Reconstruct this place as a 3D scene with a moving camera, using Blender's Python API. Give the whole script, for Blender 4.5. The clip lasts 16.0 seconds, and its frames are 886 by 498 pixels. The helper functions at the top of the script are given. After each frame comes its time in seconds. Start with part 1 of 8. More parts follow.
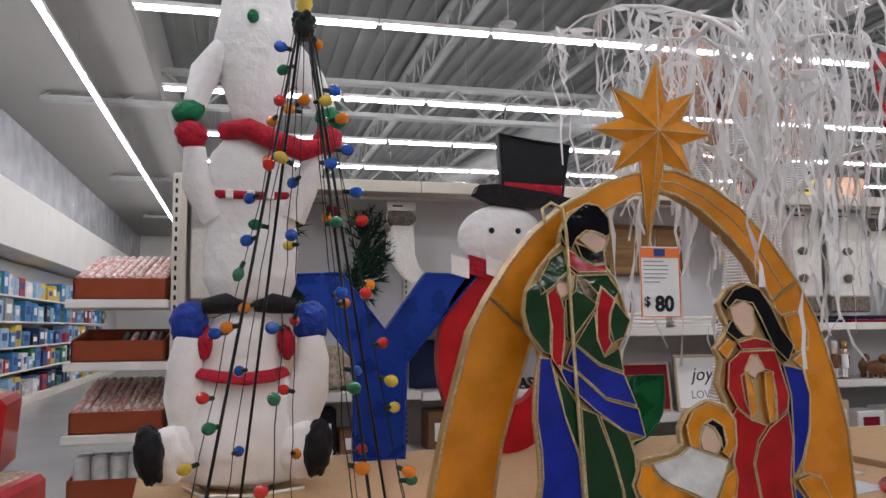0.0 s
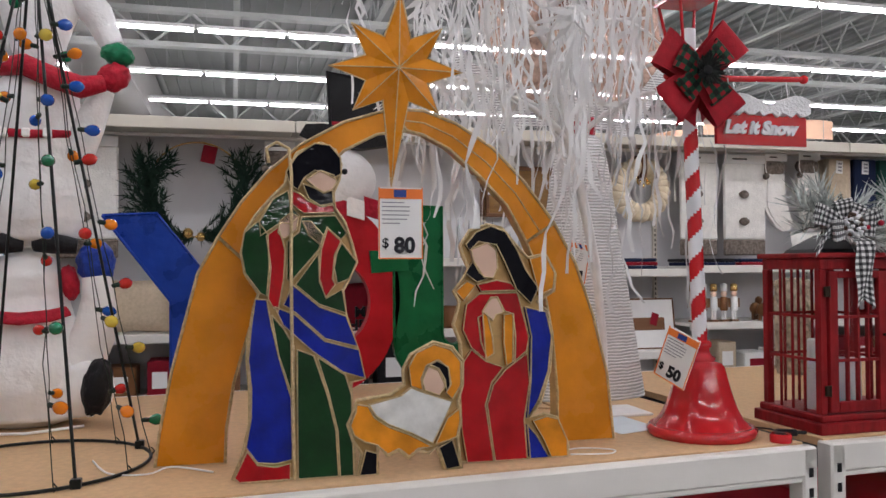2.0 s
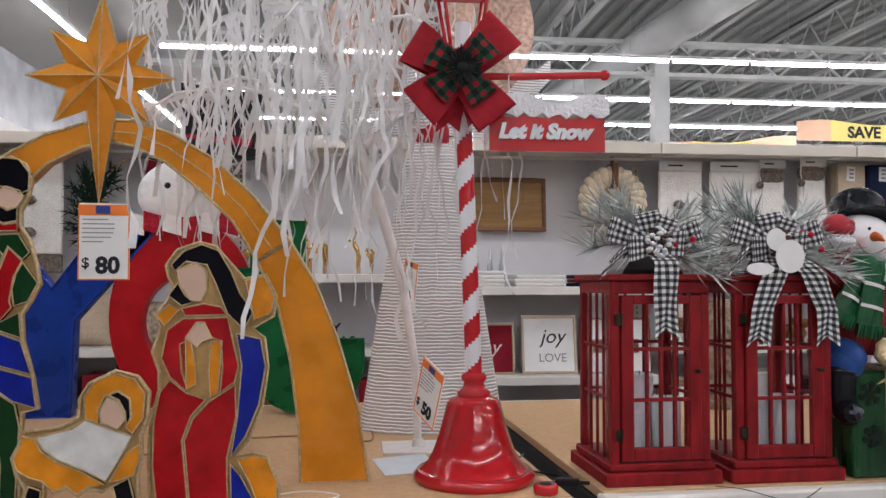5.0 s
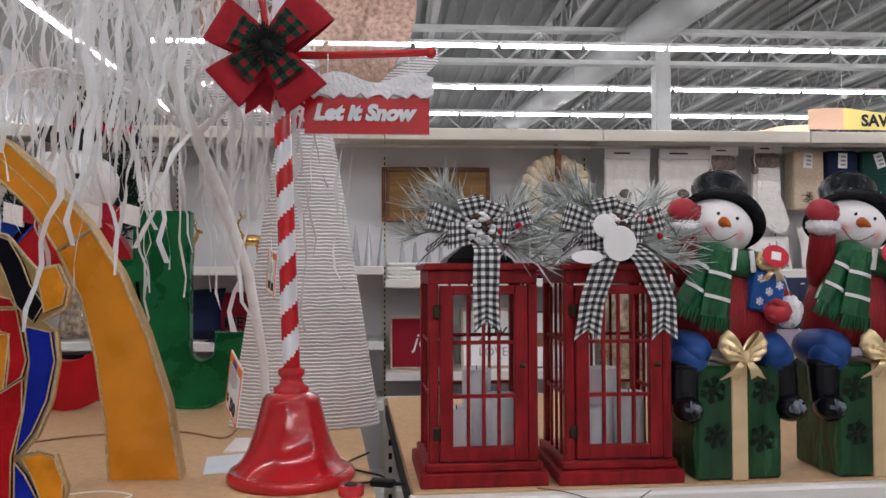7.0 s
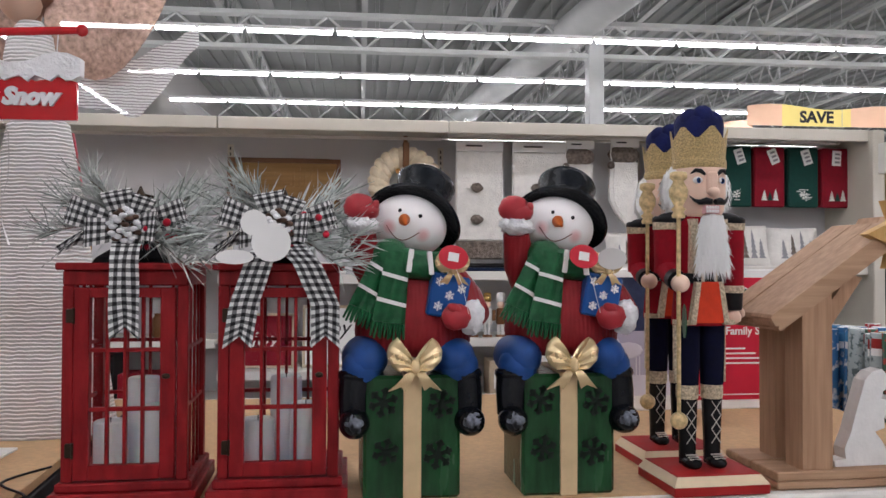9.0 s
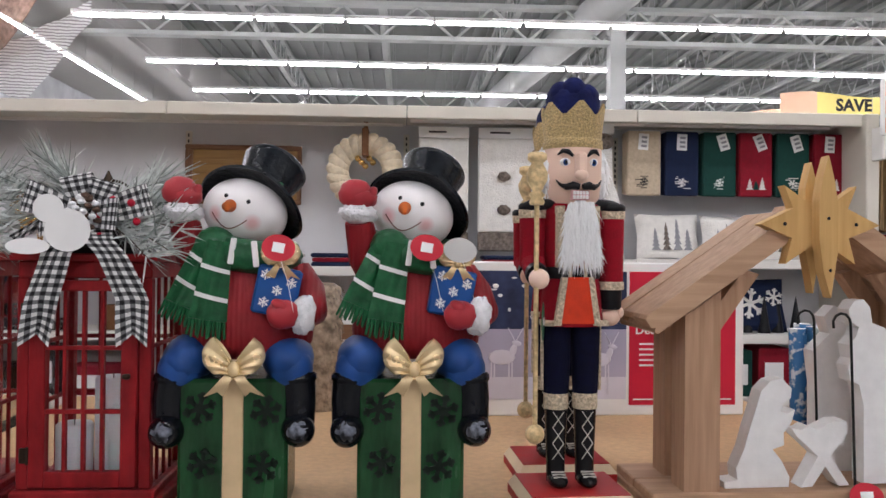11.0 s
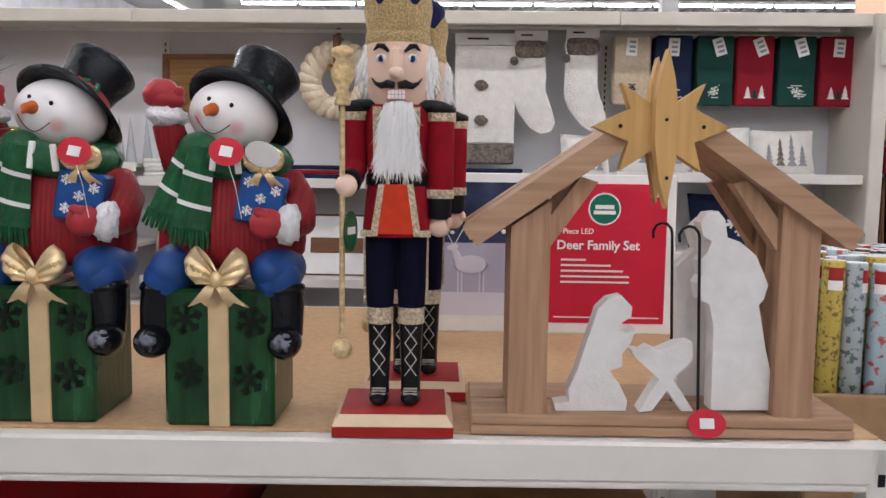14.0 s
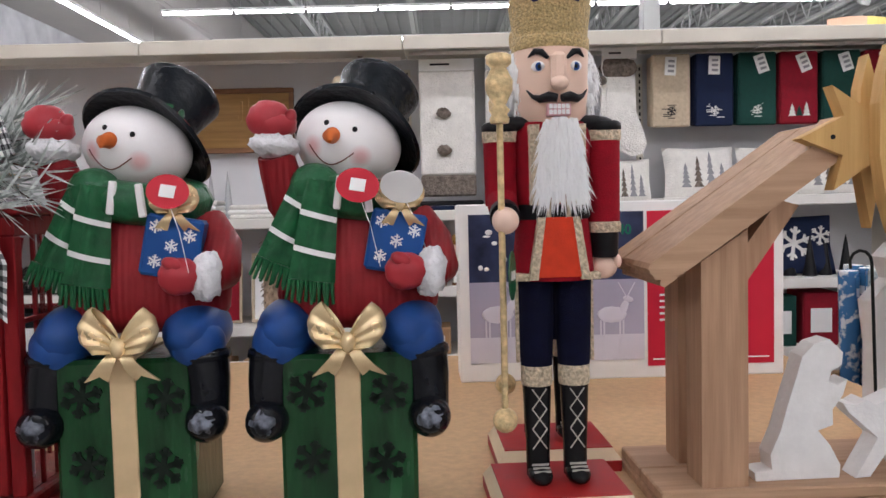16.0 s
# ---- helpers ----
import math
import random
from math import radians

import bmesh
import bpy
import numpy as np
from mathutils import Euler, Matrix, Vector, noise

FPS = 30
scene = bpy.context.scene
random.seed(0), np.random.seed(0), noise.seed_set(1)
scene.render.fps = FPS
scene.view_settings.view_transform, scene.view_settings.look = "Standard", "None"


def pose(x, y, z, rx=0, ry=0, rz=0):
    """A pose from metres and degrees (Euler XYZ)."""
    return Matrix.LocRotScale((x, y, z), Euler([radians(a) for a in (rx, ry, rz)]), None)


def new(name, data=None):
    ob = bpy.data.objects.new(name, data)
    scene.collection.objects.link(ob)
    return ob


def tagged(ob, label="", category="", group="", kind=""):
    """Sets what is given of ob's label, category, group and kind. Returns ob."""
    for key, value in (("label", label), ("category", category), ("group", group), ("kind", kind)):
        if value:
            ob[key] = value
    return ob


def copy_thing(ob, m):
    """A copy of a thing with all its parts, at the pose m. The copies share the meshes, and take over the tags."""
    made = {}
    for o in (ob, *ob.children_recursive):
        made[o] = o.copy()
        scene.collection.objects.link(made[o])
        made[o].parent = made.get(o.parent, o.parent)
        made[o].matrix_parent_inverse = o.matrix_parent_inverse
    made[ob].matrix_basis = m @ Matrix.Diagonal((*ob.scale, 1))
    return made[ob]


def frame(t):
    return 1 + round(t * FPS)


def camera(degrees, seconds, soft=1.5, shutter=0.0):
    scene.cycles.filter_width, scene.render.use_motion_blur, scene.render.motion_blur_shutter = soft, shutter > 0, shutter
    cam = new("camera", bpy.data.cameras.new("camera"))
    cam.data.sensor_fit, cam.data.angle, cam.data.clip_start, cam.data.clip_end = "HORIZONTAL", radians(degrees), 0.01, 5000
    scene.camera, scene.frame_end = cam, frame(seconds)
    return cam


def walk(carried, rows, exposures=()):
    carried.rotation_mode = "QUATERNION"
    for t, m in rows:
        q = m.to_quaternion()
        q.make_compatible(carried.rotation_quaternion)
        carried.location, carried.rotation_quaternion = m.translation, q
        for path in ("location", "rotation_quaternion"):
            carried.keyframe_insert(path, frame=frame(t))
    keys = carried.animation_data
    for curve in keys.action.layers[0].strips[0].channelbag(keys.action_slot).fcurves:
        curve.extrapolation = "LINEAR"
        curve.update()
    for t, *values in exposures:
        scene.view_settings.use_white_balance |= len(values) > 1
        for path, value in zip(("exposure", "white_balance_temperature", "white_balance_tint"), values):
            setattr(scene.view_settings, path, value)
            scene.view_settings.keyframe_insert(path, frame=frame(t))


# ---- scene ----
cam = camera(57.3, 16.0)
METRES, EYE, TILT, LEAN, TURN = 4.6, 1.36, 0.0, 0.0, -14.1
ROWS = [
    (0.0, 0.0, 0.0, 0.0, 0.05, 5.37, 0.54),
    (0.5, 0.035, -0.0111, -0.0031, -0.23, 3.19, 0.3),
    (1.0, 0.0627, -0.0032, -0.0041, -0.66, 2.26, 0.31),
    (1.5, 0.0962, 0.0049, -0.0023, -1.13, 1.65, 0.47),
    (2.0, 0.1437, 0.0051, -0.0012, -0.4, 1.25, 0.31),
    (2.5, 0.1785, 0.009, -0.0009, 0.65, 1.16, 0.42),
    (3.0, 0.2023, 0.0275, -0.0004, 1.45, 1.4, 0.46),
    (3.5, 0.2363, 0.046, 0.0001, 1.78, 1.72, 0.66),
    (4.0, 0.286, 0.0496, 0.002, 3.38, 1.88, 0.5),
    (6.5, 0.4385, 0.0847, 0.0045, 12.2, 2.03, -0.32),
    (7.0, 0.4681, 0.1071, 0.0015, 10.09, 1.68, 0.17),
    (7.5, 0.4975, 0.1379, 0.0035, 8.25, 1.56, 0.24),
    (8.0, 0.5383, 0.1512, 0.0035, 7.57, 1.34, 0.22),
    (8.5, 0.5831, 0.1573, 0.0053, 7.72, 1.24, 0.06),
    (11.0, 0.7071, 0.2276, 0.0069, 11.31, 0.5, -0.57),
    (11.5, 0.7284, 0.248, 0.006, 11.22, 0.47, -0.38),
    (12.0, 0.753, 0.2651, 0.0068, 11.14, 0.22, -0.01),
    (12.5, 0.7905, 0.2724, 0.0077, 11.4, -0.06, 0.01),
    (13.0, 0.8143, 0.2745, 0.0085, 12.54, -0.24, -0.13),
    (13.5, 0.817, 0.2755, 0.0078, 15.77, -1.2, -0.37),
    (14.0, 0.8126, 0.2773, 0.0033, 16.51, -5.42, -0.82),
    (14.5, 0.7988, 0.2793, 0.0027, 16.73, -6.32, -0.37),
    (15.0, 0.7695, 0.2945, 0.005, 15.28, -4.36, 0.6),
    (15.5, 0.7443, 0.3127, 0.0025, 13.69, -3.0, 1.31),
    (16.0, 0.7251, 0.316, 0.0026, 14.09, -3.02, 1.35),
]
EXPOSURES = [(0, -0.04), (0.7, 0.05), (2.0, 0.1), (2.5, 0.14), (4, 0.14), (7, 0.06), (8.5, 0.07), (11, 0.22), (12.5, 0.18), (13, 0.17), (13.5, 0.18), (13.9, 0.2), (14.05, 0.28), (14.35, 0.53), (14.6, 0.56), (15.3, 0.22), (16, 0.28)]
walk(cam, [(t, pose(0, 0, EYE, TILT, LEAN, TURN) @ pose(METRES * x, METRES * y, METRES * z, 90 + pitch, roll, yaw)) for t, x, y, z, yaw, pitch, roll in ROWS], EXPOSURES)

# ---- light: rows of strip lights are built below; a dim grey world closes the place ----
world = bpy.data.worlds.new("world")
world.use_nodes = True
world.node_tree.nodes["Background"].inputs[0].default_value = (0.8, 0.85, 0.9, 1)
world.node_tree.nodes["Background"].inputs[1].default_value = 0.03
scene.world = world
LAMP = 37.0
R = random.Random(5)


# ---- materials ----
def mat(name, color, rough=0.5, metal=0.0, var=0.12, scale=14.0, bump=0.0, bscale=60.0, coat=0.0, spec=0.2, trans=0.0, emit=0.0, stretch=(1, 1, 1), color2=None, band=(0.3, 0.7), alpha=1.0, sheen=0.0):
    m = bpy.data.materials.new(name)
    m.use_nodes = True
    t = m.node_tree
    b = t.nodes["Principled BSDF"]
    L = t.links.new
    b.inputs["Roughness"].default_value = rough
    b.inputs["Metallic"].default_value = metal
    b.inputs["Coat Weight"].default_value = coat
    b.inputs["Coat Roughness"].default_value = 0.08
    b.inputs["Specular IOR Level"].default_value = spec
    b.inputs["Transmission Weight"].default_value = trans
    b.inputs["Sheen Weight"].default_value = sheen
    b.inputs["Alpha"].default_value = alpha
    c = (*color, 1)
    b.inputs["Base Color"].default_value = c
    co = t.nodes.new("ShaderNodeTexCoord")
    mp = t.nodes.new("ShaderNodeMapping")
    mp.inputs["Scale"].default_value = stretch
    L(co.outputs["Object"], mp.inputs[0])
    if var or color2:
        n1 = t.nodes.new("ShaderNodeTexNoise")
        n1.inputs["Scale"].default_value = scale
        n1.inputs["Detail"].default_value = 6
        L(mp.outputs[0], n1.inputs["Vector"])
        r = t.nodes.new("ShaderNodeValToRGB")
        lo = color2 if color2 else tuple(max(0, v * (1 - var)) for v in color)
        hi = color if color2 else tuple(min(1, v * (1 + var)) for v in color)
        r.color_ramp.elements[0].position, r.color_ramp.elements[1].position = band
        r.color_ramp.elements[0].color = (*lo, 1)
        r.color_ramp.elements[1].color = (*hi, 1)
        L(n1.outputs["Fac"], r.inputs[0])
        L(r.outputs[0], b.inputs["Base Color"])
        mr = t.nodes.new("ShaderNodeMapRange")
        mr.inputs["To Min"].default_value, mr.inputs["To Max"].default_value = max(0.02, rough * 0.8), min(1, rough * 1.2)
        L(n1.outputs["Fac"], mr.inputs["Value"])
        L(mr.outputs[0], b.inputs["Roughness"])
    if bump:
        n2 = t.nodes.new("ShaderNodeTexNoise")
        n2.inputs["Scale"].default_value = bscale
        n2.inputs["Detail"].default_value = 4
        L(mp.outputs[0], n2.inputs["Vector"])
        bp = t.nodes.new("ShaderNodeBump")
        bp.inputs["Strength"].default_value = bump
        bp.inputs["Distance"].default_value = 0.01
        L(n2.outputs["Fac"], bp.inputs["Height"])
        L(bp.outputs[0], b.inputs["Normal"])
    if emit:
        b.inputs["Emission Color"].default_value = c
        b.inputs["Emission Strength"].default_value = emit
    return m


def wave_bump(m, scale, axis="X", strength=0.5, dist=0.01, distortion=0.0, coord="Object", kind="SIN"):
    """Adds ribs to a material: corduroy, knit or grain relief."""
    t = m.node_tree
    co = t.nodes.new("ShaderNodeTexCoord")
    w = t.nodes.new("ShaderNodeTexWave")
    w.bands_direction = axis
    w.wave_profile = kind
    w.inputs["Scale"].default_value = scale
    w.inputs["Distortion"].default_value = distortion
    bp = t.nodes.new("ShaderNodeBump")
    bp.inputs["Strength"].default_value = strength
    bp.inputs["Distance"].default_value = dist
    t.links.new(co.outputs[coord], w.inputs["Vector"])
    t.links.new(w.outputs["Fac"], bp.inputs["Height"])
    t.links.new(bp.outputs[0], t.nodes["Principled BSDF"].inputs["Normal"])
    return m


def wood_mat(name, light, dark, axis="Z", scale=6.0, rough=0.6):
    """Sawn timber: long grain along one axis."""
    st = {"X": (0.06, 1, 1), "Y": (1, 0.06, 1), "Z": (1, 1, 0.06)}[axis]
    return mat(name, light, rough, var=0.2, scale=scale * 9, stretch=st, color2=dark, band=(0.25, 0.75), bump=0.15, bscale=scale * 20)


def gingham(name, c1, c2, mid, size, turn=0.0):
    """Woven check on the UV map of a ribbon."""
    m = mat(name, c1, 0.75, var=0, bump=0.2, bscale=300)
    t = m.node_tree
    uv = t.nodes.new("ShaderNodeTexCoord")
    sep = t.nodes.new("ShaderNodeSeparateXYZ")
    t.links.new(uv.outputs["UV"], sep.inputs[0])
    outs = []
    for k in ("X", "Y"):
        a = t.nodes.new("ShaderNodeMath")
        a.operation = "MULTIPLY"
        a.inputs[1].default_value = 1 / size
        f = t.nodes.new("ShaderNodeMath")
        f.operation = "FRACT"
        g = t.nodes.new("ShaderNodeMath")
        g.operation = "GREATER_THAN"
        g.inputs[1].default_value = 0.5
        t.links.new(sep.outputs[k], a.inputs[0])
        t.links.new(a.outputs[0], f.inputs[0])
        t.links.new(f.outputs[0], g.inputs[0])
        outs.append(g)
    s = t.nodes.new("ShaderNodeMath")
    s.operation = "ADD"
    t.links.new(outs[0].outputs[0], s.inputs[0])
    t.links.new(outs[1].outputs[0], s.inputs[1])
    h = t.nodes.new("ShaderNodeMath")
    h.operation = "MULTIPLY"
    h.inputs[1].default_value = 0.5
    t.links.new(s.outputs[0], h.inputs[0])
    r = t.nodes.new("ShaderNodeValToRGB")
    r.color_ramp.interpolation = "CONSTANT"
    e = r.color_ramp.elements
    e[0].position, e[0].color = 0.0, (*c1, 1)
    e[1].position, e[1].color = 0.75, (*c2, 1)
    k = e.new(0.25)
    k.color = (*mid, 1)
    t.links.new(h.outputs[0], r.inputs[0])
    t.links.new(r.outputs[0], t.nodes["Principled BSDF"].inputs["Base Color"])
    return m


M_WHITEMETAL = mat("white_powdercoat", (0.78, 0.76, 0.72), 0.42, var=0.05, scale=5, bump=0.03, bscale=200)
M_CREAM = mat("cream_steel", (0.66, 0.62, 0.54), 0.5, var=0.05, scale=4)
M_BACK = mat("grey_back_panel", (0.64, 0.64, 0.66), 0.6, var=0.05, scale=3)
M_PARTICLE = mat("particle_board", (0.58, 0.38, 0.21), 0.62, var=0.10, scale=60, bump=0.08, bscale=250)
M_FLOOR = mat("polished_concrete", (0.32, 0.305, 0.29), 0.22, var=0.05, scale=0.8)
# deck and white joist colours are darkened to carry the dimmer light up there
M_DECK = mat("painted_roof_deck", (0.24, 0.25, 0.245), 0.75, var=0.06, scale=2)
M_STEELW = mat("dimmed_white_joist_paint", (0.40, 0.41, 0.40), 0.6, var=0.06, scale=3)
M_WALLW = mat("painted_wall", (0.70, 0.69, 0.66), 0.75, var=0.04, scale=2, bump=0.03, bscale=40)
M_WALLG = mat("glossy_grey_band", (0.42, 0.43, 0.45), 0.25, var=0.2, scale=2.0)
M_TUBE = mat("lit_diffuser", (0.99, 0.965, 1.02), 0.5, var=0, emit=LAMP)
M_HOUSING = mat("lamp_housing", (0.75, 0.75, 0.74), 0.5, var=0.03)
M_BLACK = mat("black_plastic", (0.008, 0.008, 0.010), 0.45, var=0.2, spec=0.2)
M_BLACKM = mat("black_wire_enamel", (0.012, 0.014, 0.013), 0.35, var=0.2)
M_CARD = mat("brown_cardboard", (0.36, 0.22, 0.12), 0.8, var=0.1, scale=20)
M_WHITEP = mat("white_card", (0.84, 0.84, 0.83), 0.6, var=0.03)
M_REDP = mat("red_print", (0.55, 0.02, 0.04), 0.4, var=0.04)
M_INK = mat("black_ink", (0.02, 0.02, 0.025), 0.6, var=0)
M_GREYINK = mat("grey_ink", (0.3, 0.3, 0.32), 0.6, var=0)
M_ORANGE = mat("orange_print", (0.85, 0.22, 0.05), 0.5, var=0.03)
M_NAVY = mat("navy_print", (0.03, 0.06, 0.25), 0.5, var=0.05)
M_GLASS = mat("clear_glass", (1, 1, 1), 0.03, var=0, trans=1.0, spec=0.5)
M_GLASS.node_tree.nodes["Principled BSDF"].inputs["IOR"].default_value = 1.15


# ---- mesh builder ----
class Build:
    """Collects pieces of one mesh, each with its own material."""

    def __init__(self):
        self.v, self.f, self.m, self.s, self.uv, self.mats = [], [], [], [], [], []

    def add(self, verts, faces, material, smooth=False, uvs=None, mtx=None):
        if material not in self.mats:
            self.mats.append(material)
        k, base = self.mats.index(material), len(self.v)
        if mtx is not None:
            verts = [mtx @ Vector(p) for p in verts]
        self.v += [tuple(p) for p in verts]
        self.f += [tuple(base + i for i in q) for q in faces]
        self.m += [k] * len(faces)
        self.s += [smooth] * len(faces)
        self.uv += [[uvs[i] for i in q] if uvs else None for q in faces]
        return self

    def box(self, x0, x1, y0, y1, z0, z1, material, bev=0.003, mtx=None):
        b = min(bev, abs(x1 - x0) / 3, abs(y1 - y0) / 3, abs(z1 - z0) / 3)
        c, h = ((x0 + x1) / 2, (y0 + y1) / 2, (z0 + z1) / 2), ((x1 - x0) / 2, (y1 - y0) / 2, (z1 - z0) / 2)
        vs, ix = [], {}
        for sx in (-1, 1):
            for sy in (-1, 1):
                for sz in (-1, 1):
                    s = (sx, sy, sz)
                    for a in range(3):
                        ix[s, a] = len(vs)
                        vs.append(tuple(c[i] + s[i] * (h[i] if i == a else h[i] - b) for i in range(3)))
        fs = []
        for a in range(3):
            u, w = (a + 1) % 3, (a + 2) % 3
            for d in (-1, 1):
                q = []
                for su, sw in ((-1, -1), (1, -1), (1, 1), (-1, 1)):
                    s = [0, 0, 0]
                    s[a], s[u], s[w] = d, su, sw
                    q.append(ix[tuple(s), a])
                fs.append(q if d > 0 else q[::-1])
            for su in (-1, 1):
                for sw in (-1, 1):
                    s0, s1 = [0, 0, 0], [0, 0, 0]
                    s0[a], s0[u], s0[w] = -1, su, sw
                    s1[a], s1[u], s1[w] = 1, su, sw
                    q = [ix[tuple(s0), u], ix[tuple(s1), u], ix[tuple(s1), w], ix[tuple(s0), w]]
                    fs.append(q if su * sw > 0 else q[::-1])
        for s in [(i, j, k) for i in (-1, 1) for j in (-1, 1) for k in (-1, 1)]:
            q = [ix[s, 0], ix[s, 1], ix[s, 2]]
            fs.append(q if s[0] * s[1] * s[2] > 0 else q[::-1])
        return self.add(vs, fs, material, mtx=mtx)

    def rod(self, p0, p1, r0, material, r1=None, n=8, smooth=True, mtx=None):
        return self.tube([p0, p1], [r0, r0 if r1 is None else r1], material, n, smooth, mtx)

    def tube(self, path, radii, material, n=8, smooth=True, mtx=None, flat=1.0):
        pts = [Vector(p) for p in path]
        if not isinstance(radii, (list, tuple)):
            radii = [radii] * len(pts)
        vs, fs, up = [], [], None
        for i, p in enumerate(pts):
            d = (pts[min(i + 1, len(pts) - 1)] - pts[max(i - 1, 0)])
            d = d.normalized() if d.length > 1e-9 else Vector((0, 0, 1))
            if up is None:
                up = d.orthogonal().normalized()
            up = up - d * up.dot(d)
            up = up.normalized() if up.length > 1e-6 else d.orthogonal().normalized()
            w = d.cross(up)
            for k in range(n):
                a = 2 * math.pi * k / n
                vs.append(p + up * math.cos(a) * radii[i] + w * math.sin(a) * radii[i] * flat)
        for i in range(len(pts) - 1):
            for k in range(n):
                a, b = i * n + k, i * n + (k + 1) % n
                fs.append((a, b, b + n, a + n))
        self.add(vs, fs, material, smooth, mtx=mtx)
        last = (len(pts) - 1) * n
        return self.add([vs[k] for k in range(n)] + [vs[last + k] for k in range(n)], [tuple(range(n))[::-1], tuple(range(n, 2 * n))], material, False, mtx=mtx)

    def ball(self, c, r, material, nu=18, nv=12, mtx=None, rot=None, rough=0.0, seed=0):
        rx, ry, rz = r if isinstance(r, (list, tuple)) else (r, r, r)
        e = Euler([radians(a) for a in rot]).to_matrix() if rot else None
        vs, fs = [], []
        for j in range(nv + 1):
            th = math.pi * j / nv
            for i in range(nu):
                ph = 2 * math.pi * i / nu
                p = Vector((math.sin(th) * math.cos(ph), math.sin(th) * math.sin(ph), math.cos(th)))
                k = 1 + rough * noise.noise(p * 3 + Vector((seed, seed * 1.7, 0))) if rough else 1
                q = Vector((p.x * rx * k, p.y * ry * k, p.z * rz * k))
                vs.append(Vector(c) + (e @ q if e else q))
        for j in range(nv):
            for i in range(nu):
                a, b = j * nu + i, j * nu + (i + 1) % nu
                fs.append((a, a + nu, b + nu, b))
        return self.add(vs, fs, material, True, mtx=mtx)

    def lathe(self, profile, material, n=24, c=(0, 0, 0), smooth=True, sx=1.0, sy=1.0, mtx=None, turn=0.0):
        vs, fs = [], []
        for r, z in profile:
            for k in range(n):
                a = 2 * math.pi * (k + turn) / n
                vs.append((c[0] + r * sx * math.cos(a), c[1] + r * sy * math.sin(a), c[2] + z))
        for i in range(len(profile) - 1):
            for k in range(n):
                a, b = i * n + k, i * n + (k + 1) % n
                fs.append((a, b, b + n, a + n))
        m = len(vs) - n
        self.add(vs, fs, material, smooth, mtx=mtx)
        return self.add(vs[:n] + vs[m:], [tuple(range(n))[::-1], tuple(range(n, 2 * n))], material, False, mtx=mtx)

    def prism(self, poly, y0, y1, material, mtx=None, side=None):
        """An outline in x and z, from y0 (towards the aisle) back to y1."""
        area = sum(poly[i - 1][0] * poly[i][1] - poly[i][0] * poly[i - 1][1] for i in range(len(poly)))
        if area < 0:
            poly = poly[::-1]
        n = len(poly)
        vs = [(x, y0, z) for x, z in poly] + [(x, y1, z) for x, z in poly]
        self.add(vs, [tuple(range(n)), tuple(range(2 * n - 1, n - 1, -1))], material, mtx=mtx)
        return self.add(vs, [(i, i + n, (i + 1) % n + n, (i + 1) % n) for i in range(n)], side or material, mtx=mtx)

    def grid(self, fn, nu, nv, material, smooth=True, size=None, mtx=None, thick=0.0):
        """A sheet fn(u, v) for u, v from 0 to 1, with a UV map in metres when size is given."""
        vs = [Vector(fn(i / nu, j / nv)) for j in range(nv + 1) for i in range(nu + 1)]
        uvs = [(size[0] * i / nu, size[1] * j / nv) for j in range(nv + 1) for i in range(nu + 1)] if size else None
        w = nu + 1
        fs = [(j * w + i, j * w + i + 1, (j + 1) * w + i + 1, (j + 1) * w + i) for j in range(nv) for i in range(nu)]
        self.add(vs, fs, material, smooth, uvs, mtx)
        if thick:
            nrm = []
            for j in range(nv + 1):
                for i in range(nu + 1):
                    a = vs[j * w + min(i + 1, nu)] - vs[j * w + max(i - 1, 0)]
                    b = vs[min(j + 1, nv) * w + i] - vs[max(j - 1, 0) * w + i]
                    c = a.cross(b)
                    nrm.append(c.normalized() if c.length > 1e-12 else Vector((0, 1, 0)))
            back = [p - q * thick for p, q in zip(vs, nrm)]
            self.add(back, [q[::-1] for q in fs], material, smooth, uvs, mtx)
            rim = [i for i in range(w)] + [j * w + nu for j in range(1, nv + 1)] + [nv * w + i for i in range(nu - 1, -1, -1)] + [j * w for j in range(nv - 1, 0, -1)]
            both = [vs[i] for i in rim] + [back[i] for i in rim]
            k = len(rim)
            self.add(both, [(i, i + k, (i + 1) % k + k, (i + 1) % k) for i in range(k)], material, False, ([uvs[i] for i in rim] * 2) if uvs else None, mtx)
        return self

    def data(self, name):
        me = bpy.data.meshes.new(name)
        me.from_pydata(self.v, [], self.f)
        for m in self.mats:
            me.materials.append(m)
        me.polygons.foreach_set("material_index", self.m)
        me.polygons.foreach_set("use_smooth", self.s)
        if any(u for u in self.uv):
            layer = me.uv_layers.new(name="UVMap")
            flat = [c for u, q in zip(self.uv, self.f) for p in (u or [(0, 0)] * len(q)) for c in p]
            layer.data.foreach_set("uv", flat)
        me.update()
        return me

    def make(self, name, parent=None, label="", at=None):
        ob = new(name, self.data(name))
        if parent is not None:
            ob.parent = parent
        if at is not None:
            ob.matrix_basis = at
        return tagged(ob, label=label)


def part(name, b, parent, label=""):
    return b.make(name, parent, label)


def thing(name, at, label, category, group=""):
    ob = new(name)
    ob.matrix_basis = at
    return tagged(ob, label=label, category=category, group=group)


def solo(name, b, at, label, category, group="", kind=""):
    ob = b.make(name, at=at)
    return tagged(ob, label=label, category=category, group=group, kind=kind)


def setting(name, b, label=""):
    return tagged(b.make(name), label=label, kind="structure")


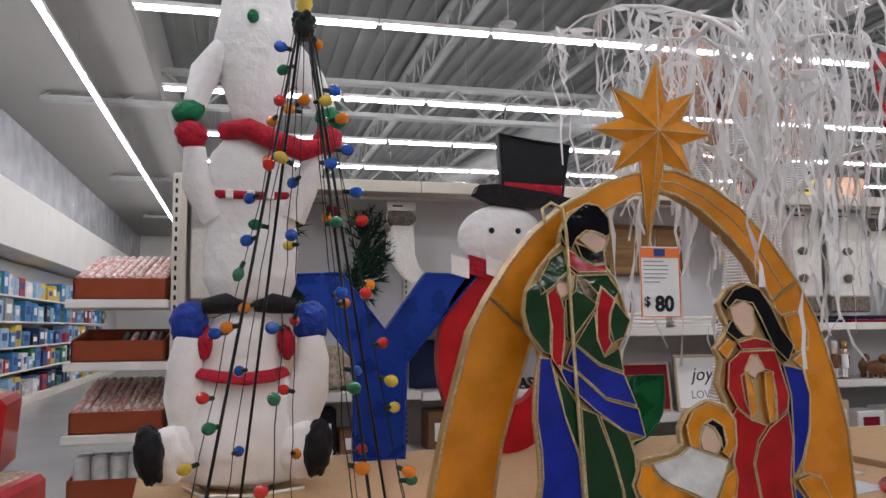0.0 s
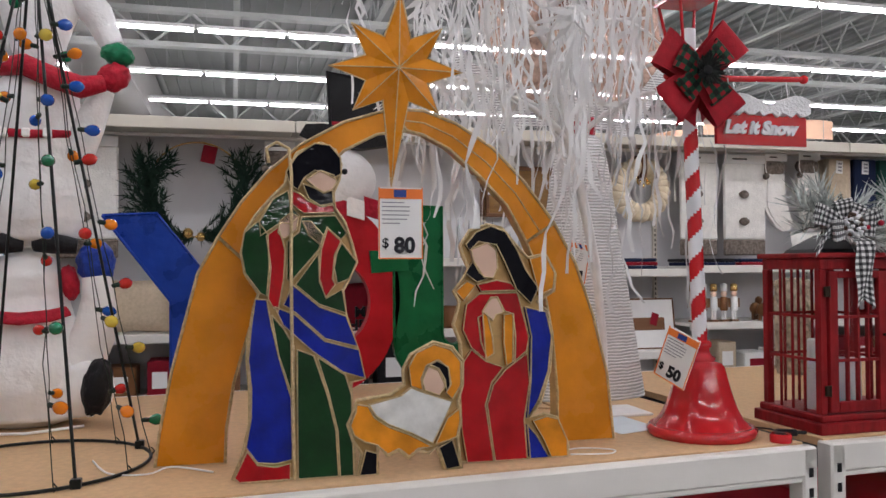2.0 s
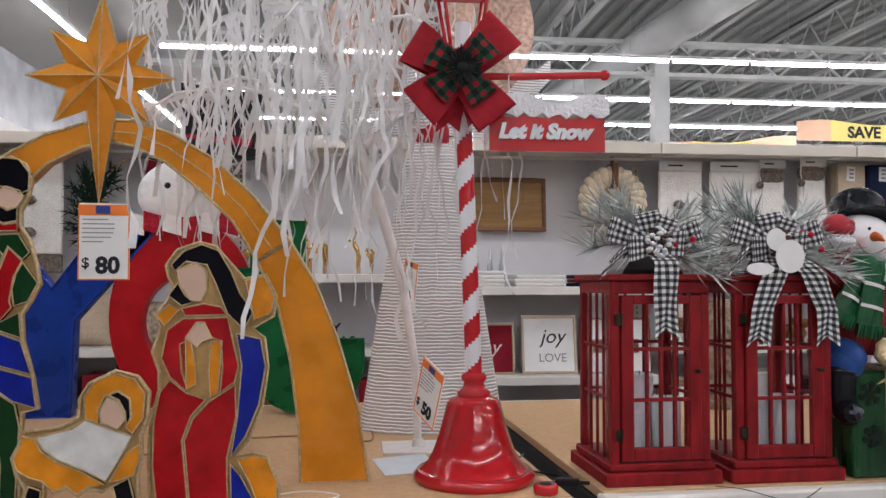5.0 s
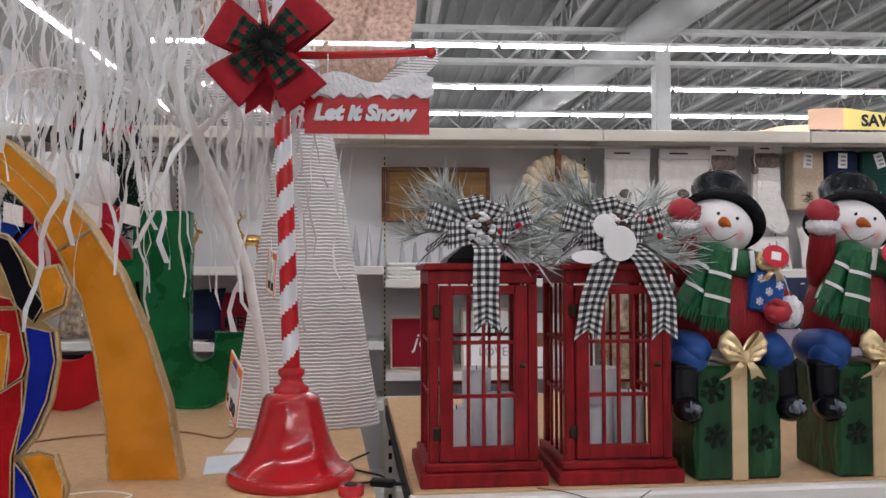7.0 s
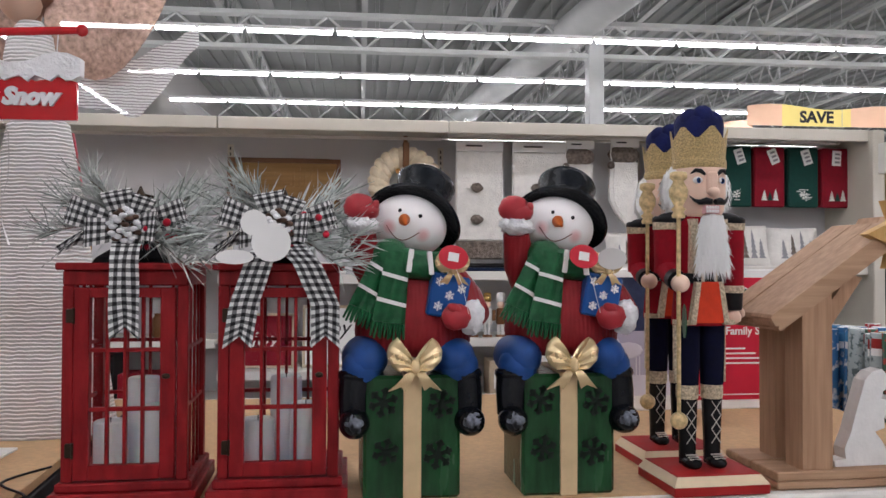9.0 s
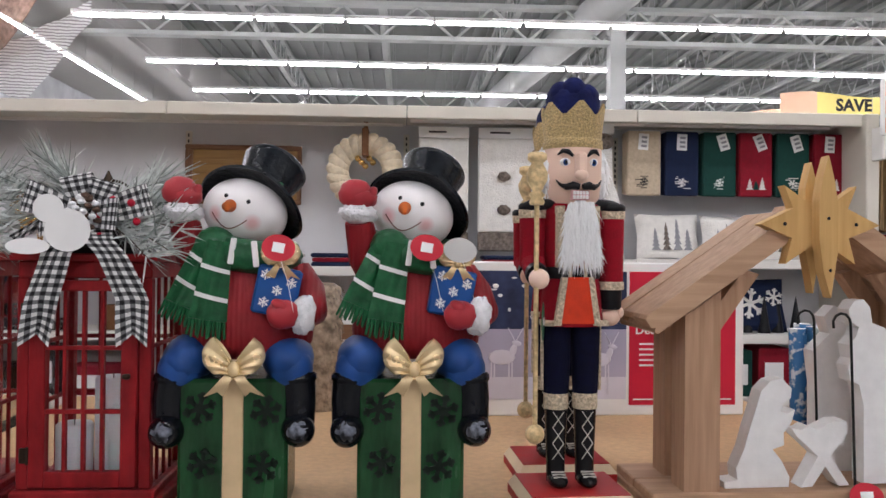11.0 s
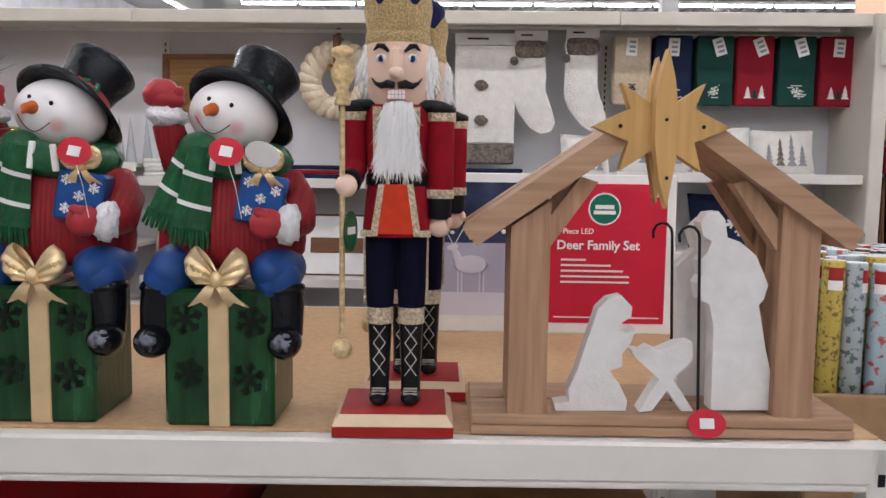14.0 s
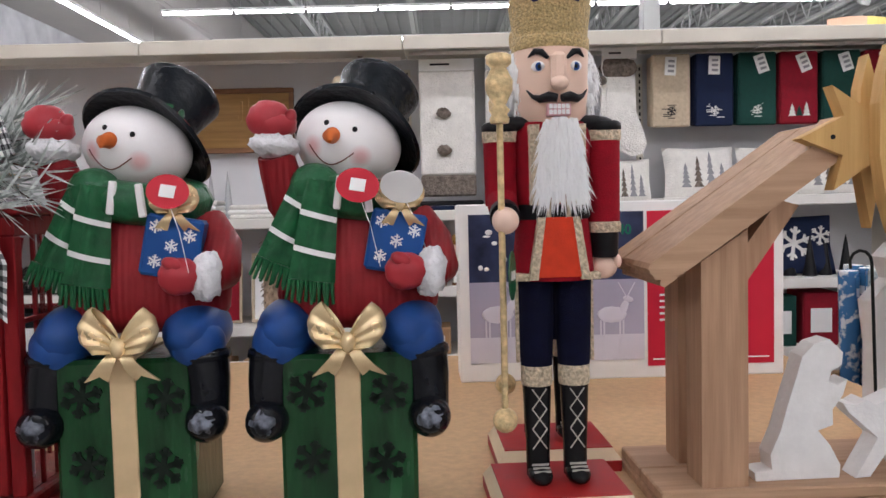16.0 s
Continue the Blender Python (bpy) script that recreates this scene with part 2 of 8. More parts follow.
def text_mesh(s, size, depth, material, bold=0.0, shear=0.0, align="CENTER"):
    """Raised letters in the x-z plane, facing -y, as a Build."""
    cu = bpy.data.curves.new("letters", "FONT")
    cu.body, cu.size, cu.extrude, cu.align_x, cu.offset, cu.shear = s, size, depth, align, bold, shear
    cu.resolution_u = 3
    ob = bpy.data.objects.new("letters", cu)
    scene.collection.objects.link(ob)
    me = bpy.data.meshes.new_from_object(ob.evaluated_get(bpy.context.evaluated_depsgraph_get()))
    b = Build()
    b.add([(v.co.x, -v.co.z, v.co.y) for v in me.vertices], [tuple(p.vertices) for p in me.polygons], material)
    bpy.data.objects.remove(ob)
    bpy.data.curves.remove(cu)
    bpy.data.meshes.remove(me)
    return b


def merge(b, other, mtx):
    for k, m in enumerate(other.mats):
        ids = [i for i, q in enumerate(other.m) if q == k]
        b.add(other.v, [other.f[i] for i in ids], m, mtx=mtx)
    return b

# ---- large structure ----
setting("floor", Build().box(-6, 26, -10, 34, -0.1, 0, M_FLOOR, 0))
setting("ceiling", Build().box(-6, 26, -10, 34, 6.2, 6.3, M_DECK, 0))
setting("wall_back", Build().box(-6, 26, -10.2, -10, 0, 6.2, M_WALLW, 0))
setting("wall_front", Build().box(-6, 26, 34, 34.2, 0, 6.2, M_WALLW, 0))
setting("wall_left", Build().box(-5.2, -5.0, -10, 34, 0, 6.2, M_WALLW, 0))
setting("wall_right", Build().box(26, 26.2, -10, 34, 0, 6.2, M_WALLW, 0))
b = Build()
b.box(-5.0, -3.75, -10, 33.9, 2.74, 3.85, M_WALLW, 0.01)
setting("bulkhead", b, "white painted bulkhead above the wall shelves")
b = Build()
b.box(-5.0, -3.85, -10, 33.9, 3.85, 5.0, M_WALLG, 0.01)
setting("bulkhead_band", b, "glossy grey band above the white bulkhead")
M_SOFFIT = mat("soffit_paint", (0.37, 0.36, 0.345), 0.8, var=0.04, scale=1)
b = Build()
b.box(-5.0, -1.25, -10, 33.9, 5.0, 5.1, M_SOFFIT, 0.01)
b.box(-1.35, -1.25, -10, 33.9, 5.1, 6.2, M_SOFFIT, 0.01)
setting("ceiling_soffit", b, "white plaster soffit along the wall")

# roof deck ribs, joists and girders in one mesh with the deck's underside
b = Build()
x = -2.95
while x < 26:
    b.box(x, x + 0.10, -10, 34, 6.13, 6.2, M_DECK, 0)
    x += 0.30
b.make("ceiling_deck_ribs")
tagged(bpy.data.objects["ceiling_deck_ribs"], label="ribbed grey steel roof deck", kind="structure")
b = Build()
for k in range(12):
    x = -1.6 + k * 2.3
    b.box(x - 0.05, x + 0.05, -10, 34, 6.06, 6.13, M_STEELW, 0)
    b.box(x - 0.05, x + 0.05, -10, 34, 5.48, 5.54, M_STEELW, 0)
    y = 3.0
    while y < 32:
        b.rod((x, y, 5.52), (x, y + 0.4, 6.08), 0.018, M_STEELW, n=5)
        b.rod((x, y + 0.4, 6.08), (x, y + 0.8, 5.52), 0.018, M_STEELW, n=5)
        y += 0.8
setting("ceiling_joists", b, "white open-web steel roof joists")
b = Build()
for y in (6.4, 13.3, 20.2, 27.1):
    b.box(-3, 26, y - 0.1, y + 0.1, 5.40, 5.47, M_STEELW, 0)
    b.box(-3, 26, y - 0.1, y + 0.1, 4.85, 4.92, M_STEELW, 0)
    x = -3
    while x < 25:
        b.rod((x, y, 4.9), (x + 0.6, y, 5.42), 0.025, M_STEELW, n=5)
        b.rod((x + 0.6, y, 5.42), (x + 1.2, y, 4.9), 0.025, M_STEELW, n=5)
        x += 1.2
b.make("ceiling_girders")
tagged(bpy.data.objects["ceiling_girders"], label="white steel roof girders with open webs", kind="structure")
b = Build()
b.box(6.72, 6.98, 13.17, 13.43, 0, 5.4, M_STEELW, 0.01)
b.make("column")
tagged(bpy.data.objects["column"], label="white painted square steel column", kind="structure")

# strip lights, one tube to a thing, in rows along x and one along the wall
fix = thing("strip_light", pose(0, 0, 0), "white linear strip light with a lit tube", "ceiling light", "rows of strip lights")
part("housing", Build().box(-0.6, 0.6, -0.035, 0.035, 0.04, 0.09, M_HOUSING, 0.004), fix)
part("diffuser", Build().tube([(-0.568, 0, 0.02), (0.568, 0, 0.02)], 0.0285, M_TUBE, 8), fix, "glowing white tube")
part("hanger", Build().rod((0, 0, 0.09), (0, 0, 1.75), 0.004, M_STEELW, n=4), fix)
first = True
ROWS_Y = [(-7.5, 4.5), (-4.4, 4.5), (-1.3, 4.5), (1.8, 4.5), (4.9, 4.45), (8.1, 4.45), (11.24, 4.55), (14.37, 4.68), (17.42, 4.8), (20.5, 4.92), (23.6, 5.02), (26.7, 5.1)]
for y, z in ROWS_Y:
    for k in range(16 if y > 7 else 12):
        x = -0.45 + k * 1.215
        if first:
            fix.matrix_basis, first = pose(x, y, z), False
        else:
            copy_thing(fix, pose(x, y, z))
for k in range(22):
    copy_thing(fix, pose(-1.95, -0.5 + k * 1.215, 4.5, 0, 0, 90))

# duct
b = Build()
b.tube([(4.4, 33, 5.3), (5.75, 19.6, 5.3), (6.4, 13.6, 5.3), (7.3, 5.0, 5.3)], 0.28, M_STEELW, 20)
setting("ceiling_duct", b, "white round air duct under the roof")

# ---- display tables ----
TZ = 0.86


def table(at, w, d, label, group="display tables"):
    t = thing("display_table", at, label, "display table", group)
    part("tabletop", Build().box(0.01, w - 0.01, 0.045, d - 0.045, TZ - 0.025, TZ, M_PARTICLE, 0.002), t, "particle board deck")
    for y0 in (0, d - 0.045):
        b = Build()
        b.box(0.0, w, y0, y0 + 0.045, TZ - 0.085, TZ - 0.004, M_WHITEMETAL, 0.006)
        b.box(0.0, w, y0 + 0.006, y0 + 0.039, TZ - 0.10, TZ - 0.085, M_WHITEMETAL, 0.004)
        part("beam", b, t, "white steel beam")
    for x0 in (0.0, w - 0.05):
        part("side_rail", Build().box(x0 + 0.005, x0 + 0.045, 0.05, d - 0.05, TZ - 0.085, TZ - 0.03, M_BLACK, 0.004), t)
        for y0 in (0.0, d - 0.06):
            b = Build()
            b.box(x0, x0 + 0.05, y0, y0 + 0.06, 0.0, TZ - 0.006, M_WHITEMETAL, 0.005)
            for z in range(14):
                b.box(x0 + 0.018, x0 + 0.032, y0 - 0.0015, y0 + 0.004, 0.06 + z * 0.055, 0.085 + z * 0.055, M_BLACK, 0)
            part("leg", b, t, "slotted white steel upright")
    return t


left_table = table(pose(-0.235, 1.588, 0, 0, 0, 4.2), 2.44, 1.62, "particle board display table with white steel front beam")
right_table = table(pose(2.262, 1.79, 0, 0, 0, 2.4), 2.50, 1.55, "particle board display table with white steel front beam, under lanterns")

# stock on the shelf below the right table
for x0, w, h, lab, mm in ((2.42, 0.95, 0.62, "red printed carton under the display table", M_REDP), (3.42, 0.98, 0.56, "plain brown cardboard carton under the display table", M_CARD)):
    b = Build()
    b.box(0, w, 0, 0.9, 0, h, mm, 0.006)
    b.box(0.0, w, 0.43, 0.47, h, h + 0.003, M_CREAM, 0)
    solo("carton", b, pose(x0, 1.95, 0.0, 0, 0, 2.4), lab, "carton", "cartons under the table")

# ---- wall shelving behind the tables (a long gondola) ----
GX0, GX1, GF, GB = -0.33, 5.855, 4.42, 4.85
b = Build()
b.box(GX0, GX1, GB, GB + 0.04, 0.05, 2.135, M_BACK, 0)
b.box(GX0, GX1, GB + 0.04, GB + 0.6, 0.0, 2.135, M_CREAM, 0)
setting("gondola_back", b, "grey back panel of the store shelving")
for x in (GX0, GX1 - 0.02):
    end = thing("gondola_end", pose(0, 0, 0), "cream steel end panel of the shelving", "shelf panel")
    part("side_panel", Build().box(x, x + 0.03, GF - 0.02, GB + 0.6, 0, 2.15, M_CREAM, 0.004), end)
    b = Build()
    b.box(x - 0.012, x + 0.058, GF - 0.075, GF - 0.02, 0, 2.16, M_CREAM, 0.006)
    part("front_post", b, end)
bays = [GX0 + 0.03, 0.98, 2.2, 3.42, 4.62, GX1 - 0.02]
for i, x in enumerate(bays[1:-1]):
    b = Build()
    b.box(x - 0.016, x + 0.016, GB - 0.02, GB - 0.001, 0.05, 2.08, M_CREAM, 0.002)
    for k in range(60):
        b.box(x - 0.004, x + 0.004, GB - 0.022, GB - 0.018, 0.10 + k * 0.033, 0.118 + k * 0.033, M_BLACK, 0)
    tagged(b.make("slotted_upright"), label="slotted cream steel shelf upright", category="upright")
canopy = thing("canopy_shelf", pose(0, 0, 0), "cream steel canopy shelf along the shelving top", "shelf")
for i in range(5):
    b = Build()
    b.box(bays[i] + 0.002, bays[i + 1] - 0.002, GF, GB, 2.135, 2.16, M_CREAM, 0.003)
    b.box(bays[i] + 0.002, bays[i + 1] - 0.002, GF - 0.03, GF, 2.10, 2.165, M_CREAM, 0.004)
    part("shelf_board", b, canopy)


def shelf(x0, x1, z, front=GF):
    b = Build()
    b.box(x0 + 0.004, x1 - 0.004, front, GB - 0.002, z - 0.022, z, M_WHITEMETAL, 0.003)
    b.box(x0 + 0.004, x1 - 0.004, front - 0.014, front - 0.001, z - 0.045, z + 0.004, M_WHITEMETAL, 0.004)
    return tagged(b.make("shelf"), label="white steel shelf on the grey back panel", category="shelf", group="shelves of the long gondola")


for i, (x0, x1) in enumerate(zip(bays, bays[1:])):
    shelf(x0, x1, (1.0, 1.40, 1.33, 1.35, 1.385)[i])
    shelf(x0, x1, (0.66, 0.99, 0.82, 0.99, 0.99)[i])
    if i:
        shelf(x0, x1, 0.42 if i == 2 else 0.66)
    shelf(x0, x1, 0.20, GF - 0.08)
# rails that the hooks hang from
b = Build()
b.box(GX0 + 0.05, 3.4, GB - 0.25, GB - 0.235, 2.09, 2.105, M_WHITEMETAL, 0)
b.box(3.44, 5.76, GB - 0.25, GB - 0.235, 2.112, 2.128, M_WHITEMETAL, 0)
tagged(b.make("hook_rail"), label="thin steel rail under the canopy for hooks", category="rail")

# ---- nativity set of tinted panels with gold wire outlines, on the left table ----
def tinted(name, color, rough=0.035, bump=0.4):
    return mat(name, color, rough, var=0.25, scale=18, bump=bump, bscale=8, coat=0.0, spec=0.18)


P_BLUE = tinted("blue_tinted_panel", (0.005, 0.014, 0.24))
P_GREEN = tinted("green_tinted_panel", (0.006, 0.036, 0.010))
P_RED = tinted("red_tinted_panel", (0.36, 0.006, 0.010))
P_GOLD = tinted("amber_tinted_panel", (0.64, 0.235, 0.014), 0.2)
P_BLACK = mat("black_tinted_panel", (0.006, 0.006, 0.009), 0.05, var=0.2, bump=0.5, bscale=7, spec=0.07)
P_SKIN = mat("pale_skin_panel", (0.62, 0.43, 0.33), 0.35, var=0.04)
P_PEARL = tinted("pearl_panel", (0.62, 0.62, 0.60), 0.15, 0.8)
P_WIRE = mat("gold_glitter_wire", (0.56, 0.43, 0.24), 0.42, metal=0.4, var=0.25, scale=120, bump=0.4, bscale=300)
P_EDGE = mat("gold_edge", (0.46, 0.30, 0.12), 0.4, metal=0.3, var=0.2, scale=30)


def cm(pts):
    return [(x / 100, z / 100) for x, z in pts]


def panel(b, material, pts):
    """One tinted pane, slightly proud of the backing, with its wire."""
    q = cm(pts)
    b.prism(q, -0.020, -0.004, material)
    b.tube([(x, -0.021, z) for x, z in q + q[:1]], 0.0020, P_WIRE, 5)


def wire_figure(name, at, label, outline, panels):
    b = Build()
    b.prism(cm(outline), -0.006, 0.010, P_EDGE)
    q = cm(outline)
    b.tube([(x, -0.012, z) for x, z in q + q[:1]], 0.0042, P_WIRE, 6)
    for material, pts in panels:
        panel(b, material, pts)
    return solo(name, b, at, label, "nativity figure", "lit nativity set")



j_panels = []
j_panels.append((P_BLACK, [(-.6, 73.1), (2.1, 77.4), (6.5, 80.6), (10.2, 80.2), (12.8, 77), (12.9, 72.9), (11, 71.9), (8.5, 73.3), (6.4, 73.7), (3.7, 71.7), (2.2, 68.8), (0.2, 70.2)]))
j_panels.append((P_SKIN, [(4.3, 71.4), (7.8, 73.7), (11, 72.6), (11.8, 70.9), (10.6, 69), (8.6, 68.2), (6.3, 69.6)]))
j_panels.append((P_BLACK, [(3.4, 70.3), (6.3, 69.3), (8.5, 67.9), (10.6, 68.7), (10.8, 65.5), (7.6, 64.9), (4.7, 66.7)]))
j_panels.append((P_RED, [(0.2, 68.8), (2.6, 67.8), (4.7, 66), (7.9, 64.6), (10.8, 65), (11, 63.1), (3.5, 62.9), (0.7, 65.1)]))
j_panels.append((P_GREEN, [(-7, 60.8), (-3.8, 66.3), (-.2, 68.5), (0.4, 64.8), (2.5, 62.3), (0.3, 60.2), (-1.4, 60.6), (-3.2, 59.7), (-6.8, 57.3)]))
j_panels.append((P_GREEN, [(2.9, 62), (11.2, 62.4), (14, 58.1), (12.5, 56.4), (9.2, 59.5), (7, 53.8), (0.3, 46.1), (-.7, 46.8), (-.5, 55.9), (2.4, 58.3)]))
j_panels.append((P_GREEN, [(-10.6, 58), (-7.3, 60.8), (-5.1, 57.7), (-4.8, 49.7), (-5.4, 42.8), (-7, 43.5), (-10.4, 48.3), (-11.3, 53.2)]))
j_panels.append((P_RED, [(-5.4, 57.3), (-2.5, 59.4), (-1, 53.8), (-1.4, 46.8), (-2.9, 38.5), (-5.1, 42.1), (-4.4, 49.7)]))
j_panels.append((P_RED, [(9.3, 59.2), (12.5, 56.1), (10.9, 52.4), (10.3, 46.7), (10.9, 45.3), (8.5, 42.2), (7.1, 46.8), (7.6, 53.8)]))
j_panels.append((P_GREEN, [(12.7, 55.7), (16.3, 50.9), (14.4, 46.7), (11.4, 45.6), (10.7, 49.5), (11.4, 53.1)]))
j_panels.append((P_SKIN, [(-2.2, 60.9), (0.4, 63), (2.3, 62), (1.7, 58.8), (-1.2, 56.6), (-2.6, 58)]))
j_panels.append((P_SKIN, [(3.2, 60.9), (5.2, 60.9), (8.3, 57.4), (7.4, 55.2), (4.8, 57.4)]))
j_panels.append((P_GREEN, [(7, 53.1), (7.1, 46.1), (8.7, 42), (12.6, 44.1), (13.4, 38.4), (7, 40.5), (1.4, 45.4)]))
j_panels.append((P_BLUE, [(0.7, 45.4), (7, 40), (13.4, 37.6), (16.1, 30.2), (8.2, 32.3), (1.3, 38.7), (-1.5, 40.6)]))
j_panels.append((P_BLUE, [(-3.6, 40.2), (1.3, 38.1), (8.2, 31.7), (16.4, 29.4), (17.7, 22.6), (12.3, 24.2), (5.3, 29.3), (-1.6, 35.7)]))
j_panels.append((P_BLUE, [(-8.1, 42.1), (-5.4, 41.8), (-4.4, 35.8), (-2.5, 27.5), (0.1, 18.6), (0.3, 4.5), (-3.6, 3.7), (-7.7, 4.2), (-10.3, 7.8), (-9.1, 14.4), (-9, 21.1), (-9.7, 27.8), (-9.1, 34.5)]))
j_panels.append((P_GREEN, [(-4.3, 38.2), (-1.6, 35), (0.8, 30.8), (0.9, 20.6), (-.2, 20.7), (-2.8, 28.9)]))
j_panels.append((P_GREEN, [(1.6, 29.9), (5.5, 28.3), (8.6, 18.9), (10.5, 10.6), (10.9, 0), (1.5, 0), (1.5, 16.5)]))
j_panels.append((P_GREEN, [(6.3, 28), (13, 23.5), (14.4, 18.6), (14.6, 0), (11.3, 0), (10.9, 10.5), (9, 18.9)]))
j_panels.append((P_RED, [(-10, 6.9), (-7.7, 3.7), (-3.6, 3), (-.2, 3.6), (-.3, 0), (-7.8, 0), (-11.7, 0), (-12.8, 1.2)]))
fig = wire_figure("standing_nativity_figure", pose(0.778, 1.805, TZ, -7, 0, 0), "standing bearded figure of tinted panels in gold wire, with staff",
    [(8, 81), (11.6, 79.2), (13, 75.6), (12.5, 71.9), (10.9, 68.2), (11.2, 64.5), (13.6, 61), (15.4, 55.2), (16.4, 50.9), (14.4, 46.7), (12.8, 43.9), (13.4, 38.1), (16.1, 29.7), (17.7, 22.4), (14.4, 21.7), (14.4, 13.2), (14.9, 4.9), (15.1, 0), (5.9, 0), (-5.1, 0), (-9.8, 0), (-13.3, 0.8), (-11, 6.5), (-9.5, 13), (-9.4, 19.8), (-10, 27.8), (-9.6, 33.2), (-8.4, 40.1), (-7.3, 43.5), (-10.4, 48.3), (-11.3, 53.2), (-10.2, 58.7), (-8.1, 62.2), (-3.8, 67.3), (-.9, 70.2), (-.1, 73.8), (2.1, 78.2)], j_panels)

m_panels = []
m_panels.append((P_BLACK, [(-9.4, 55.2), (-6.5, 58.5), (-2.4, 60.1), (1.6, 58.6), (4.6, 53.7), (6.8, 48.4), (10.1, 43.8), (7.9, 39.7), (4, 43.5), (1.1, 50.7), (-1.1, 55.2), (-5.9, 56), (-8.4, 53.7)]))
m_panels.append((P_BLACK, [(-9.8, 47.8), (-7.7, 50.8), (-5.9, 47.8), (-3.9, 46.3), (-6.7, 45.4)]))
m_panels.append((P_SKIN, [(-8, 54), (-3.5, 55.7), (-1.1, 53.7), (-1, 49.2), (-2.3, 46.5), (-4.7, 46.7), (-7.4, 50.8)]))
m_panels.append((P_GOLD, [(-12.5, 43.1), (-9.5, 45.7), (-7.2, 44.5), (-10.4, 40.7)]))
m_panels.append((P_RED, [(-6.7, 44.8), (-1.5, 45.9), (2.5, 45.1), (4, 43.2), (-5.7, 43)]))
m_panels.append((P_RED, [(-9.8, 39.7), (-6.2, 42.4), (4.1, 42.6), (5.3, 37.8), (6.9, 31.1), (6.1, 27.4), (2.2, 24.6), (2.9, 37.1), (0.5, 37.8), (-1.3, 41.5), (-3.1, 41.5), (-5.5, 37.9), (-5, 25.6), (-8.8, 28.6), (-10.9, 33.1)]))
m_panels.append((P_SKIN, [(-5.5, 37.8), (-3.1, 41.2), (-1.3, 41.2), (0.3, 37.6), (-2, 36.9), (-2.7, 35.5)]))
m_panels.append((P_GOLD, [(-6.8, 36.3), (-4.4, 37.6), (-3.1, 31.4), (-2.8, 27), (-4.8, 25.9), (-6.2, 30)]))
m_panels.append((P_GOLD, [(0.3, 36.9), (2.7, 37.1), (3.2, 31.2), (2.8, 25), (0.5, 23.9), (0, 29.8)]))
m_panels.append((P_RED, [(-11, 25.1), (-8.8, 28.1), (-5, 25), (-.5, 23.4), (-3.7, 19.7), (-5.6, 14.1), (-3.9, 0), (-10.9, 0), (-12.1, 8.6), (-12.1, 18.7)]))
m_panels.append((P_RED, [(0.3, 22.9), (6.2, 26.7), (6.6, 19.3), (4.7, 9.8), (5.1, 0), (-3.5, 0), (-5.1, 14), (-3.3, 19)]))
m_panels.append((P_BLUE, [(6.2, 38.8), (11.9, 37.4), (13.2, 30.9), (11.8, 22), (8.9, 14.8), (5.6, 10.2), (6.9, 19.3), (7.6, 31.1)]))
m_panels.append((P_BLUE, [(5.5, 8.5), (7.9, 5.7), (11.1, 0), (5.9, 0)]))
m_panels.append((P_GOLD, [(7.1, 9.4), (10.8, 10.4), (14, 9.5), (16.3, 4.1), (16.2, 0), (11.7, 0), (9.9, 4.5)]))
m_panels.append((P_GOLD, [(8.1, 51.4), (12.5, 52.5), (14.9, 47.6), (14.3, 43.6), (10.3, 41.9)]))
fig = wire_figure("kneeling_nativity_figure", pose(1.325, 1.850, TZ, -5.5, 0, 0), "praying veiled figure of red and blue tinted panels",
    [(-10.7, 55.2), (-8.1, 59), (-3.2, 60.7), (0.8, 59.8), (4.7, 55.2), (7.8, 51.9), (12.8, 52.9), (15.4, 47.6), (14.8, 43), (9.9, 40.1), (12.8, 37.7), (13.7, 30.9), (12.6, 22), (9.7, 14), (6.5, 10.2), (10.3, 11), (14, 10), (16.9, 2.6), (16.6, 0), (-12.5, 0), (-13.1, 8.7), (-13.2, 17.3), (-11.3, 25.8), (-11.5, 30.2), (-13.2, 34.6), (-11.4, 40.5), (-12.8, 43.4), (-10.3, 46.3), (-8.6, 49.3), (-10, 52.3)], m_panels)

b_panels = []
b_panels.append((P_GOLD, [(0.6, 23.6), (2.5, 26.7), (6.7, 28.5), (10.8, 27.2), (13.1, 24.3), (12.9, 18.9), (10.8, 15.8), (9.3, 17.3), (10.6, 19.2), (10, 23.2), (7.3, 24.8), (4.8, 23.7), (3.5, 20.7), (3.7, 18.1), (1.1, 19.1)]))
b_panels.append((P_BLACK, [(5.5, 23.9), (7.8, 24.8), (10, 23), (10.4, 19.2), (9.5, 17.6), (9.1, 20.4), (7.7, 22.9)]))
b_panels.append((P_SKIN, [(3.8, 20.4), (5.3, 23.4), (7.7, 22.5), (9.2, 19), (7.7, 16.8), (4.3, 18.1)]))
b_panels.append((P_PEARL, [(-8.7, 15.4), (-1.3, 17.1), (1, 18.8), (4, 17.6), (10.7, 15.3), (9.1, 11.9), (5.8, 6.1), (0.7, 8.7), (-4.4, 10.8), (-7.3, 13)]))
b_panels.append((P_GOLD, [(-11.6, 15.6), (-9, 15.1), (-7.6, 12.5), (-4.5, 10.3), (0.6, 8.2), (5.5, 5.4), (2.3, 5), (0.2, 3.5), (-2.1, 5.3), (-4.7, 4.2), (-7.1, 6.4), (-9.9, 7.2), (-12.2, 8.7), (-13.1, 11), (-11.8, 13.8)]))
b_panels.append((P_GOLD, [(9.5, 11.6), (12.3, 13.5), (12.5, 11), (11.6, 7.2), (8.8, 6.3), (6.5, 5.9)]))
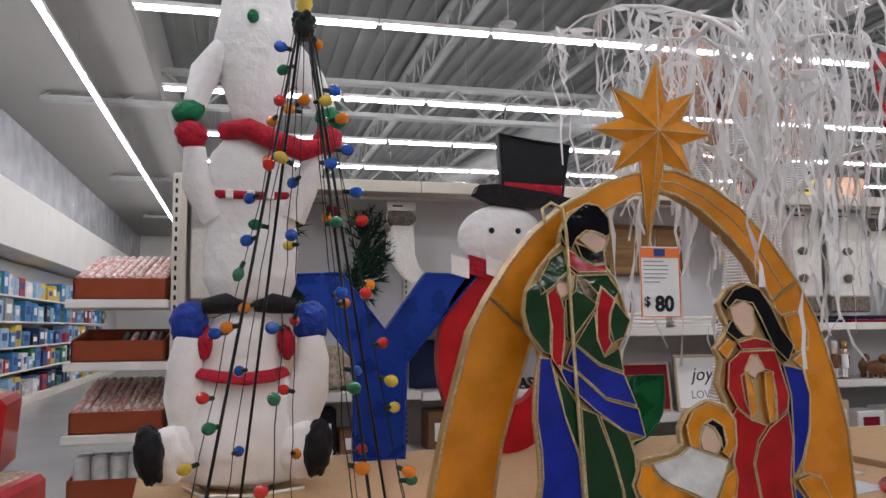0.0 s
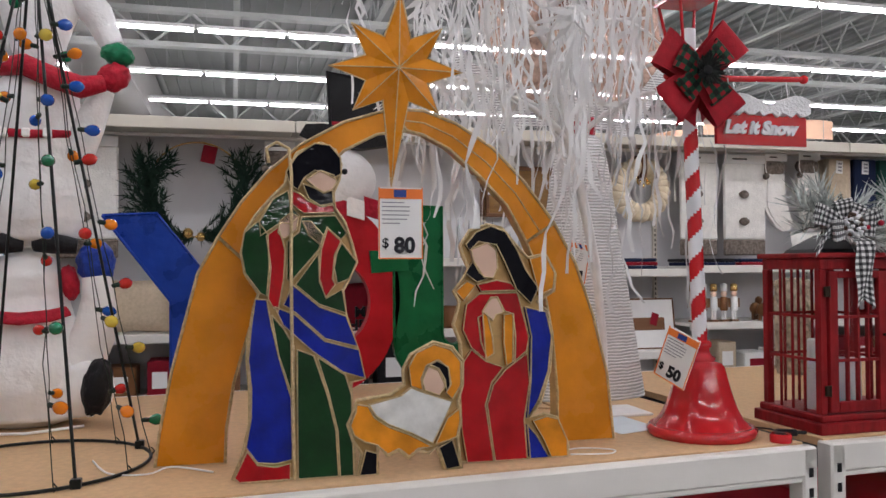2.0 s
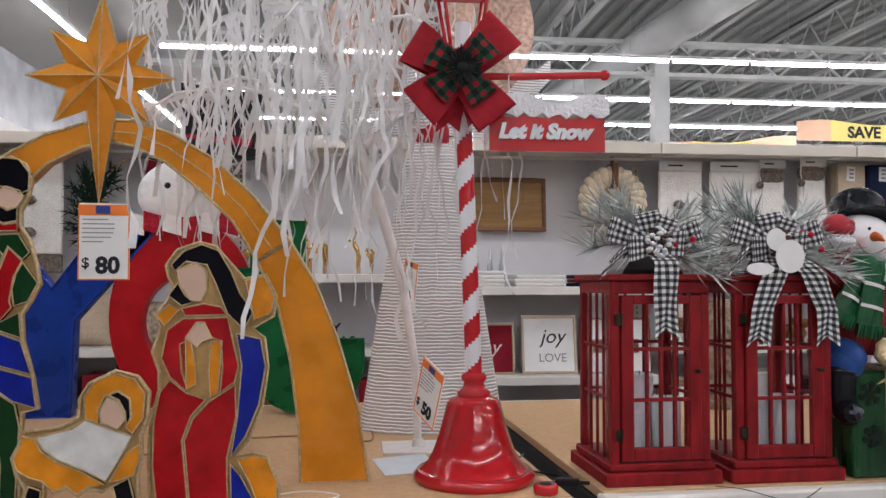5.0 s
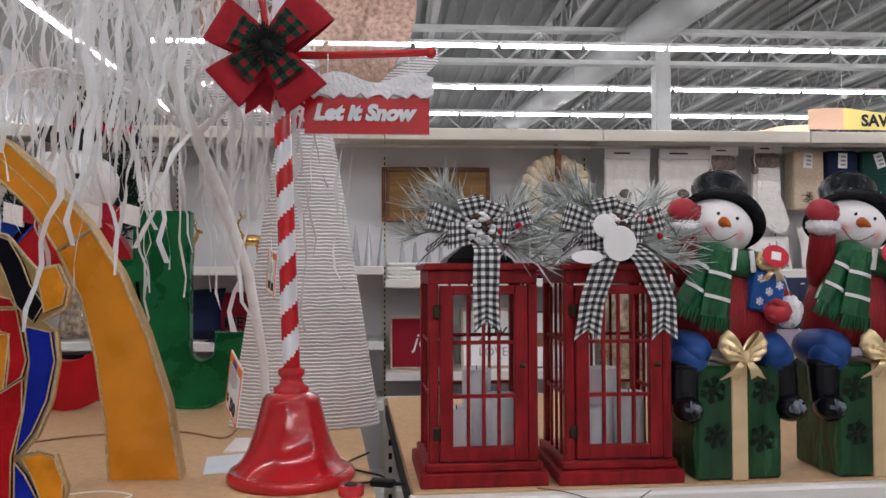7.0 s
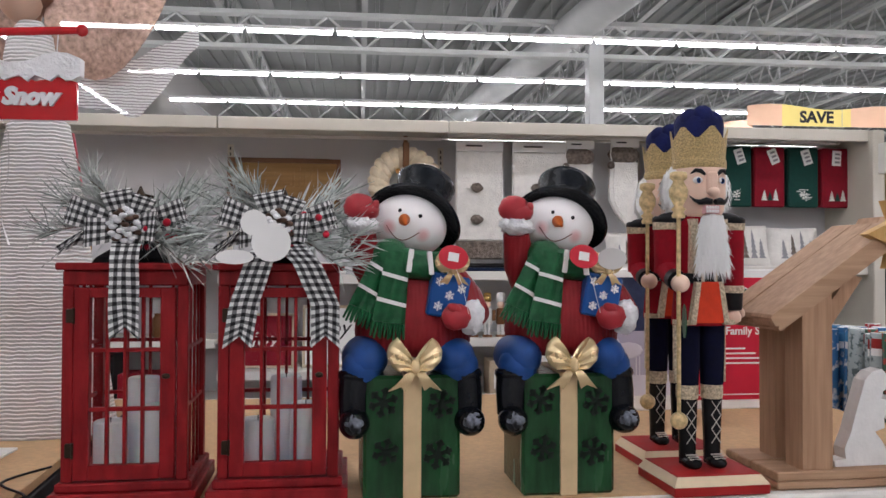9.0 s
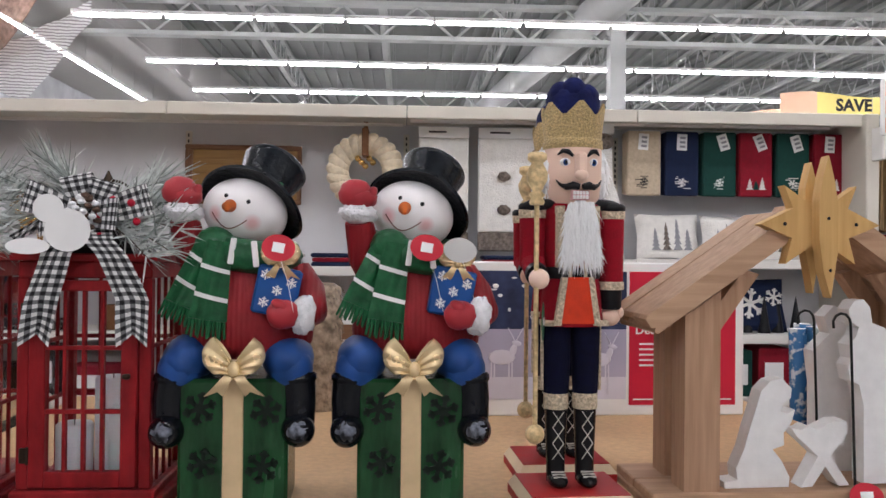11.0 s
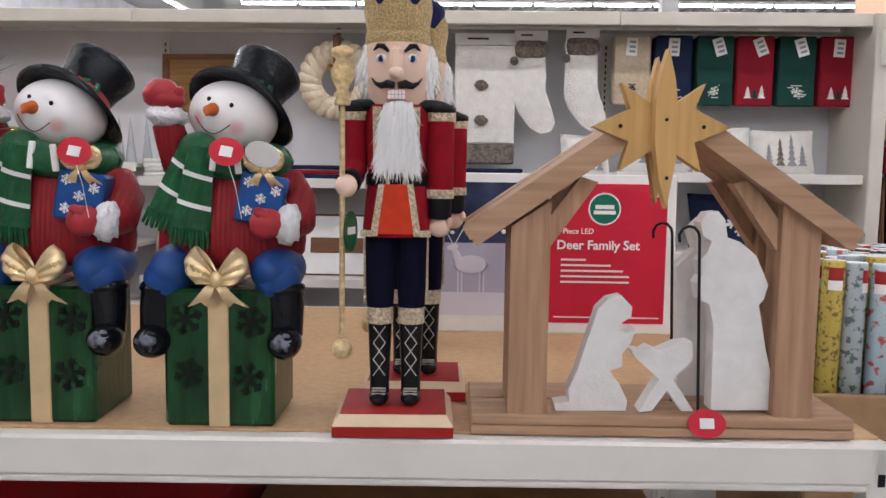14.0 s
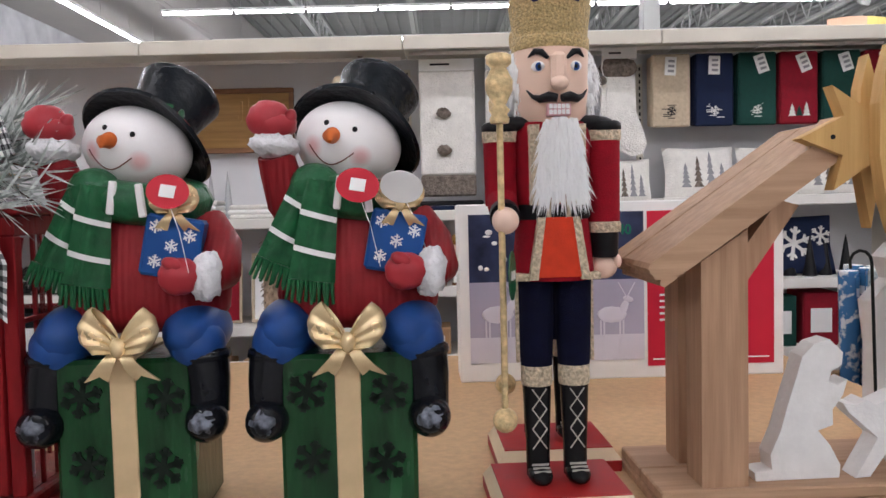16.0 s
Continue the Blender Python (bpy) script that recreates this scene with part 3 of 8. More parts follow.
b_panels.append((P_BLACK, [(-9.7, 5.4), (-7.1, 4.5), (-7.3, 0), (-11.2, 0)]))
b_panels.append((P_BLACK, [(7.2, 5), (10.5, 6.5), (12.2, 0.5), (8.8, 0)]))
fig = wire_figure("manger_nativity_figure", pose(1.055, 1.800, TZ, -6, 0, 0) @ Matrix.Scale(1.06, 4), "swaddled infant figure with amber halo on a manger",
    [(1.3, 26.4), (6.7, 29.1), (11.3, 27.8), (13.8, 24.5), (13.5, 18.8), (12.3, 15.3), (12.8, 11), (11.9, 6.8), (12.6, 0), (8.5, 0), (6.9, 5), (4.9, 3.8), (2.3, 4.6), (0.1, 3), (-2.1, 4.9), (-4.7, 3.7), (-6.8, 5.9), (-7, 0), (-11.6, 0), (-10.5, 4.7), (-12.5, 7.6), (-13.6, 11.1), (-12, 14.5), (-11.5, 16.5), (-3.5, 17.5), (-.4, 19.5), (-.6, 23)], b_panels)

staff = Build()
staff.tube([(x / 100, -0.03, z / 100) for x, z in [(-4.8, 75.1), (-5.3, 78.7), (-2.9, 80.3), (0, 78.8), (0.6, 72.4), (0.3, 46.8), (0.4, 19.3), (0.7, 0)]], 0.0045, P_WIRE, 6)
solo("shepherd_staff", staff, pose(0.778, 1.805, TZ, -7, 0, 0), "thin gold glitter wire shepherd staff leaning on the figure", "staff")

# the arch behind them, with its star and price card
P_ARCH = mat("amber_arch_fabric", (0.66, 0.245, 0.016), 0.28, var=0.15, scale=9, bump=0.35, bscale=14, coat=0.25)
arch = thing("nativity_arch", pose(1.07, 2.028, TZ, 5, 0, 0), "amber fabric stable arch with an eight-pointed star", "nativity arch", "lit nativity set")
arch_out = cm([(-61.2, 0), (-60.1, 8.5), (-57.1, 24.2), (-50.9, 48.4), (-46, 57.6), (-40.4, 66.3), (-34, 74), (-26, 81), (-14.9, 87.2), (-2.7, 91), (6, 90.9), (14.9, 87.9), (25, 81.9), (34.5, 72.8), (43.4, 61.8), (50, 50.7), (55.8, 35.9), (60.6, 19.4), (63.4, 0)])
arch_in = cm([(-44.3, 0), (-44, 9), (-42.2, 20.7), (-38.5, 33.7), (-34.5, 46.8), (-28.8, 61.3), (-23, 71.7), (-14.8, 79.9), (-6.4, 84.3), (1.4, 85.6), (6.1, 84.6), (13, 81.2), (21.8, 74.1), (29.5, 66.5), (35.4, 56.6), (40.4, 45.6), (43.6, 31.2), (45.6, 14.9), (46.2, 0)])


def arch_piece(i, j):
    b = Build()
    b.prism(arch_out[i:j + 1] + arch_in[i:j + 1][::-1], -0.025, 0.03, P_ARCH, side=P_EDGE)
    for line in (arch_out[i:j + 1], arch_in[i:j + 1]):
        b.tube([(x, -0.026, z) for x, z in line], 0.004, P_WIRE, 6)
    for p, q in ((arch_out[i], arch_in[i]), (arch_out[j], arch_in[j])):
        b.tube([(p[0], -0.027, p[1]), (q[0], -0.027, q[1])], 0.0045, P_WIRE, 6)
    mids = [((p[0] * 0.5 + q[0] * 0.5), (p[1] * 0.5 + q[1] * 0.5)) for p, q in zip(arch_out[i:j + 1], arch_in[i:j + 1])]
    if 4 < i < 12:
        b.tube([(x, -0.026, z) for x, z in mids], 0.002, P_WIRE, 5)
    return b


part("left_leg", arch_piece(0, 4), arch)
part("left_curve", arch_piece(4, 9), arch)
part("right_curve", arch_piece(9, 14), arch)
part("right_leg", arch_piece(14, 18), arch)



def facet_star(b, cx, cz, tips, valley, y, ridge, material, back=0.02, wire=None):
    """A star of folded points: tips as (angle from up, length), a raised centre."""
    n = len(tips)
    ring = []
    for i, (a, r) in enumerate(tips):
        a1 = tips[(i + 1) % n][0] + (360 if i == n - 1 else 0)
        m = (a + a1) / 2
        ring.append((cx + r * math.sin(radians(a)), cz + r * math.cos(radians(a))))
        ring.append((cx + valley * math.sin(radians(m)), cz + valley * math.cos(radians(m))))
    k = len(ring)
    vs = [(x, y, z) for x, z in ring] + [(x, y + back, z) for x, z in ring] + [(cx, y - ridge, cz)]
    fs = [(i, 2 * k, (i + 1) % k) for i in range(k)] + [(i, (i + 1) % k, (i + 1) % k + k, i + k) for i in range(k)] + [tuple(range(k, 2 * k))]
    b.add(vs, fs, material)
    if wire:
        for i in range(0, k, 2):
            b.tube([(ring[i][0], y - 0.001, ring[i][1]), (cx, y - ridge, cz)], 0.0018, wire, 4)
        b.tube([(x, y, z) for x, z in ring + ring[:1]], 0.003, wire, 5)
    return b


b = facet_star(Build(), -0.014, 1.012, [(2, 0.200), (47, 0.163), (90, 0.176), (134, 0.158), (182, 0.305), (226, 0.158), (270, 0.176), (313, 0.163)], 0.088, -0.030, 0.03, P_ARCH, 0.008, P_WIRE)
part("star", b, arch, "amber faceted star with eight points")


def price_card(at, price, w, h, label):
    """A plastic sleeve with a printed card."""
    t = thing("price_card", at, label, "price card", "price cards")
    b = Build()
    b.box(-w / 2, w / 2, 0.0, 0.003, 0, h, M_WHITEP, 0)
    part("card", b, t)
    b = Build()
    b.box(-w / 2 + 0.002, w / 2 - 0.002, -0.002, 0.0, h * 0.84, h - 0.004, M_ORANGE, 0)
    b.box(-w * 0.16, w * 0.12, -0.0032, -0.002, h * 0.86, h - 0.006, M_NAVY, 0)
    for x0, x1, z0, z1 in ((-w / 2, -w / 2 + 0.003, 0, h), (w / 2 - 0.003, w / 2, 0, h), (-w / 2, w / 2, 0, 0.003)):
        b.box(x0, x1, -0.0015, 0.0, z0, z1, M_ORANGE, 0)
    part("coloured_border", b, t, "orange and navy printed border")
    b = Build()
    for i, s in enumerate((0.5, 0.62, 0.62, 0.6, 0.56, 0.4)):
        z = h * (0.78 - i * 0.058)
        b.box(-w * 0.42, -w * 0.42 + w * s, -0.0015, 0, z, z + h * 0.014, M_GREYINK, 0)
    part("small_print", b, t, "grey lines of small print")
    if not price:
        part("print_bar", Build().box(-w * 0.3, w * 0.3, -0.0015, 0, h * 0.12, h * 0.3, M_INK, 0), t)
        return t
    b = Build()
    merge(b, text_mesh(price, h * 0.30, 0.0006, M_INK, 0.0022), pose(w * 0.08, -0.0016, h * 0.09))
    merge(b, text_mesh("$", h * 0.19, 0.0006, M_INK, 0.0005), pose(-w * 0.35, -0.0016, h * 0.16))
    part("price", b, t, "bold black price figures")
    return t


price_card(pose(1.066, 1.915, 1.375, 0, 0, 3), "80", 0.118, 0.185, "clear sleeve price card hanging from the amber star")

# ---- red lamp post with a bell base ----
M_REDGLOSS = mat("red_gloss_enamel", (0.50, 0.012, 0.018), 0.18, var=0.08, scale=6, coat=0.7)
M_STRIPEW = mat("white_enamel", (0.75, 0.75, 0.78), 0.3, var=0.04)
M_SNOW = mat("white_sparkle_snow", (0.82, 0.82, 0.84), 0.75, var=0.05, bump=0.6, bscale=120)
M_TARTAN = gingham("red_green_tartan", (0.26, 0.010, 0.018), (0.006, 0.010, 0.008), (0.010, 0.040, 0.022), 0.036)
M_REDFELT = mat("red_ribbon", (0.34, 0.012, 0.022), 0.7, var=0.15, scale=40, bump=0.2, bscale=200)
post = thing("lamp_post", pose(1.975, 1.985, TZ), "red and white striped lamp post on a glossy red bell base", "lamp post")
b = Build()
b.lathe([(0.150, 0.0), (0.157, 0.008), (0.157, 0.02), (0.147, 0.03)], M_REDGLOSS, 40)
bell = [(0.142, 0.03), (0.120, 0.052), (0.105, 0.08), (0.094, 0.11), (0.085, 0.14), (0.077, 0.17), (0.070, 0.197), (0.062, 0.209), (0.040, 0.216)]
vs = [(r * k * math.cos(a), r * k * math.sin(a), z) for r, z in bell for a, k in [(2 * math.pi * i / 32, 1.0 - 0.045 * abs(math.sin(2 * math.pi * i / 32 * 4)) ** 0.8) for i in range(32)]]
b.add(vs, [(j * 32 + i, j * 32 + (i + 1) % 32, (j + 1) * 32 + (i + 1) % 32, (j + 1) * 32 + i) for j in range(len(bell) - 1) for i in range(32)], M_REDGLOSS, True)
b.lathe([(0.042, 0.213), (0.044, 0.225), (0.030, 0.235), (0.026, 0.25), (0.033, 0.258), (0.033, 0.268), (0.026, 0.275)], M_REDGLOSS, 24)
part("bell_base", b, post, "glossy red eight-sided bell")
b = Build()
n, rows, r, z0, z1, LEAN_X = 28, 90, 0.0215, 0.27, 0.99, 0.028
for wanted in (M_REDGLOSS, M_STRIPEW):
    vs, fs = [], []
    for j in range(rows + 1):
        z = z0 + (z1 - z0) * j / rows
        for k in range(n):
            a = 2 * math.pi * k / n
            vs.append((r * math.cos(a) - LEAN_X * (z - z0) / (z1 - z0), r * math.sin(a), z))
    for j in range(rows):
        for k in range(n):
            red = ((j + 0.5) * (z1 - z0) / rows / 0.118 - (k + 0.5) / n) % 1 < 0.5
            if red == (wanted is M_REDGLOSS):
                p, q = j * n + k, j * n + (k + 1) % n
                fs.append((p, q, q + n, p + n))
    b.add(vs, fs, wanted, True)
part("pole", b, post, "candy-striped red and white pole")
b = Build()
b.tube([(-0.09, 0, 1.05), (0.10, 0, 1.052), (0.34, -0.03, 1.055)], [0.010, 0.010, 0.009], M_REDGLOSS, 10)
b.ball((0.345, -0.03, 1.055), 0.014, M_REDGLOSS, 12, 8)
b.ball((-0.095, 0, 1.05), 0.014, M_REDGLOSS, 12, 8)
part("arm", b, post, "thin red horizontal arm with ball ends")
b = Build()
b.lathe([(0.024, 0.985), (0.034, 1.0), (0.024, 1.03), (0.020, 1.09), (0.05, 1.10), (0.055, 1.11), (0.04, 1.115)], M_REDGLOSS, 16)
for k in range(4):
    a = math.pi / 4 + k * math.pi / 2
    c, s = math.cos(a), math.sin(a)
    b.rod((0.05 * c, 0.05 * s, 1.11), (0.085 * c, 0.085 * s, 1.27), 0.005, M_REDGLOSS, n=6)
b.lathe([(0.10, 1.27), (0.10, 1.28), (0.03, 1.35), (0.012, 1.37), (0.012, 1.40)], M_REDGLOSS, 4, smooth=False, turn=0.5)
b.v = [(x - LEAN_X, y, z) for x, y, z in b.v]
part("lantern_head", b, post, "red open lantern frame with a peaked roof")
part("candle", Build().lathe([(0.022, 1.115), (0.022, 1.19), (0.006, 1.195)], M_STRIPEW, 14, (-LEAN_X, 0, 0)), post)
b = Build()
wavy = [(0.035 + 0.305 * i / 14, 0.940 + 0.006 * math.sin(i * 1.7)) for i in range(15)]
b.prism([(0.035, 0.848), (0.340, 0.848)] + wavy[::-1], -0.045, -0.033, M_REDGLOSS)
part("sign_board", b, post, "red hanging sign board")
b = Build()
top = [(0.350 - 0.325 * i / 12, 0.962 + 0.014 * math.sin(i * 0.9) + 0.024) for i in range(13)]
low = [(0.025 + 0.325 * i / 20, 0.940 + 0.008 * math.sin(i * 2.3)) for i in range(21)]
b.prism(low + top, -0.054, -0.026, M_SNOW)
part("snow_cap", b, post, "white sparkling snow on the sign")
b = Build()
merge(b, text_mesh("Let it Snow", 0.052, 0.005, M_STRIPEW, 0.0030, 0.25), pose(0.178, -0.0475, 0.882))
part("lettering", b, post, "raised white script lettering")
for x in (0.09, 0.29):
    part("sign_cord", Build().rod((x, -0.035, 0.96), (x, -0.02, 1.05), 0.0015, M_STRIPEW, n=4), post)


def loop_strip(b, material, base, out, up, w, length, curl=0.5, thick=0.0015):
    """A ribbon loop that leaves base along out and folds back towards it."""
    base, out, up = Vector(base), Vector(out).normalized(), Vector(up).normalized()
    side = out.cross(up).normalized()

    def f(u, v):
        a = u * math.pi
        along = math.sin(a) * length
        lift = math.cos(a) * length * curl * 0.5
        k = 0.45 + 0.55 * math.sin(a) ** 0.7
        return base + out * along + side * lift * 0.55 + up * (v - 0.5) * w * k
    b.grid(f, 14, 5, material, True, (length * 2.3, w), thick=thick)


def tail_strip(b, material, pts, w, notch=True, thick=0.0012, across=(1, 0, 0)):
    """A hanging ribbon tail along pts with a swallow-tail end."""
    q = [Vector(p) for p in pts]
    seg = [0.0]
    for a, c in zip(q, q[1:]):
        seg.append(seg[-1] + (c - a).length)
    tot = seg[-1]
    ax = Vector(across)

    def f(u, v):
        s = v * tot
        if notch:
            s -= (1 - abs(2 * u - 1)) * 0.025 * v ** 6
        i = max(j for j in range(len(seg) - 1) if seg[j] <= s + 1e-9 or j == 0)
        t = (s - seg[i]) / max(1e-6, seg[i + 1] - seg[i])
        p = q[i].lerp(q[i + 1], t)
        wob = 0.006 * math.sin(u * 5 + v * 9)
        return p + ax * (u - 0.5) * w + Vector((0, -1, 0)) * wob
    b.grid(f, 6, 22, material, True, (w, tot), thick=thick)


c = (-0.046, -0.055, 1.040)
for out, ln, w in (((-0.85, -0.25, 0.50), 0.150, 0.118), ((0.72, -0.25, 0.72), 0.168, 0.118), ((-0.80, -0.30, -0.72), 0.150, 0.118), ((0.62, -0.30, -0.80), 0.158, 0.120)):
    side = Vector((-out[2], 0, out[0])) if out[0] > 0 else Vector((out[2], 0, -out[0]))
    b = Build()
    loop_strip(b, M_REDFELT, c, out, side, w, ln, 0.55)
    part("bow_loop", b, post, "deep red velvet ribbon loop")
    b = Build()
    loop_strip(b, M_TARTAN, (c[0], c[1] - 0.030, c[2]), out, side, w * 0.66, ln * 0.62, 0.8)
    part("bow_loop", b, post, "red and green tartan loop")
for dx, ln in ((-0.03, 0.15), (0.055, 0.135)):
    b = Build()
    tail_strip(b, M_REDFELT, [c, (c[0] + dx * 0.6, c[1] - 0.01, c[2] - ln * 0.5), (c[0] + dx, c[1], c[2] - ln)], 0.062)
    part("bow_tail", b, post, "deep red velvet ribbon tail")
b = Build()
b.ball((c[0], c[1] - 0.06, c[2]), (0.024, 0.02, 0.022), M_BLACK, 12, 8)
part("bow_knot", b, post)
b = Build()
for i in range(150):
    a, e = R.uniform(0, 6.28), R.uniform(-0.6, 0.6)
    d = Vector((math.cos(a), -0.6, math.sin(a))) * R.uniform(0.02, 0.052)
    b.rod((c[0], c[1] - 0.065, c[2]), Vector((c[0], c[1] - 0.065, c[2])) + d, 0.0022, M_BLACKM, n=3)
part("bow_greenery", b, post, "dark green sprig at the bow's knot")
price_card(pose(1.838, 1.93, 1.026, 0, 22, -65), "50", 0.105, 0.15, "clear sleeve price card tied to the striped post")
b = Build()
b.lathe([(0.028, 0), (0.03, 0.004), (0.03, 0.02), (0.026, 0.024)], M_REDGLOSS, 20)
b.lathe([(0.016, 0.024), (0.012, 0.027)], M_BLACK, 14)
solo("switch_box", b, pose(2.128, 1.83, TZ), "small round red and black cord switch", "switch")

# ---- red lanterns ----
M_REDWOOD = mat("worn_red_paint", (0.23, 0.009, 0.012), 0.5, var=0.28, scale=30, bump=0.2, bscale=60, stretch=(1, 1, 0.3))
# white wax toned grey-blue: the shade inside the lantern is in its colour
M_CANDLE = mat("shaded_white_wax", (0.60, 0.61, 0.63), 0.5, var=0.03)
M_CANDLE.node_tree.nodes["Principled BSDF"].inputs["Subsurface Weight"].default_value = 0.1
M_CHECK = gingham("black_white_check", (0.75, 0.75, 0.74), (0.015, 0.015, 0.017), (0.17, 0.17, 0.175), 0.0185)
M_FROST = mat("frosted_pine_needle", (0.62, 0.66, 0.64), 0.8, var=0.3, scale=60)
M_FROSTG = mat("grey_green_needle", (0.30, 0.34, 0.32), 0.8, var=0.3, scale=60)
M_BERRY = mat("red_berry", (0.42, 0.01, 0.03), 0.3, var=0.1)
M_BRONZE = mat("dark_bronze", (0.05, 0.035, 0.025), 0.4, metal=0.8, var=0.2)
M_CONE = mat("pinecone_scale", (0.10, 0.06, 0.045), 0.8, var=0.3)


def spray(b, base, dirs, rnd, length=0.17, needles=70, frost=M_FROST, nl=0.075):
    """Flocked long-needle pine: curved stems with needles swept forward."""
    for d in dirs:
        d = Vector(d).normalized()
        side = d.orthogonal().normalized()
        pts = [Vector(base) + d * length * t + Vector((0, 0, -0.05)) * t * t for t in (0, 0.3, 0.6, 1.0)]
        b.tube(pts, [0.003, 0.0028, 0.002, 0.001], M_CONE, 5)
        for i in range(needles):
            t = rnd.uniform(0.05, 1.0)
            k = min(2, int(t * 3))
            p = pts[k].lerp(pts[k + 1], (t * 3 - k) if t < 1 else 1)
            q = Vector((rnd.gauss(0, 1), rnd.gauss(0, 1), rnd.gauss(0, 1)))
            q = (d * rnd.uniform(0.7, 1.2) + q * 0.42).normalized() * nl * rnd.uniform(0.6, 1.15)
            w = q.cross(Vector((rnd.random(), rnd.random(), rnd.random()))).normalized() * 0.0021
            m = frost if rnd.random() < 0.72 else M_FROSTG
            b.add([p - w, p + w, p + q * 0.6 + w * 0.9, p + q, p + q * 0.6 - w * 0.9], [(0, 1, 2, 3, 4)], m)


def lantern(at, label, tails, seed, discs=False):
    rnd = random.Random(seed)
    W, D, H = 0.264, 0.255, 0.53
    t = thing("red_lantern", at, label, "lantern", "red lanterns")
    b = Build()
    b.box(-0.022, W + 0.022, -0.022, D + 0.022, 0, 0.034, M_REDWOOD, 0.003)
    b.box(-0.010, W + 0.010, -0.010, D + 0.010, 0.034, 0.055, M_REDWOOD, 0.004)
    part("plinth", b, t)
    b = Build()
    b.box(-0.012, W + 0.012, -0.014, D + 0.012, H - 0.016, H, M_REDWOOD, 0.003)
    b.box(0.0, W, 0.0, D, H - 0.05, H - 0.016, M_REDWOOD, 0.003)
    part("roof", b, t)
    for x0 in (0, W - 0.024):
        for y0 in (0.0, D - 0.024):
            part("corner_post", Build().box(x0, x0 + 0.024, y0, y0 + 0.024, 0.055, H - 0.05, M_REDWOOD, 0.002), t)
    door = part("door", Build().box(0.026, 0.058, -0.008, 0.012, 0.06, H - 0.054, M_REDWOOD, 0.002)
                .box(W - 0.058, W - 0.026, -0.008, 0.012, 0.06, H - 0.054, M_REDWOOD, 0.002)
                .box(0.058, W - 0.058, -0.008, 0.012, 0.06, 0.092, M_REDWOOD, 0.002)
                .box(0.058, W - 0.058, -0.008, 0.012, H - 0.076, H - 0.054, M_REDWOOD, 0.002), t, "red glazed door with twelve panes")
    zs = [0.092, 0.212, 0.340, H - 0.076]
    for z in zs[1:3]:
        part("muntin", Build().box(0.058, W - 0.058, -0.005, 0.007, z - 0.0045, z + 0.0045, M_REDWOOD, 0.001), door)
    for i in (1, 2, 3):
        x = 0.058 + (W - 0.116) * i / 4
        part("muntin", Build().box(x - 0.0035, x + 0.0035, -0.006, 0.008, 0.092, H - 0.076, M_REDWOOD, 0.001), door)
    g = part("door_glass", Build().box(0.058, W - 0.058, 0.0015, 0.0035, 0.092, H - 0.076, M_GLASS, 0), door)
    g.visible_shadow = False
    b = Build().box(0.010, 0.026, -0.010, -0.001, H - 0.13, H - 0.10, M_BRONZE, 0.002)
    b.rod((0.026, -0.009, H - 0.132), (0.026, -0.009, H - 0.098), 0.003, M_BRONZE, n=8)
    part("hinge", b, door, "dark bronze hinge")
    b = Build().box(0.010, 0.026, -0.010, -0.001, 0.11, 0.14, M_BRONZE, 0.002)
    b.rod((0.026, -0.009, 0.108), (0.026, -0.009, 0.142), 0.003, M_BRONZE, n=8)
    part("hinge", b, door, "dark bronze hinge")
    b = Build().rod((W - 0.042, -0.008, 0.285), (W - 0.042, -0.022, 0.285), 0.004, M_BRONZE, n=8)
    b.ball((W - 0.042, -0.024, 0.285), (0.009, 0.006, 0.006), M_BRONZE, 10, 8)
    part("door_handle", b, door, "small dark bronze knob")
    for x0 in (0.004, W - 0.012):
        b = Build()
        for z in zs[1:3]:
            b.box(x0, x0 + 0.008, 0.024, D - 0.024, z - 0.0045, z + 0.0045, M_REDWOOD, 0.001)
        for i in (1, 2, 3):
            y = 0.024 + (D - 0.048) * i / 4
            b.box(x0, x0 + 0.008, y - 0.0035, y + 0.0035, 0.055, H - 0.05, M_REDWOOD, 0.001)
        part("side_lattice", b, t)
        g = part("side_glass", Build().box(x0 + 0.003, x0 + 0.005, 0.024, D - 0.024, 0.055, H - 0.05, M_GLASS, 0), t)
        g.visible_shadow = False
    b = Build()
    for z in zs[1:3]:
        b.box(0.024, W - 0.024, D - 0.012, D - 0.004, z - 0.0045, z + 0.0045, M_REDWOOD, 0.001)
    for i in (1, 2, 3):
        x = 0.024 + (W - 0.048) * i / 4
        b.box(x - 0.0035, x + 0.0035, D - 0.012, D - 0.004, 0.055, H - 0.05, M_REDWOOD, 0.001)
    part("back_lattice", b, t)
    for x, y, h in ((0.078, 0.10, 0.115), (0.138, 0.16, 0.205), (0.188, 0.10, 0.15)):
        b = Build().lathe([(0.036, 0.055), (0.0375, 0.06), (0.0375, 0.055 + h - 0.004), (0.034, 0.055 + h), (0.012, 0.055 + h - 0.005)], M_CANDLE, 20, (x, y, 0))
        b.rod((x, y, 0.05 + h), (x, y, 0.062 + h), 0.0012, M_BLACK, n=5)
        part("candle", b, t, "white pillar candle")
    b = Build()
    for i in range(70):
        x, y = rnd.uniform(0.03, W - 0.03), rnd.uniform(0.02, 0.06)
        q = Vector((rnd.uniform(-1, 1), rnd.uniform(-0.4, 0.4), rnd.uniform(0.1, 0.9))) * 0.03
        b.add([(x, y, 0.056), (x + 0.002, y, 0.056), (x + q.x, y + q.y, 0.056 + q.z)], [(0, 1, 2)], rnd.choice((M_FROST, M_CONE, M_FROSTG)))
    part("greenery", b, t, "frosted greenery round the candles")
    b = Build()
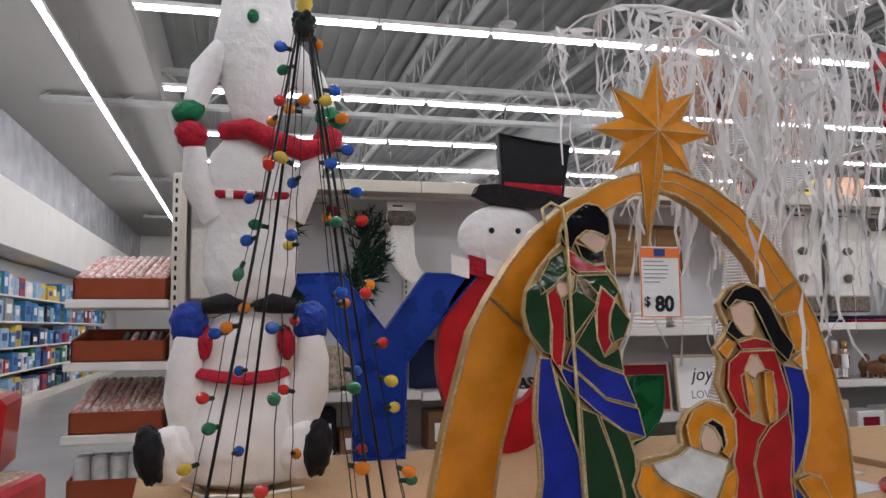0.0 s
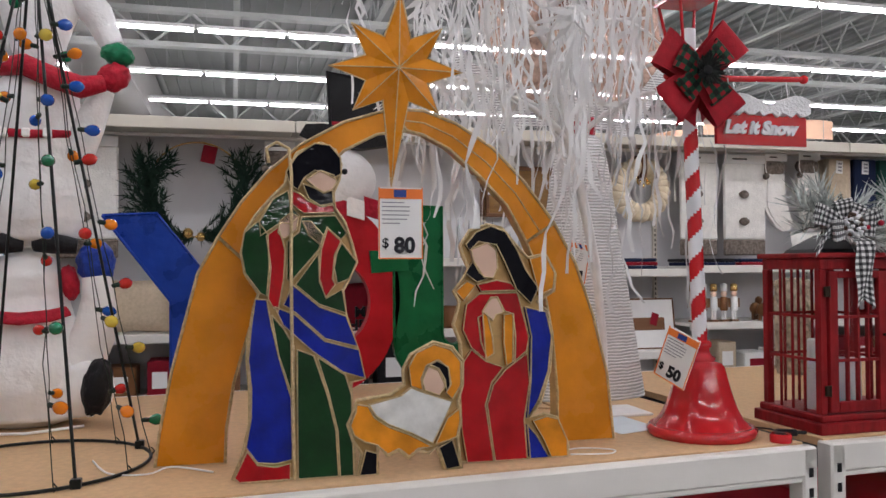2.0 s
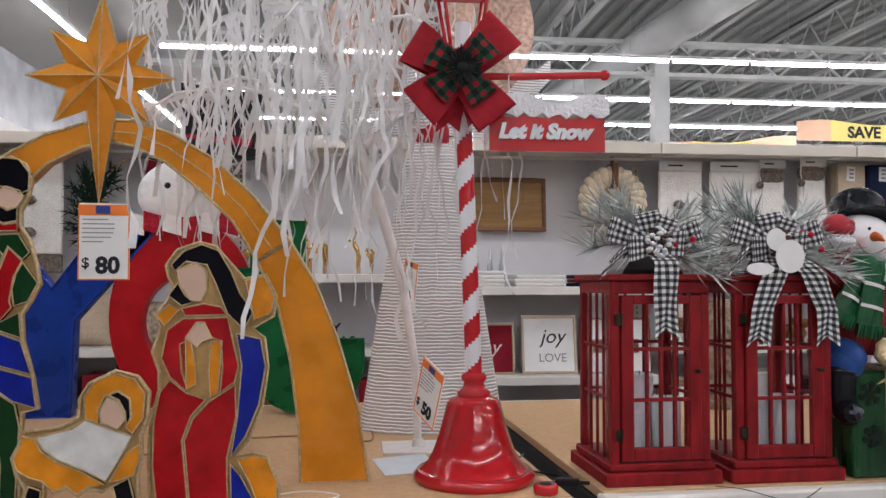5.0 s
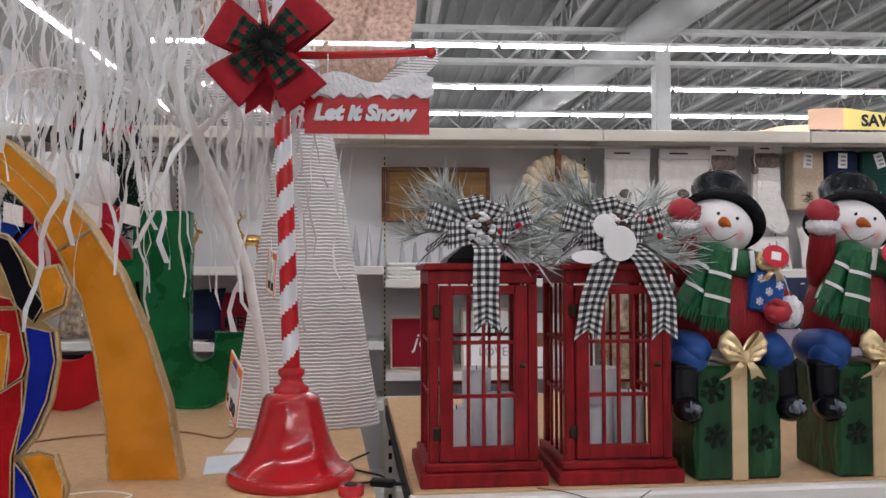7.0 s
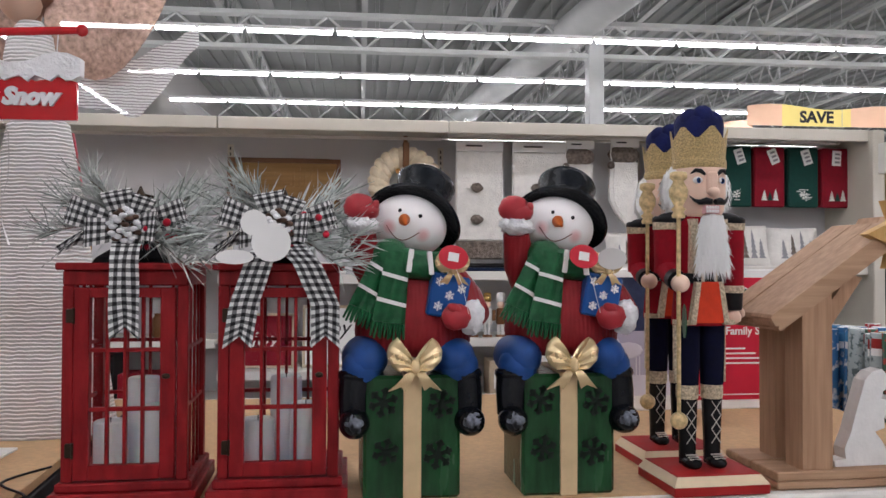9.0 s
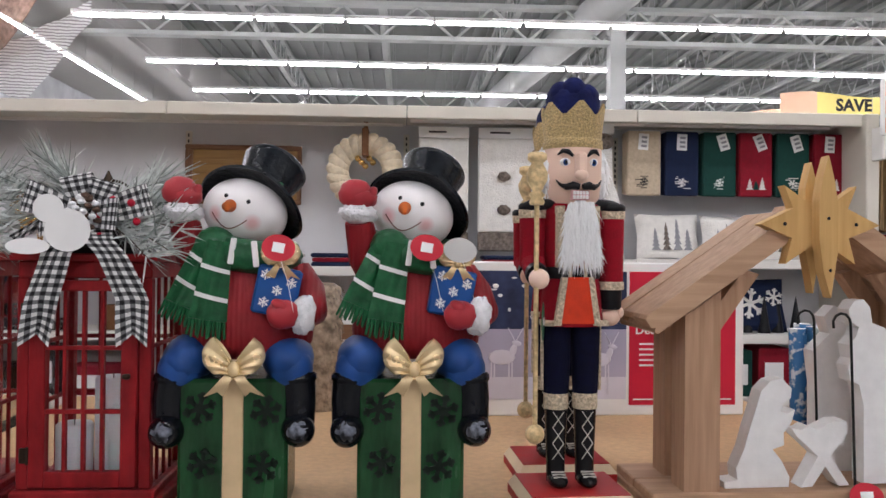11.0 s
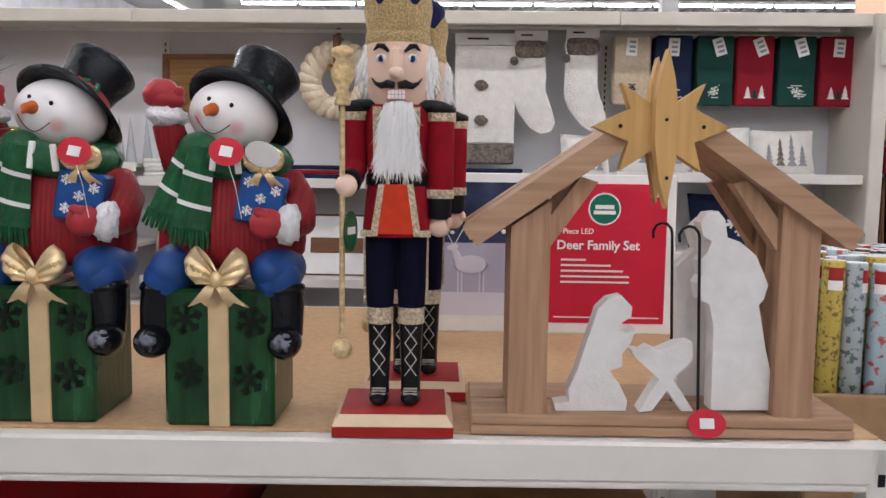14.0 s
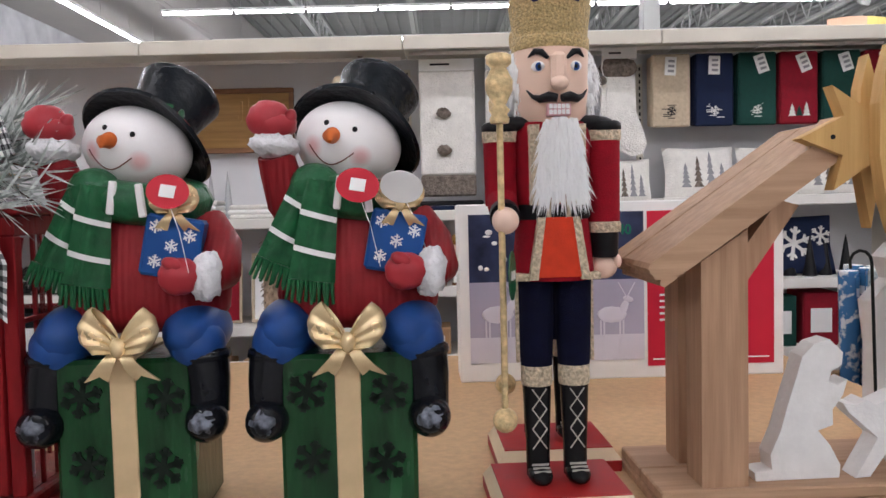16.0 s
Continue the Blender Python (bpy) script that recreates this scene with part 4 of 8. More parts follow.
    b.lathe([(0.12, H), (0.11, H + 0.012), (0.05, H + 0.045), (0.03, H + 0.055), (0.012, H + 0.06)], M_BLACK, 4, (W / 2, D / 2, 0), smooth=False, turn=0.5)
    part("cap", b, t, "black metal pyramid cap")
    b = Build()
    ring = [(W / 2 + 0.05 * math.cos(a), D / 2, H + 0.13 + 0.03 * math.sin(a)) for a in [k * math.pi / 9 for k in range(19)]]
    b.tube(ring, 0.003, M_BRONZE, 6)
    b.lathe([(0.012, H + 0.058), (0.006, H + 0.075), (0.012, H + 0.09), (0.004, H + 0.10), (0.010, H + 0.15), (0.012, H + 0.158), (0.002, H + 0.18)], M_BRONZE, 10, (W / 2, D / 2, 0))
    part("hanging_ring", b, t, "dark metal hanging ring with a finial")
    c = Vector((W / 2 - 0.005, 0.055, H + 0.075))
    for out, ln, up in (((-1, -0.3, 0.35), 0.115, (0.3, 0, 1)), ((1, -0.3, 0.30), 0.115, (-0.3, 0, 1)), ((-0.8, -0.7, -0.1), 0.09, (0, 0.1, 1)), ((0.7, -0.7, 0.05), 0.08, (0.1, 0, 1)), ((-0.25, -0.4, 0.9), 0.08, (1, 0, 0.2)), ((0.35, -0.4, 0.8), 0.075, (1, 0, -0.3))):
        b = Build()
        loop_strip(b, M_CHECK, c, out, up, 0.066, ln * 1.2, 0.75)
        part("bow_loop", b, t, "black and white gingham loop")
    b = Build()
    tail_strip(b, M_CHECK, [c, (c.x - 0.09, 0.0, H + 0.06), (c.x - 0.15, -0.02, H + 0.01)], 0.055, across=(0.5, 0.2, 0.8))
    part("ribbon_tail", b, t, "short gingham ribbon tail")
    for k, pts in enumerate(tails):
        b = Build()
        tail_strip(b, M_CHECK, [tuple(c)] + pts, 0.062)
        part("ribbon_tail", b, t, "hanging gingham ribbon tail")
    b = Build()
    spray(b, c + Vector((0, 0.02, 0)), [(-1, -0.1, 0.75), (-0.8, 0.1, 1.0), (-0.55, -0.2, 1.0), (1, -0.2, 0.5), (1, -0.3, 0.15), (0.8, 0.1, 0.8), (0.9, -0.4, -0.1), (0.6, -0.5, -0.15), (-0.9, -0.3, 0.2)], rnd, 0.19, 95, nl=0.09)
    part("pine_spray", b, t, "white flocked pine sprigs")
    for i in range(9):
        x, y, z = c.x + rnd.uniform(0.02, 0.12), c.y - rnd.uniform(0.02, 0.07), c.z + rnd.uniform(-0.06, 0.05)
        part("berry", Build().ball((x, y, z), rnd.uniform(0.006, 0.010), M_BERRY, 8, 6), t, "red berry")
    b = Build()
    for i in range(46):
        a, h = i * 2.4, i / 46
        r = 0.032 * math.sin(math.pi * (0.12 + 0.85 * h))
        p = c + Vector((r * math.cos(a), -0.055 + r * 0.7 * math.sin(a), -0.03 + h * 0.075))
        b.ball(p, (0.009, 0.006, 0.006), M_CONE if rnd.random() < 0.4 else M_SNOW, 6, 4)
    part("pinecone", b, t, "snowy pinecone")
    if discs:
        for dx, dz, r in ((-0.045, 0.012, 0.028), (-0.008, -0.03, 0.042)):
            part("paper_tag", Build().lathe([(r, 0), (r, 0.002)], M_WHITEP, 24, mtx=pose(c.x + dx, c.y - 0.115, c.z + dz, 90, 0, 8)), t, "round blank white paper tag")
        part("paper_tag", Build().lathe([(0.04, 0), (0.04, 0.002)], M_WHITEP, 24, sy=0.4, mtx=pose(c.x - 0.085, c.y - 0.11, c.z - 0.062, 80, 0, 8)), t, "round blank white paper tag")
    return t


lantern(pose(2.309, 1.885, TZ, 0, 0, 2.0), "red wooden lantern with white candles and one gingham ribbon tail", [[(0.137, -0.03, 0.56), (0.135, -0.035, 0.535), (0.134, -0.03, 0.45), (0.136, -0.028, 0.365)]], 3)
lantern(pose(2.638, 1.888, TZ, 0, 0, 1.0), "red wooden lantern with white candles and two gingham ribbon tails", [[(0.10, -0.035, 0.55), (0.09, -0.04, 0.53), (0.06, -0.034, 0.44), (0.045, -0.03, 0.345)], [(0.17, -0.035, 0.555), (0.195, -0.04, 0.53), (0.235, -0.034, 0.44), (0.235, -0.03, 0.345)]], 8, True)

# ---- wooden stable with white cut-out figures, at the end of the right table ----
W_BOARD = wood_mat("sawn_pine", (0.52, 0.33, 0.21), (0.33, 0.185, 0.11), "Z", 7)
W_BOARDX = wood_mat("sawn_pine_base", (0.52, 0.34, 0.22), (0.34, 0.20, 0.12), "X", 7)
W_STAR = wood_mat("yellow_pine", (0.66, 0.42, 0.17), (0.52, 0.31, 0.11), "Z", 5)
W_WHITE = mat("white_chalk_paint", (0.80, 0.79, 0.78), 0.7, var=0.05, scale=30, bump=0.12, bscale=120)
st = thing("wooden_stable", pose(4.28, 1.915, TZ, 0, 0, 2.0), "rustic pine stable with a pitched roof and yellow star", "nativity stable")


def plank(x0, z0, x1, z1, h, y0, y1, material, ragged=0.0):
    """A board between two points of its centre line, lengthwise in x and z."""
    L = math.hypot(x1 - x0, z1 - z0)
    a = math.degrees(math.atan2(z1 - z0, x1 - x0))
    b = Build()
    m = pose(x0, 0, z0, 0, -a, 0)
    n = 10
    lo = [(R.uniform(-ragged, ragged) if 0 < i < n else R.uniform(0, 2 * ragged), -h / 2 + h * i / n) for i in range(n + 1)]
    b.prism(lo[::-1] + [(L, -h / 2), (L, h / 2)], y0, y1, material, mtx=m)
    return b


part("base", Build().box(-0.350, 0.410, -0.015, 0.245, 0.0, 0.018, W_BOARDX, 0.003), st)
part("base", Build().box(-0.348, 0.408, -0.012, 0.110, 0.0185, 0.040, W_BOARDX, 0.003), st)
part("base", Build().box(-0.348, 0.408, 0.114, 0.243, 0.0185, 0.040, W_BOARDX, 0.003), st)
for x0, x1, s in ((-0.276, -0.199, 1), (0.250, 0.327, -1)):
    lo, hi = (0.412, 0.464) if s > 0 else (0.464, 0.412)
    part("post", Build().prism([(x0, 0.04), (x1, 0.04), (x1, hi), (x0, lo)], 0.0, 0.075, W_BOARD), st)
    part("post", Build().prism([(x0 + 0.004, 0.04), (x1 + 0.004, 0.04), (x1 + 0.004, hi), (x0 + 0.004, lo)], 0.13, 0.205, W_BOARD), st)
for y0, y1 in ((-0.022, 0.070), (0.074, 0.150), (0.154, 0.240)):
    part("roof_board", plank(-0.352 + R.uniform(-0.006, 0.004), 0.392, -0.026, 0.620, 0.044, y0, y1, W_BOARDX, 0.006), st)
    b = plank(0.394 + R.uniform(-0.004, 0.006), 0.392, 0.028, 0.641, 0.044, -y1, -y0, W_BOARDX, 0.006)
    b.v = [(x, -y, z) for x, y, z in b.v]
    b.f = [q[::-1] for q in b.f]
    part("roof_board", b, st)
for s in (-1, 1):
    for y0 in (0.018, 0.150):
        cx = -0.198 if s < 0 else 0.249
        b = Build().prism([(cx, 0.37), (cx - s * 0.092, 0.500), (cx - s * 0.058, 0.510), (cx, 0.432)], y0, y0 + 0.04, W_BOARD)
        part("brace", b, st)
sz = 0.605
b = Build()
b.prism([(0.0, sz + 0.142), (0.014, sz + 0.085), (0.021, sz + 0.03), (0.020, sz - 0.06), (0.006, sz - 0.152), (-0.010, sz - 0.10), (-0.020, sz - 0.03), (-0.020, sz + 0.05), (-0.012, sz + 0.10)], -0.066, -0.036, W_STAR)
part("star_upright", b, st, "pale yellow wooden star beam")
part("star_upright", Build().prism([(-0.003, sz + 0.135), (0.012, sz + 0.08), (0.018, sz - 0.05), (0.002, sz - 0.145), (-0.016, sz - 0.05), (-0.016, sz + 0.08)], -0.004, 0.026, W_STAR), st)
for s in (-1, 1):
    b = Build()
    b.prism([(s * 0.018, sz + 0.040), (s * 0.079, sz + 0.082), (s * 0.060, sz + 0.034), (s * 0.130, sz + 0.000), (s * 0.062, sz - 0.028), (s * 0.076, sz - 0.082), (s * 0.018, sz - 0.044)], -0.0355, -0.005, W_STAR)
    b.rod((s * 0.078, -0.0357, sz + 0.001), (s * 0.078, -0.0370, sz + 0.001), 0.004, M_BLACK, n=8)
    part("star_wing", b, st, "pale yellow wooden star point")
for x, z in ((0.0, sz + 0.012), (0.004, sz - 0.095)):
    part("screw", Build().rod((x, -0.0662, z), (x, -0.0675, z), 0.0035, M_BLACK, n=8), st)

b = Build()
b.prism(cm([(-15.8, 1.5), (-12.7, 1.9), (-13, 4.5), (-11.2, 8.6), (-9.9, 13.3), (-8.4, 18), (-7.4, 21.4), (-5.3, 23.5), (-2.7, 24.2), (-.4, 21.9), (-.6, 19.8), (-2.4, 18.6), (-3, 16.7), (-1.3, 16.3), (0.4, 17.2), (-.4, 14.5), (-2.2, 12.1), (-2.1, 9.4), (-4.7, 8.5), (-2.6, 5.9), (-.8, 2.4), (-1, 0.2), (-15.5, 0)]), 0.0, 0.046, W_WHITE)
solo("kneeling_cutout", b, pose(4.28, 1.915, TZ + 0.04, 0, 0, 2.0) @ pose(-0.026, 0.022, 0) @ Matrix.Scale(0.975, 4), "white painted wooden kneeling figure cut-out", "nativity cutout", "white cut-outs in the stable")
b = Build()
b.prism(cm([(-1.7, 13.2), (0.6, 12.8), (2.2, 13.7), (4.1, 12.8), (6.1, 13.7), (8.3, 14.7), (10.8, 14.8), (11.4, 12.5), (10.2, 10.2), (7.3, 7.1), (11.7, 0.5), (9.2, 0.4), (6.1, 4.7), (3.1, 0.3), (0.5, 0.1), (4.4, 7), (1.3, 9.8), (-.6, 11.5)]), 0.0, 0.046, W_WHITE)
solo("manger_cutout", b, pose(4.28, 1.915, TZ + 0.04, 0, 0, 2.0) @ pose(-0.015, 0.018, 0) @ Matrix.Scale(0.975, 4), "white painted wooden manger cut-out", "nativity cutout", "white cut-outs in the stable")
b = Build()
b.prism(cm([(14.6, 0.6), (14.4, 18.4), (13.3, 22.9), (11.3, 23.8), (10.5, 27.2), (11.5, 28.8), (10.9, 31.9), (12.5, 33.7), (13.2, 35.9), (11.4, 37), (10.7, 39.8), (12.1, 41.8), (14.3, 42.1), (15.8, 40.4), (16.4, 36.8), (19, 35.9), (22.4, 33.2), (24, 29.8), (25.2, 27.1), (24.5, 24.2), (23.5, 22.9), (25.3, 13.9), (27.1, 7), (27.3, 0.8)]), 0.0, 0.046, W_WHITE)
solo("standing_cutout", b, pose(4.28, 1.915, TZ + 0.04, 0, 0, 2.0) @ pose(-0.006, 0.022, 0) @ Matrix.Scale(0.965, 4), "white painted wooden standing figure cut-out", "nativity cutout", "white cut-outs in the stable")
b = Build()
b.prism([(0, 0), (0.09, 0), (0.095, 0.2), (0.10, 0.30), (0.075, 0.37), (0.04, 0.385), (0.015, 0.36), (0.03, 0.32), (-0.01, 0.28), (0.0, 0.2)], 0.0, 0.045, W_WHITE)
solo("standing_cutout", b, pose(4.28, 1.915, TZ + 0.04, 0, 0, 2.0) @ pose(0.10, 0.15, 0.0), "white painted wooden standing figure cut-out at the back", "nativity cutout", "white cut-outs in the stable")
for x, y in ((0.104, 0.005), (0.078, 0.105)):
    b = Build()
    pts = [(x, y, 0.04)] + [(x - 0.012, y, 0.395)] + [(x - 0.012 - 0.02 * (1 - math.cos(a)), y, 0.395 + 0.022 * math.sin(a)) for a in (0.5, 1.1, 1.7, 2.3, 2.9, 3.6)]
    b.tube(pts, 0.003, M_BLACKM, 6)
    solo("wire_crook", b, pose(4.28, 1.915, TZ, 0, 0, 2.0), "thin black wire shepherd crook standing in the stable", "crook", "crooks in the stable")
tag = thing("round_tag", pose(4.395, 1.893, TZ + 0.012, -18, 0, 2), "round red paper tag with a white barcode label", "tag")
part("paper", Build().lathe([(0.038, 0), (0.038, 0.0015)], M_REDP, 24, mtx=pose(0, 0, 0.02, 90, 0, 0), sx=1.0, sy=0.75), tag)
part("barcode", Build().box(-0.014, 0.014, -0.0035, -0.002, 0.01, 0.03, M_WHITEP, 0), tag)

# ---- snowman figurines seated on gift boxes ----
S_GREEN = mat("green_brushed_paint", (0.009, 0.052, 0.017), 0.26, var=0.6, scale=22, bump=0.15, bscale=50, stretch=(1, 1, 0.25), spec=0.35)
S_SCARF = mat("green_scarf_paint", (0.012, 0.095, 0.036), 0.35, var=0.3, scale=40, bump=0.3, bscale=90, coat=0.2)
S_RED = mat("red_sweater_paint", (0.25, 0.015, 0.02), 0.5, var=0.15, scale=20)
wave_bump(S_RED, 30, "X", 0.28, 0.004)
S_MITT = mat("red_mitten_paint", (0.36, 0.03, 0.04), 0.38, var=0.2, scale=14, coat=0.2)
S_WHITE = mat("white_face_paint", (0.86, 0.84, 0.84), 0.45, var=0.03, bump=0.05, bscale=80)
S_CUFF = mat("white_fluffy_cuff", (0.76, 0.76, 0.78), 0.8, var=0.1, scale=60, bump=0.8, bscale=90)
S_BLUE = mat("blue_trouser_paint", (0.015, 0.062, 0.23), 0.42, var=0.25, scale=16, coat=0.1)
S_BLUEB = mat("blue_gift_paint", (0.013, 0.078, 0.28), 0.4, var=0.12, scale=12)
S_BLACK = mat("black_boot_paint", (0.005, 0.006, 0.009), 0.2, var=0.4, scale=18, spec=0.28)
S_HAT = mat("black_hat_paint", (0.006, 0.008, 0.011), 0.24, var=0.5, scale=25, bump=0.25, bscale=60, spec=0.22)
# grey mottle over black: toe scuffs, with the toe's highlight put into the colour
S_TOE = mat("boot_toe_scuff_highlight", (0.006, 0.007, 0.010), 0.3, var=0.4, scale=40, color2=(0.20, 0.22, 0.27), band=(0.42, 0.62), spec=0.3)
S_BAND = mat("dusty_red_band", (0.32, 0.05, 0.05), 0.6, var=0.2)
S_GOLD = mat("pale_gold_ribbon", (0.80, 0.62, 0.36), 0.26, metal=0.55, var=0.12, scale=30, bump=0.2, bscale=40)
S_CREAMR = mat("cream_gold_band", (0.62, 0.46, 0.27), 0.5, var=0.1, scale=20)
S_CARROT = mat("carrot_paint", (0.50, 0.11, 0.02), 0.5, var=0.15)
S_CHEEK = mat("pink_cheek", (0.72, 0.40, 0.42), 0.55, var=0.05)
# near-black colour that stands in for the shade inside the flake cut-outs
S_HOLE_SHADE = mat("cut_out_shade", (0.006, 0.012, 0.008), 0.8, var=0)


def snowflake(b, x, z, r, y, material, thick=0.003, arm=0.10):
    for k in range(6):
        a = k * 60 + 12
        b.box(-arm * r, arm * r, y - thick, y, 0, r, material, 0.0, mtx=pose(x, 0, z, 0, a, 0))
        for s in (-1, 1):
            b.box(-arm * 0.7 * r, arm * 0.7 * r, y - thick, y, 0, r * 0.36, material, 0.0, mtx=pose(x, 0, z, 0, a, 0) @ pose(0, 0, r * 0.58, 0, s * 48, 0))


def bow_solid(b, x, y, z, s, material):
    """A modelled bow: two fat loops, a knot and two forked tails."""
    for d in (-1, 1):
        def f(u, v, d=d):
            a = u * math.pi
            k = math.sin(a) ** 0.75
            h = (v - 0.5) * (0.24 + 0.76 * k) * 0.074 * s
            end = 0.061 * math.sqrt(1 - 0.62 * (2 * v - 1) ** 2)
            return (x + d * (math.sin(a) * end + 0.003) * s, y - (math.cos(a) * 0.027 * (0.35 + 0.65 * k) + 0.014 + 0.0035 * math.cos(v * 19 + 2 * u)) * s, z + h + k * 0.030 * s)
        b.grid(f, 16, 12, material, True, thick=0.003 * s)
        def g(u, v, d=d):
            t = v - (1 - abs(2 * u - 1)) * 0.22 * v ** 4
            return (x + d * (0.004 + 0.038 * t) * s + (u - 0.5) * (0.016 + 0.024 * t) * s, y - (0.016 + 0.010 * math.sin(t * 4)) * s, z - 0.004 * s - 0.052 * t * s)
        b.grid(g, 6, 10, material, True, thick=0.003 * s)
    b.ball((x, y - 0.026 * s, z + 0.002 * s), (0.014 * s, 0.012 * s, 0.017 * s), material, 12, 8)


def bent_ring(b, c, rx, ry, r, material, tilt, n=26):
    e = Euler([radians(a) for a in tilt]).to_matrix()
    pts = [Vector(c) + e @ Vector((rx * math.cos(k * 2 * math.pi / n), ry * math.sin(k * 2 * math.pi / n), 0)) for k in range(n + 1)]
    b.tube(pts, r, material, 8)


FACE_AT, FACE_R = pose(0.004, 0.118, 0.278 + 0.344, 0, 13, 0), (0.091, 0.086, 0.074)
S_SMILE = mat("brown_smile_paint", (0.16, 0.03, 0.02), 0.6, var=0)


def face_paint():
    """White paint with two soft brushed pink cheeks."""
    m = mat("white_face_with_blush", (0.86, 0.84, 0.84), 0.42, var=0.03, bump=0.05, bscale=80)
    t = m.node_tree
    co = t.nodes.new("ShaderNodeTexCoord")
    shader = t.nodes["Principled BSDF"]
    last = shader.inputs["Base Color"].links[0].from_socket
    for x, z in ((-0.052, -0.018), (0.030, -0.020)):
        y = -FACE_R[1] * math.sqrt(1 - (x / FACE_R[0]) ** 2 - (z / FACE_R[2]) ** 2)
        d = t.nodes.new("ShaderNodeVectorMath")
        d.operation = "DISTANCE"
        d.inputs[1].default_value = FACE_AT @ Vector((x, y, z))
        r = t.nodes.new("ShaderNodeMapRange")
        r.inputs["From Min"].default_value, r.inputs["From Max"].default_value = 0.006, 0.021
        r.inputs["To Min"].default_value, r.inputs["To Max"].default_value = 0.75, 0.0
        mix = t.nodes.new("ShaderNodeMix")
        mix.data_type = "RGBA"
        t.links.new(co.outputs["Object"], d.inputs[0])
        t.links.new(d.outputs["Value"], r.inputs["Value"])
        t.links.new(r.outputs[0], mix.inputs[0])
        t.links.new(last, mix.inputs[6])
        mix.inputs[7].default_value = (0.74, 0.36, 0.38, 1)
        last = mix.outputs[2]
    t.links.new(last, shader.inputs["Base Color"])
    return m


S_FACE = face_paint()


def snowman(at, label):
    b = Build()
    w, d, h = 0.110, 0.200, 0.278
    b.box(-w, w, 0.0, d, 0.0, h, S_GREEN, 0.007)
    b.box(-0.0205, 0.0205, -0.004, d + 0.004, -0.0, h + 0.004, S_CREAMR, 0.002)
    # no real holes: thin dark slabs paint the shade of the recesses
    for x, z, r in ((-0.066, 0.219, 0.034), (0.066, 0.213, 0.033), (-0.060, 0.108, 0.031), (0.058, 0.099, 0.034)):
        snowflake(b, x, z, r, 0.0005, S_HOLE_SHADE, 0.003, 0.13)
        b.rod((x, 0.0005, z), (x, -0.0026, z), r * 0.22, S_HOLE_SHADE, n=10)
    bow_solid(b, 0.004, -0.004, h + 0.022, 0.96, S_GOLD)
    # legs and boots
    for s in (-1, 1):
        b.ball((s * 0.102, 0.085, h + 0.034), (0.055, 0.105, 0.052), S_BLUE, rot=(0, s * 14, 0))
        b.ball((s * 0.112, 0.036, h + 0.016), (0.046, 0.050, 0.046), S_BLUE)
        b.tube([(s * 0.121, 0.036, h + 0.002), (s * 0.129, 0.028, h - 0.045), (s * 0.130, 0.022, h - 0.095)], [0.042, 0.036, 0.033], S_BLACK, 18)
        b.lathe([(0.040, -0.012), (0.046, -0.004), (0.044, 0.006), (0.036, 0.010)], S_BLACK, 18, (s * 0.121, 0.036, h))
        b.ball((s * 0.130, 0.004, h - 0.104), (0.035, 0.052, 0.035), S_BLACK, rot=(0, s * 6, s * 8))
        b.ball((s * 0.132, -0.024, h - 0.100), (0.022, 0.028, 0.020), S_TOE, 14, 10, rough=0.3, seed=s)
    # sweater
    b.lathe([(0.095, -0.008), (0.122, 0.002), (0.137, 0.022), (0.140, 0.050), (0.134, 0.10), (0.120, 0.15), (0.098, 0.195), (0.060, 0.235)], S_RED, 40, (0.014, 0.112, h + 0.044), sx=1.0, sy=0.74)
    # raised arm
    b.tube([(-0.072, 0.105, h + 0.222), (-0.098, 0.080, h + 0.252), (-0.108, 0.060, h + 0.300), (-0.112, 0.052, h + 0.325)], [0.048, 0.038, 0.032, 0.030], S_RED, 18)
    b.ball((-0.113, 0.050, h + 0.342), (0.040, 0.036, 0.024), S_CUFF, 20, 14, rot=(0, 8, 0), rough=0.3, seed=3)
    b.ball((-0.121, 0.046, h + 0.384), (0.036, 0.029, 0.030), S_MITT, rot=(0, -14, 0), rough=0.12, seed=4)
    b.ball((-0.108, 0.040, h + 0.372), (0.034, 0.024, 0.022), S_MITT, rough=0.12, seed=8)
    b.ball((-0.088, 0.040, h + 0.380), (0.012, 0.014, 0.020), S_MITT, rot=(0, 30, 0))
    # arm round the small gift
    b.tube([(0.110, 0.115, h + 0.205), (0.140, 0.095, h + 0.170), (0.150, 0.045, h + 0.135), (0.138, 0.015, h + 0.128)], [0.044, 0.040, 0.036, 0.030], S_RED, 18)
    b.ball((0.138, 0.004, h + 0.130), (0.026, 0.032, 0.040), S_CUFF, 20, 14, rot=(0, 8, 20), rough=0.3, seed=5)
    b.ball((0.099, -0.008, h + 0.132), (0.035, 0.028, 0.030), S_MITT, rough=0.12, seed=6)
    b.ball((0.092, -0.022, h + 0.152), (0.018, 0.013, 0.011), S_MITT, rot=(0, 25, 0))
    gift = pose(0.082, 0.022, h + 0.178, 0, 11, 6)
    b.box(-0.045, 0.045, -0.018, 0.045, -0.050, 0.050, S_BLUEB, 0.005, mtx=gift)
    for x, z in ((-0.028, 0.030), (0.026, 0.022), (-0.022, -0.026), (0.0, 0.002)):
        for k in range(3):
            b.box(-0.0014, 0.0014, -0.0195, -0.018, -0.011, 0.011, S_WHITE, 0, mtx=gift @ pose(x, 0, z, 0, k * 60, 0))
            b.box(-0.0045, 0.0045, -0.0195, -0.018, 0.006, 0.008, S_WHITE, 0, mtx=gift @ pose(x, 0, z, 0, k * 120, 0))
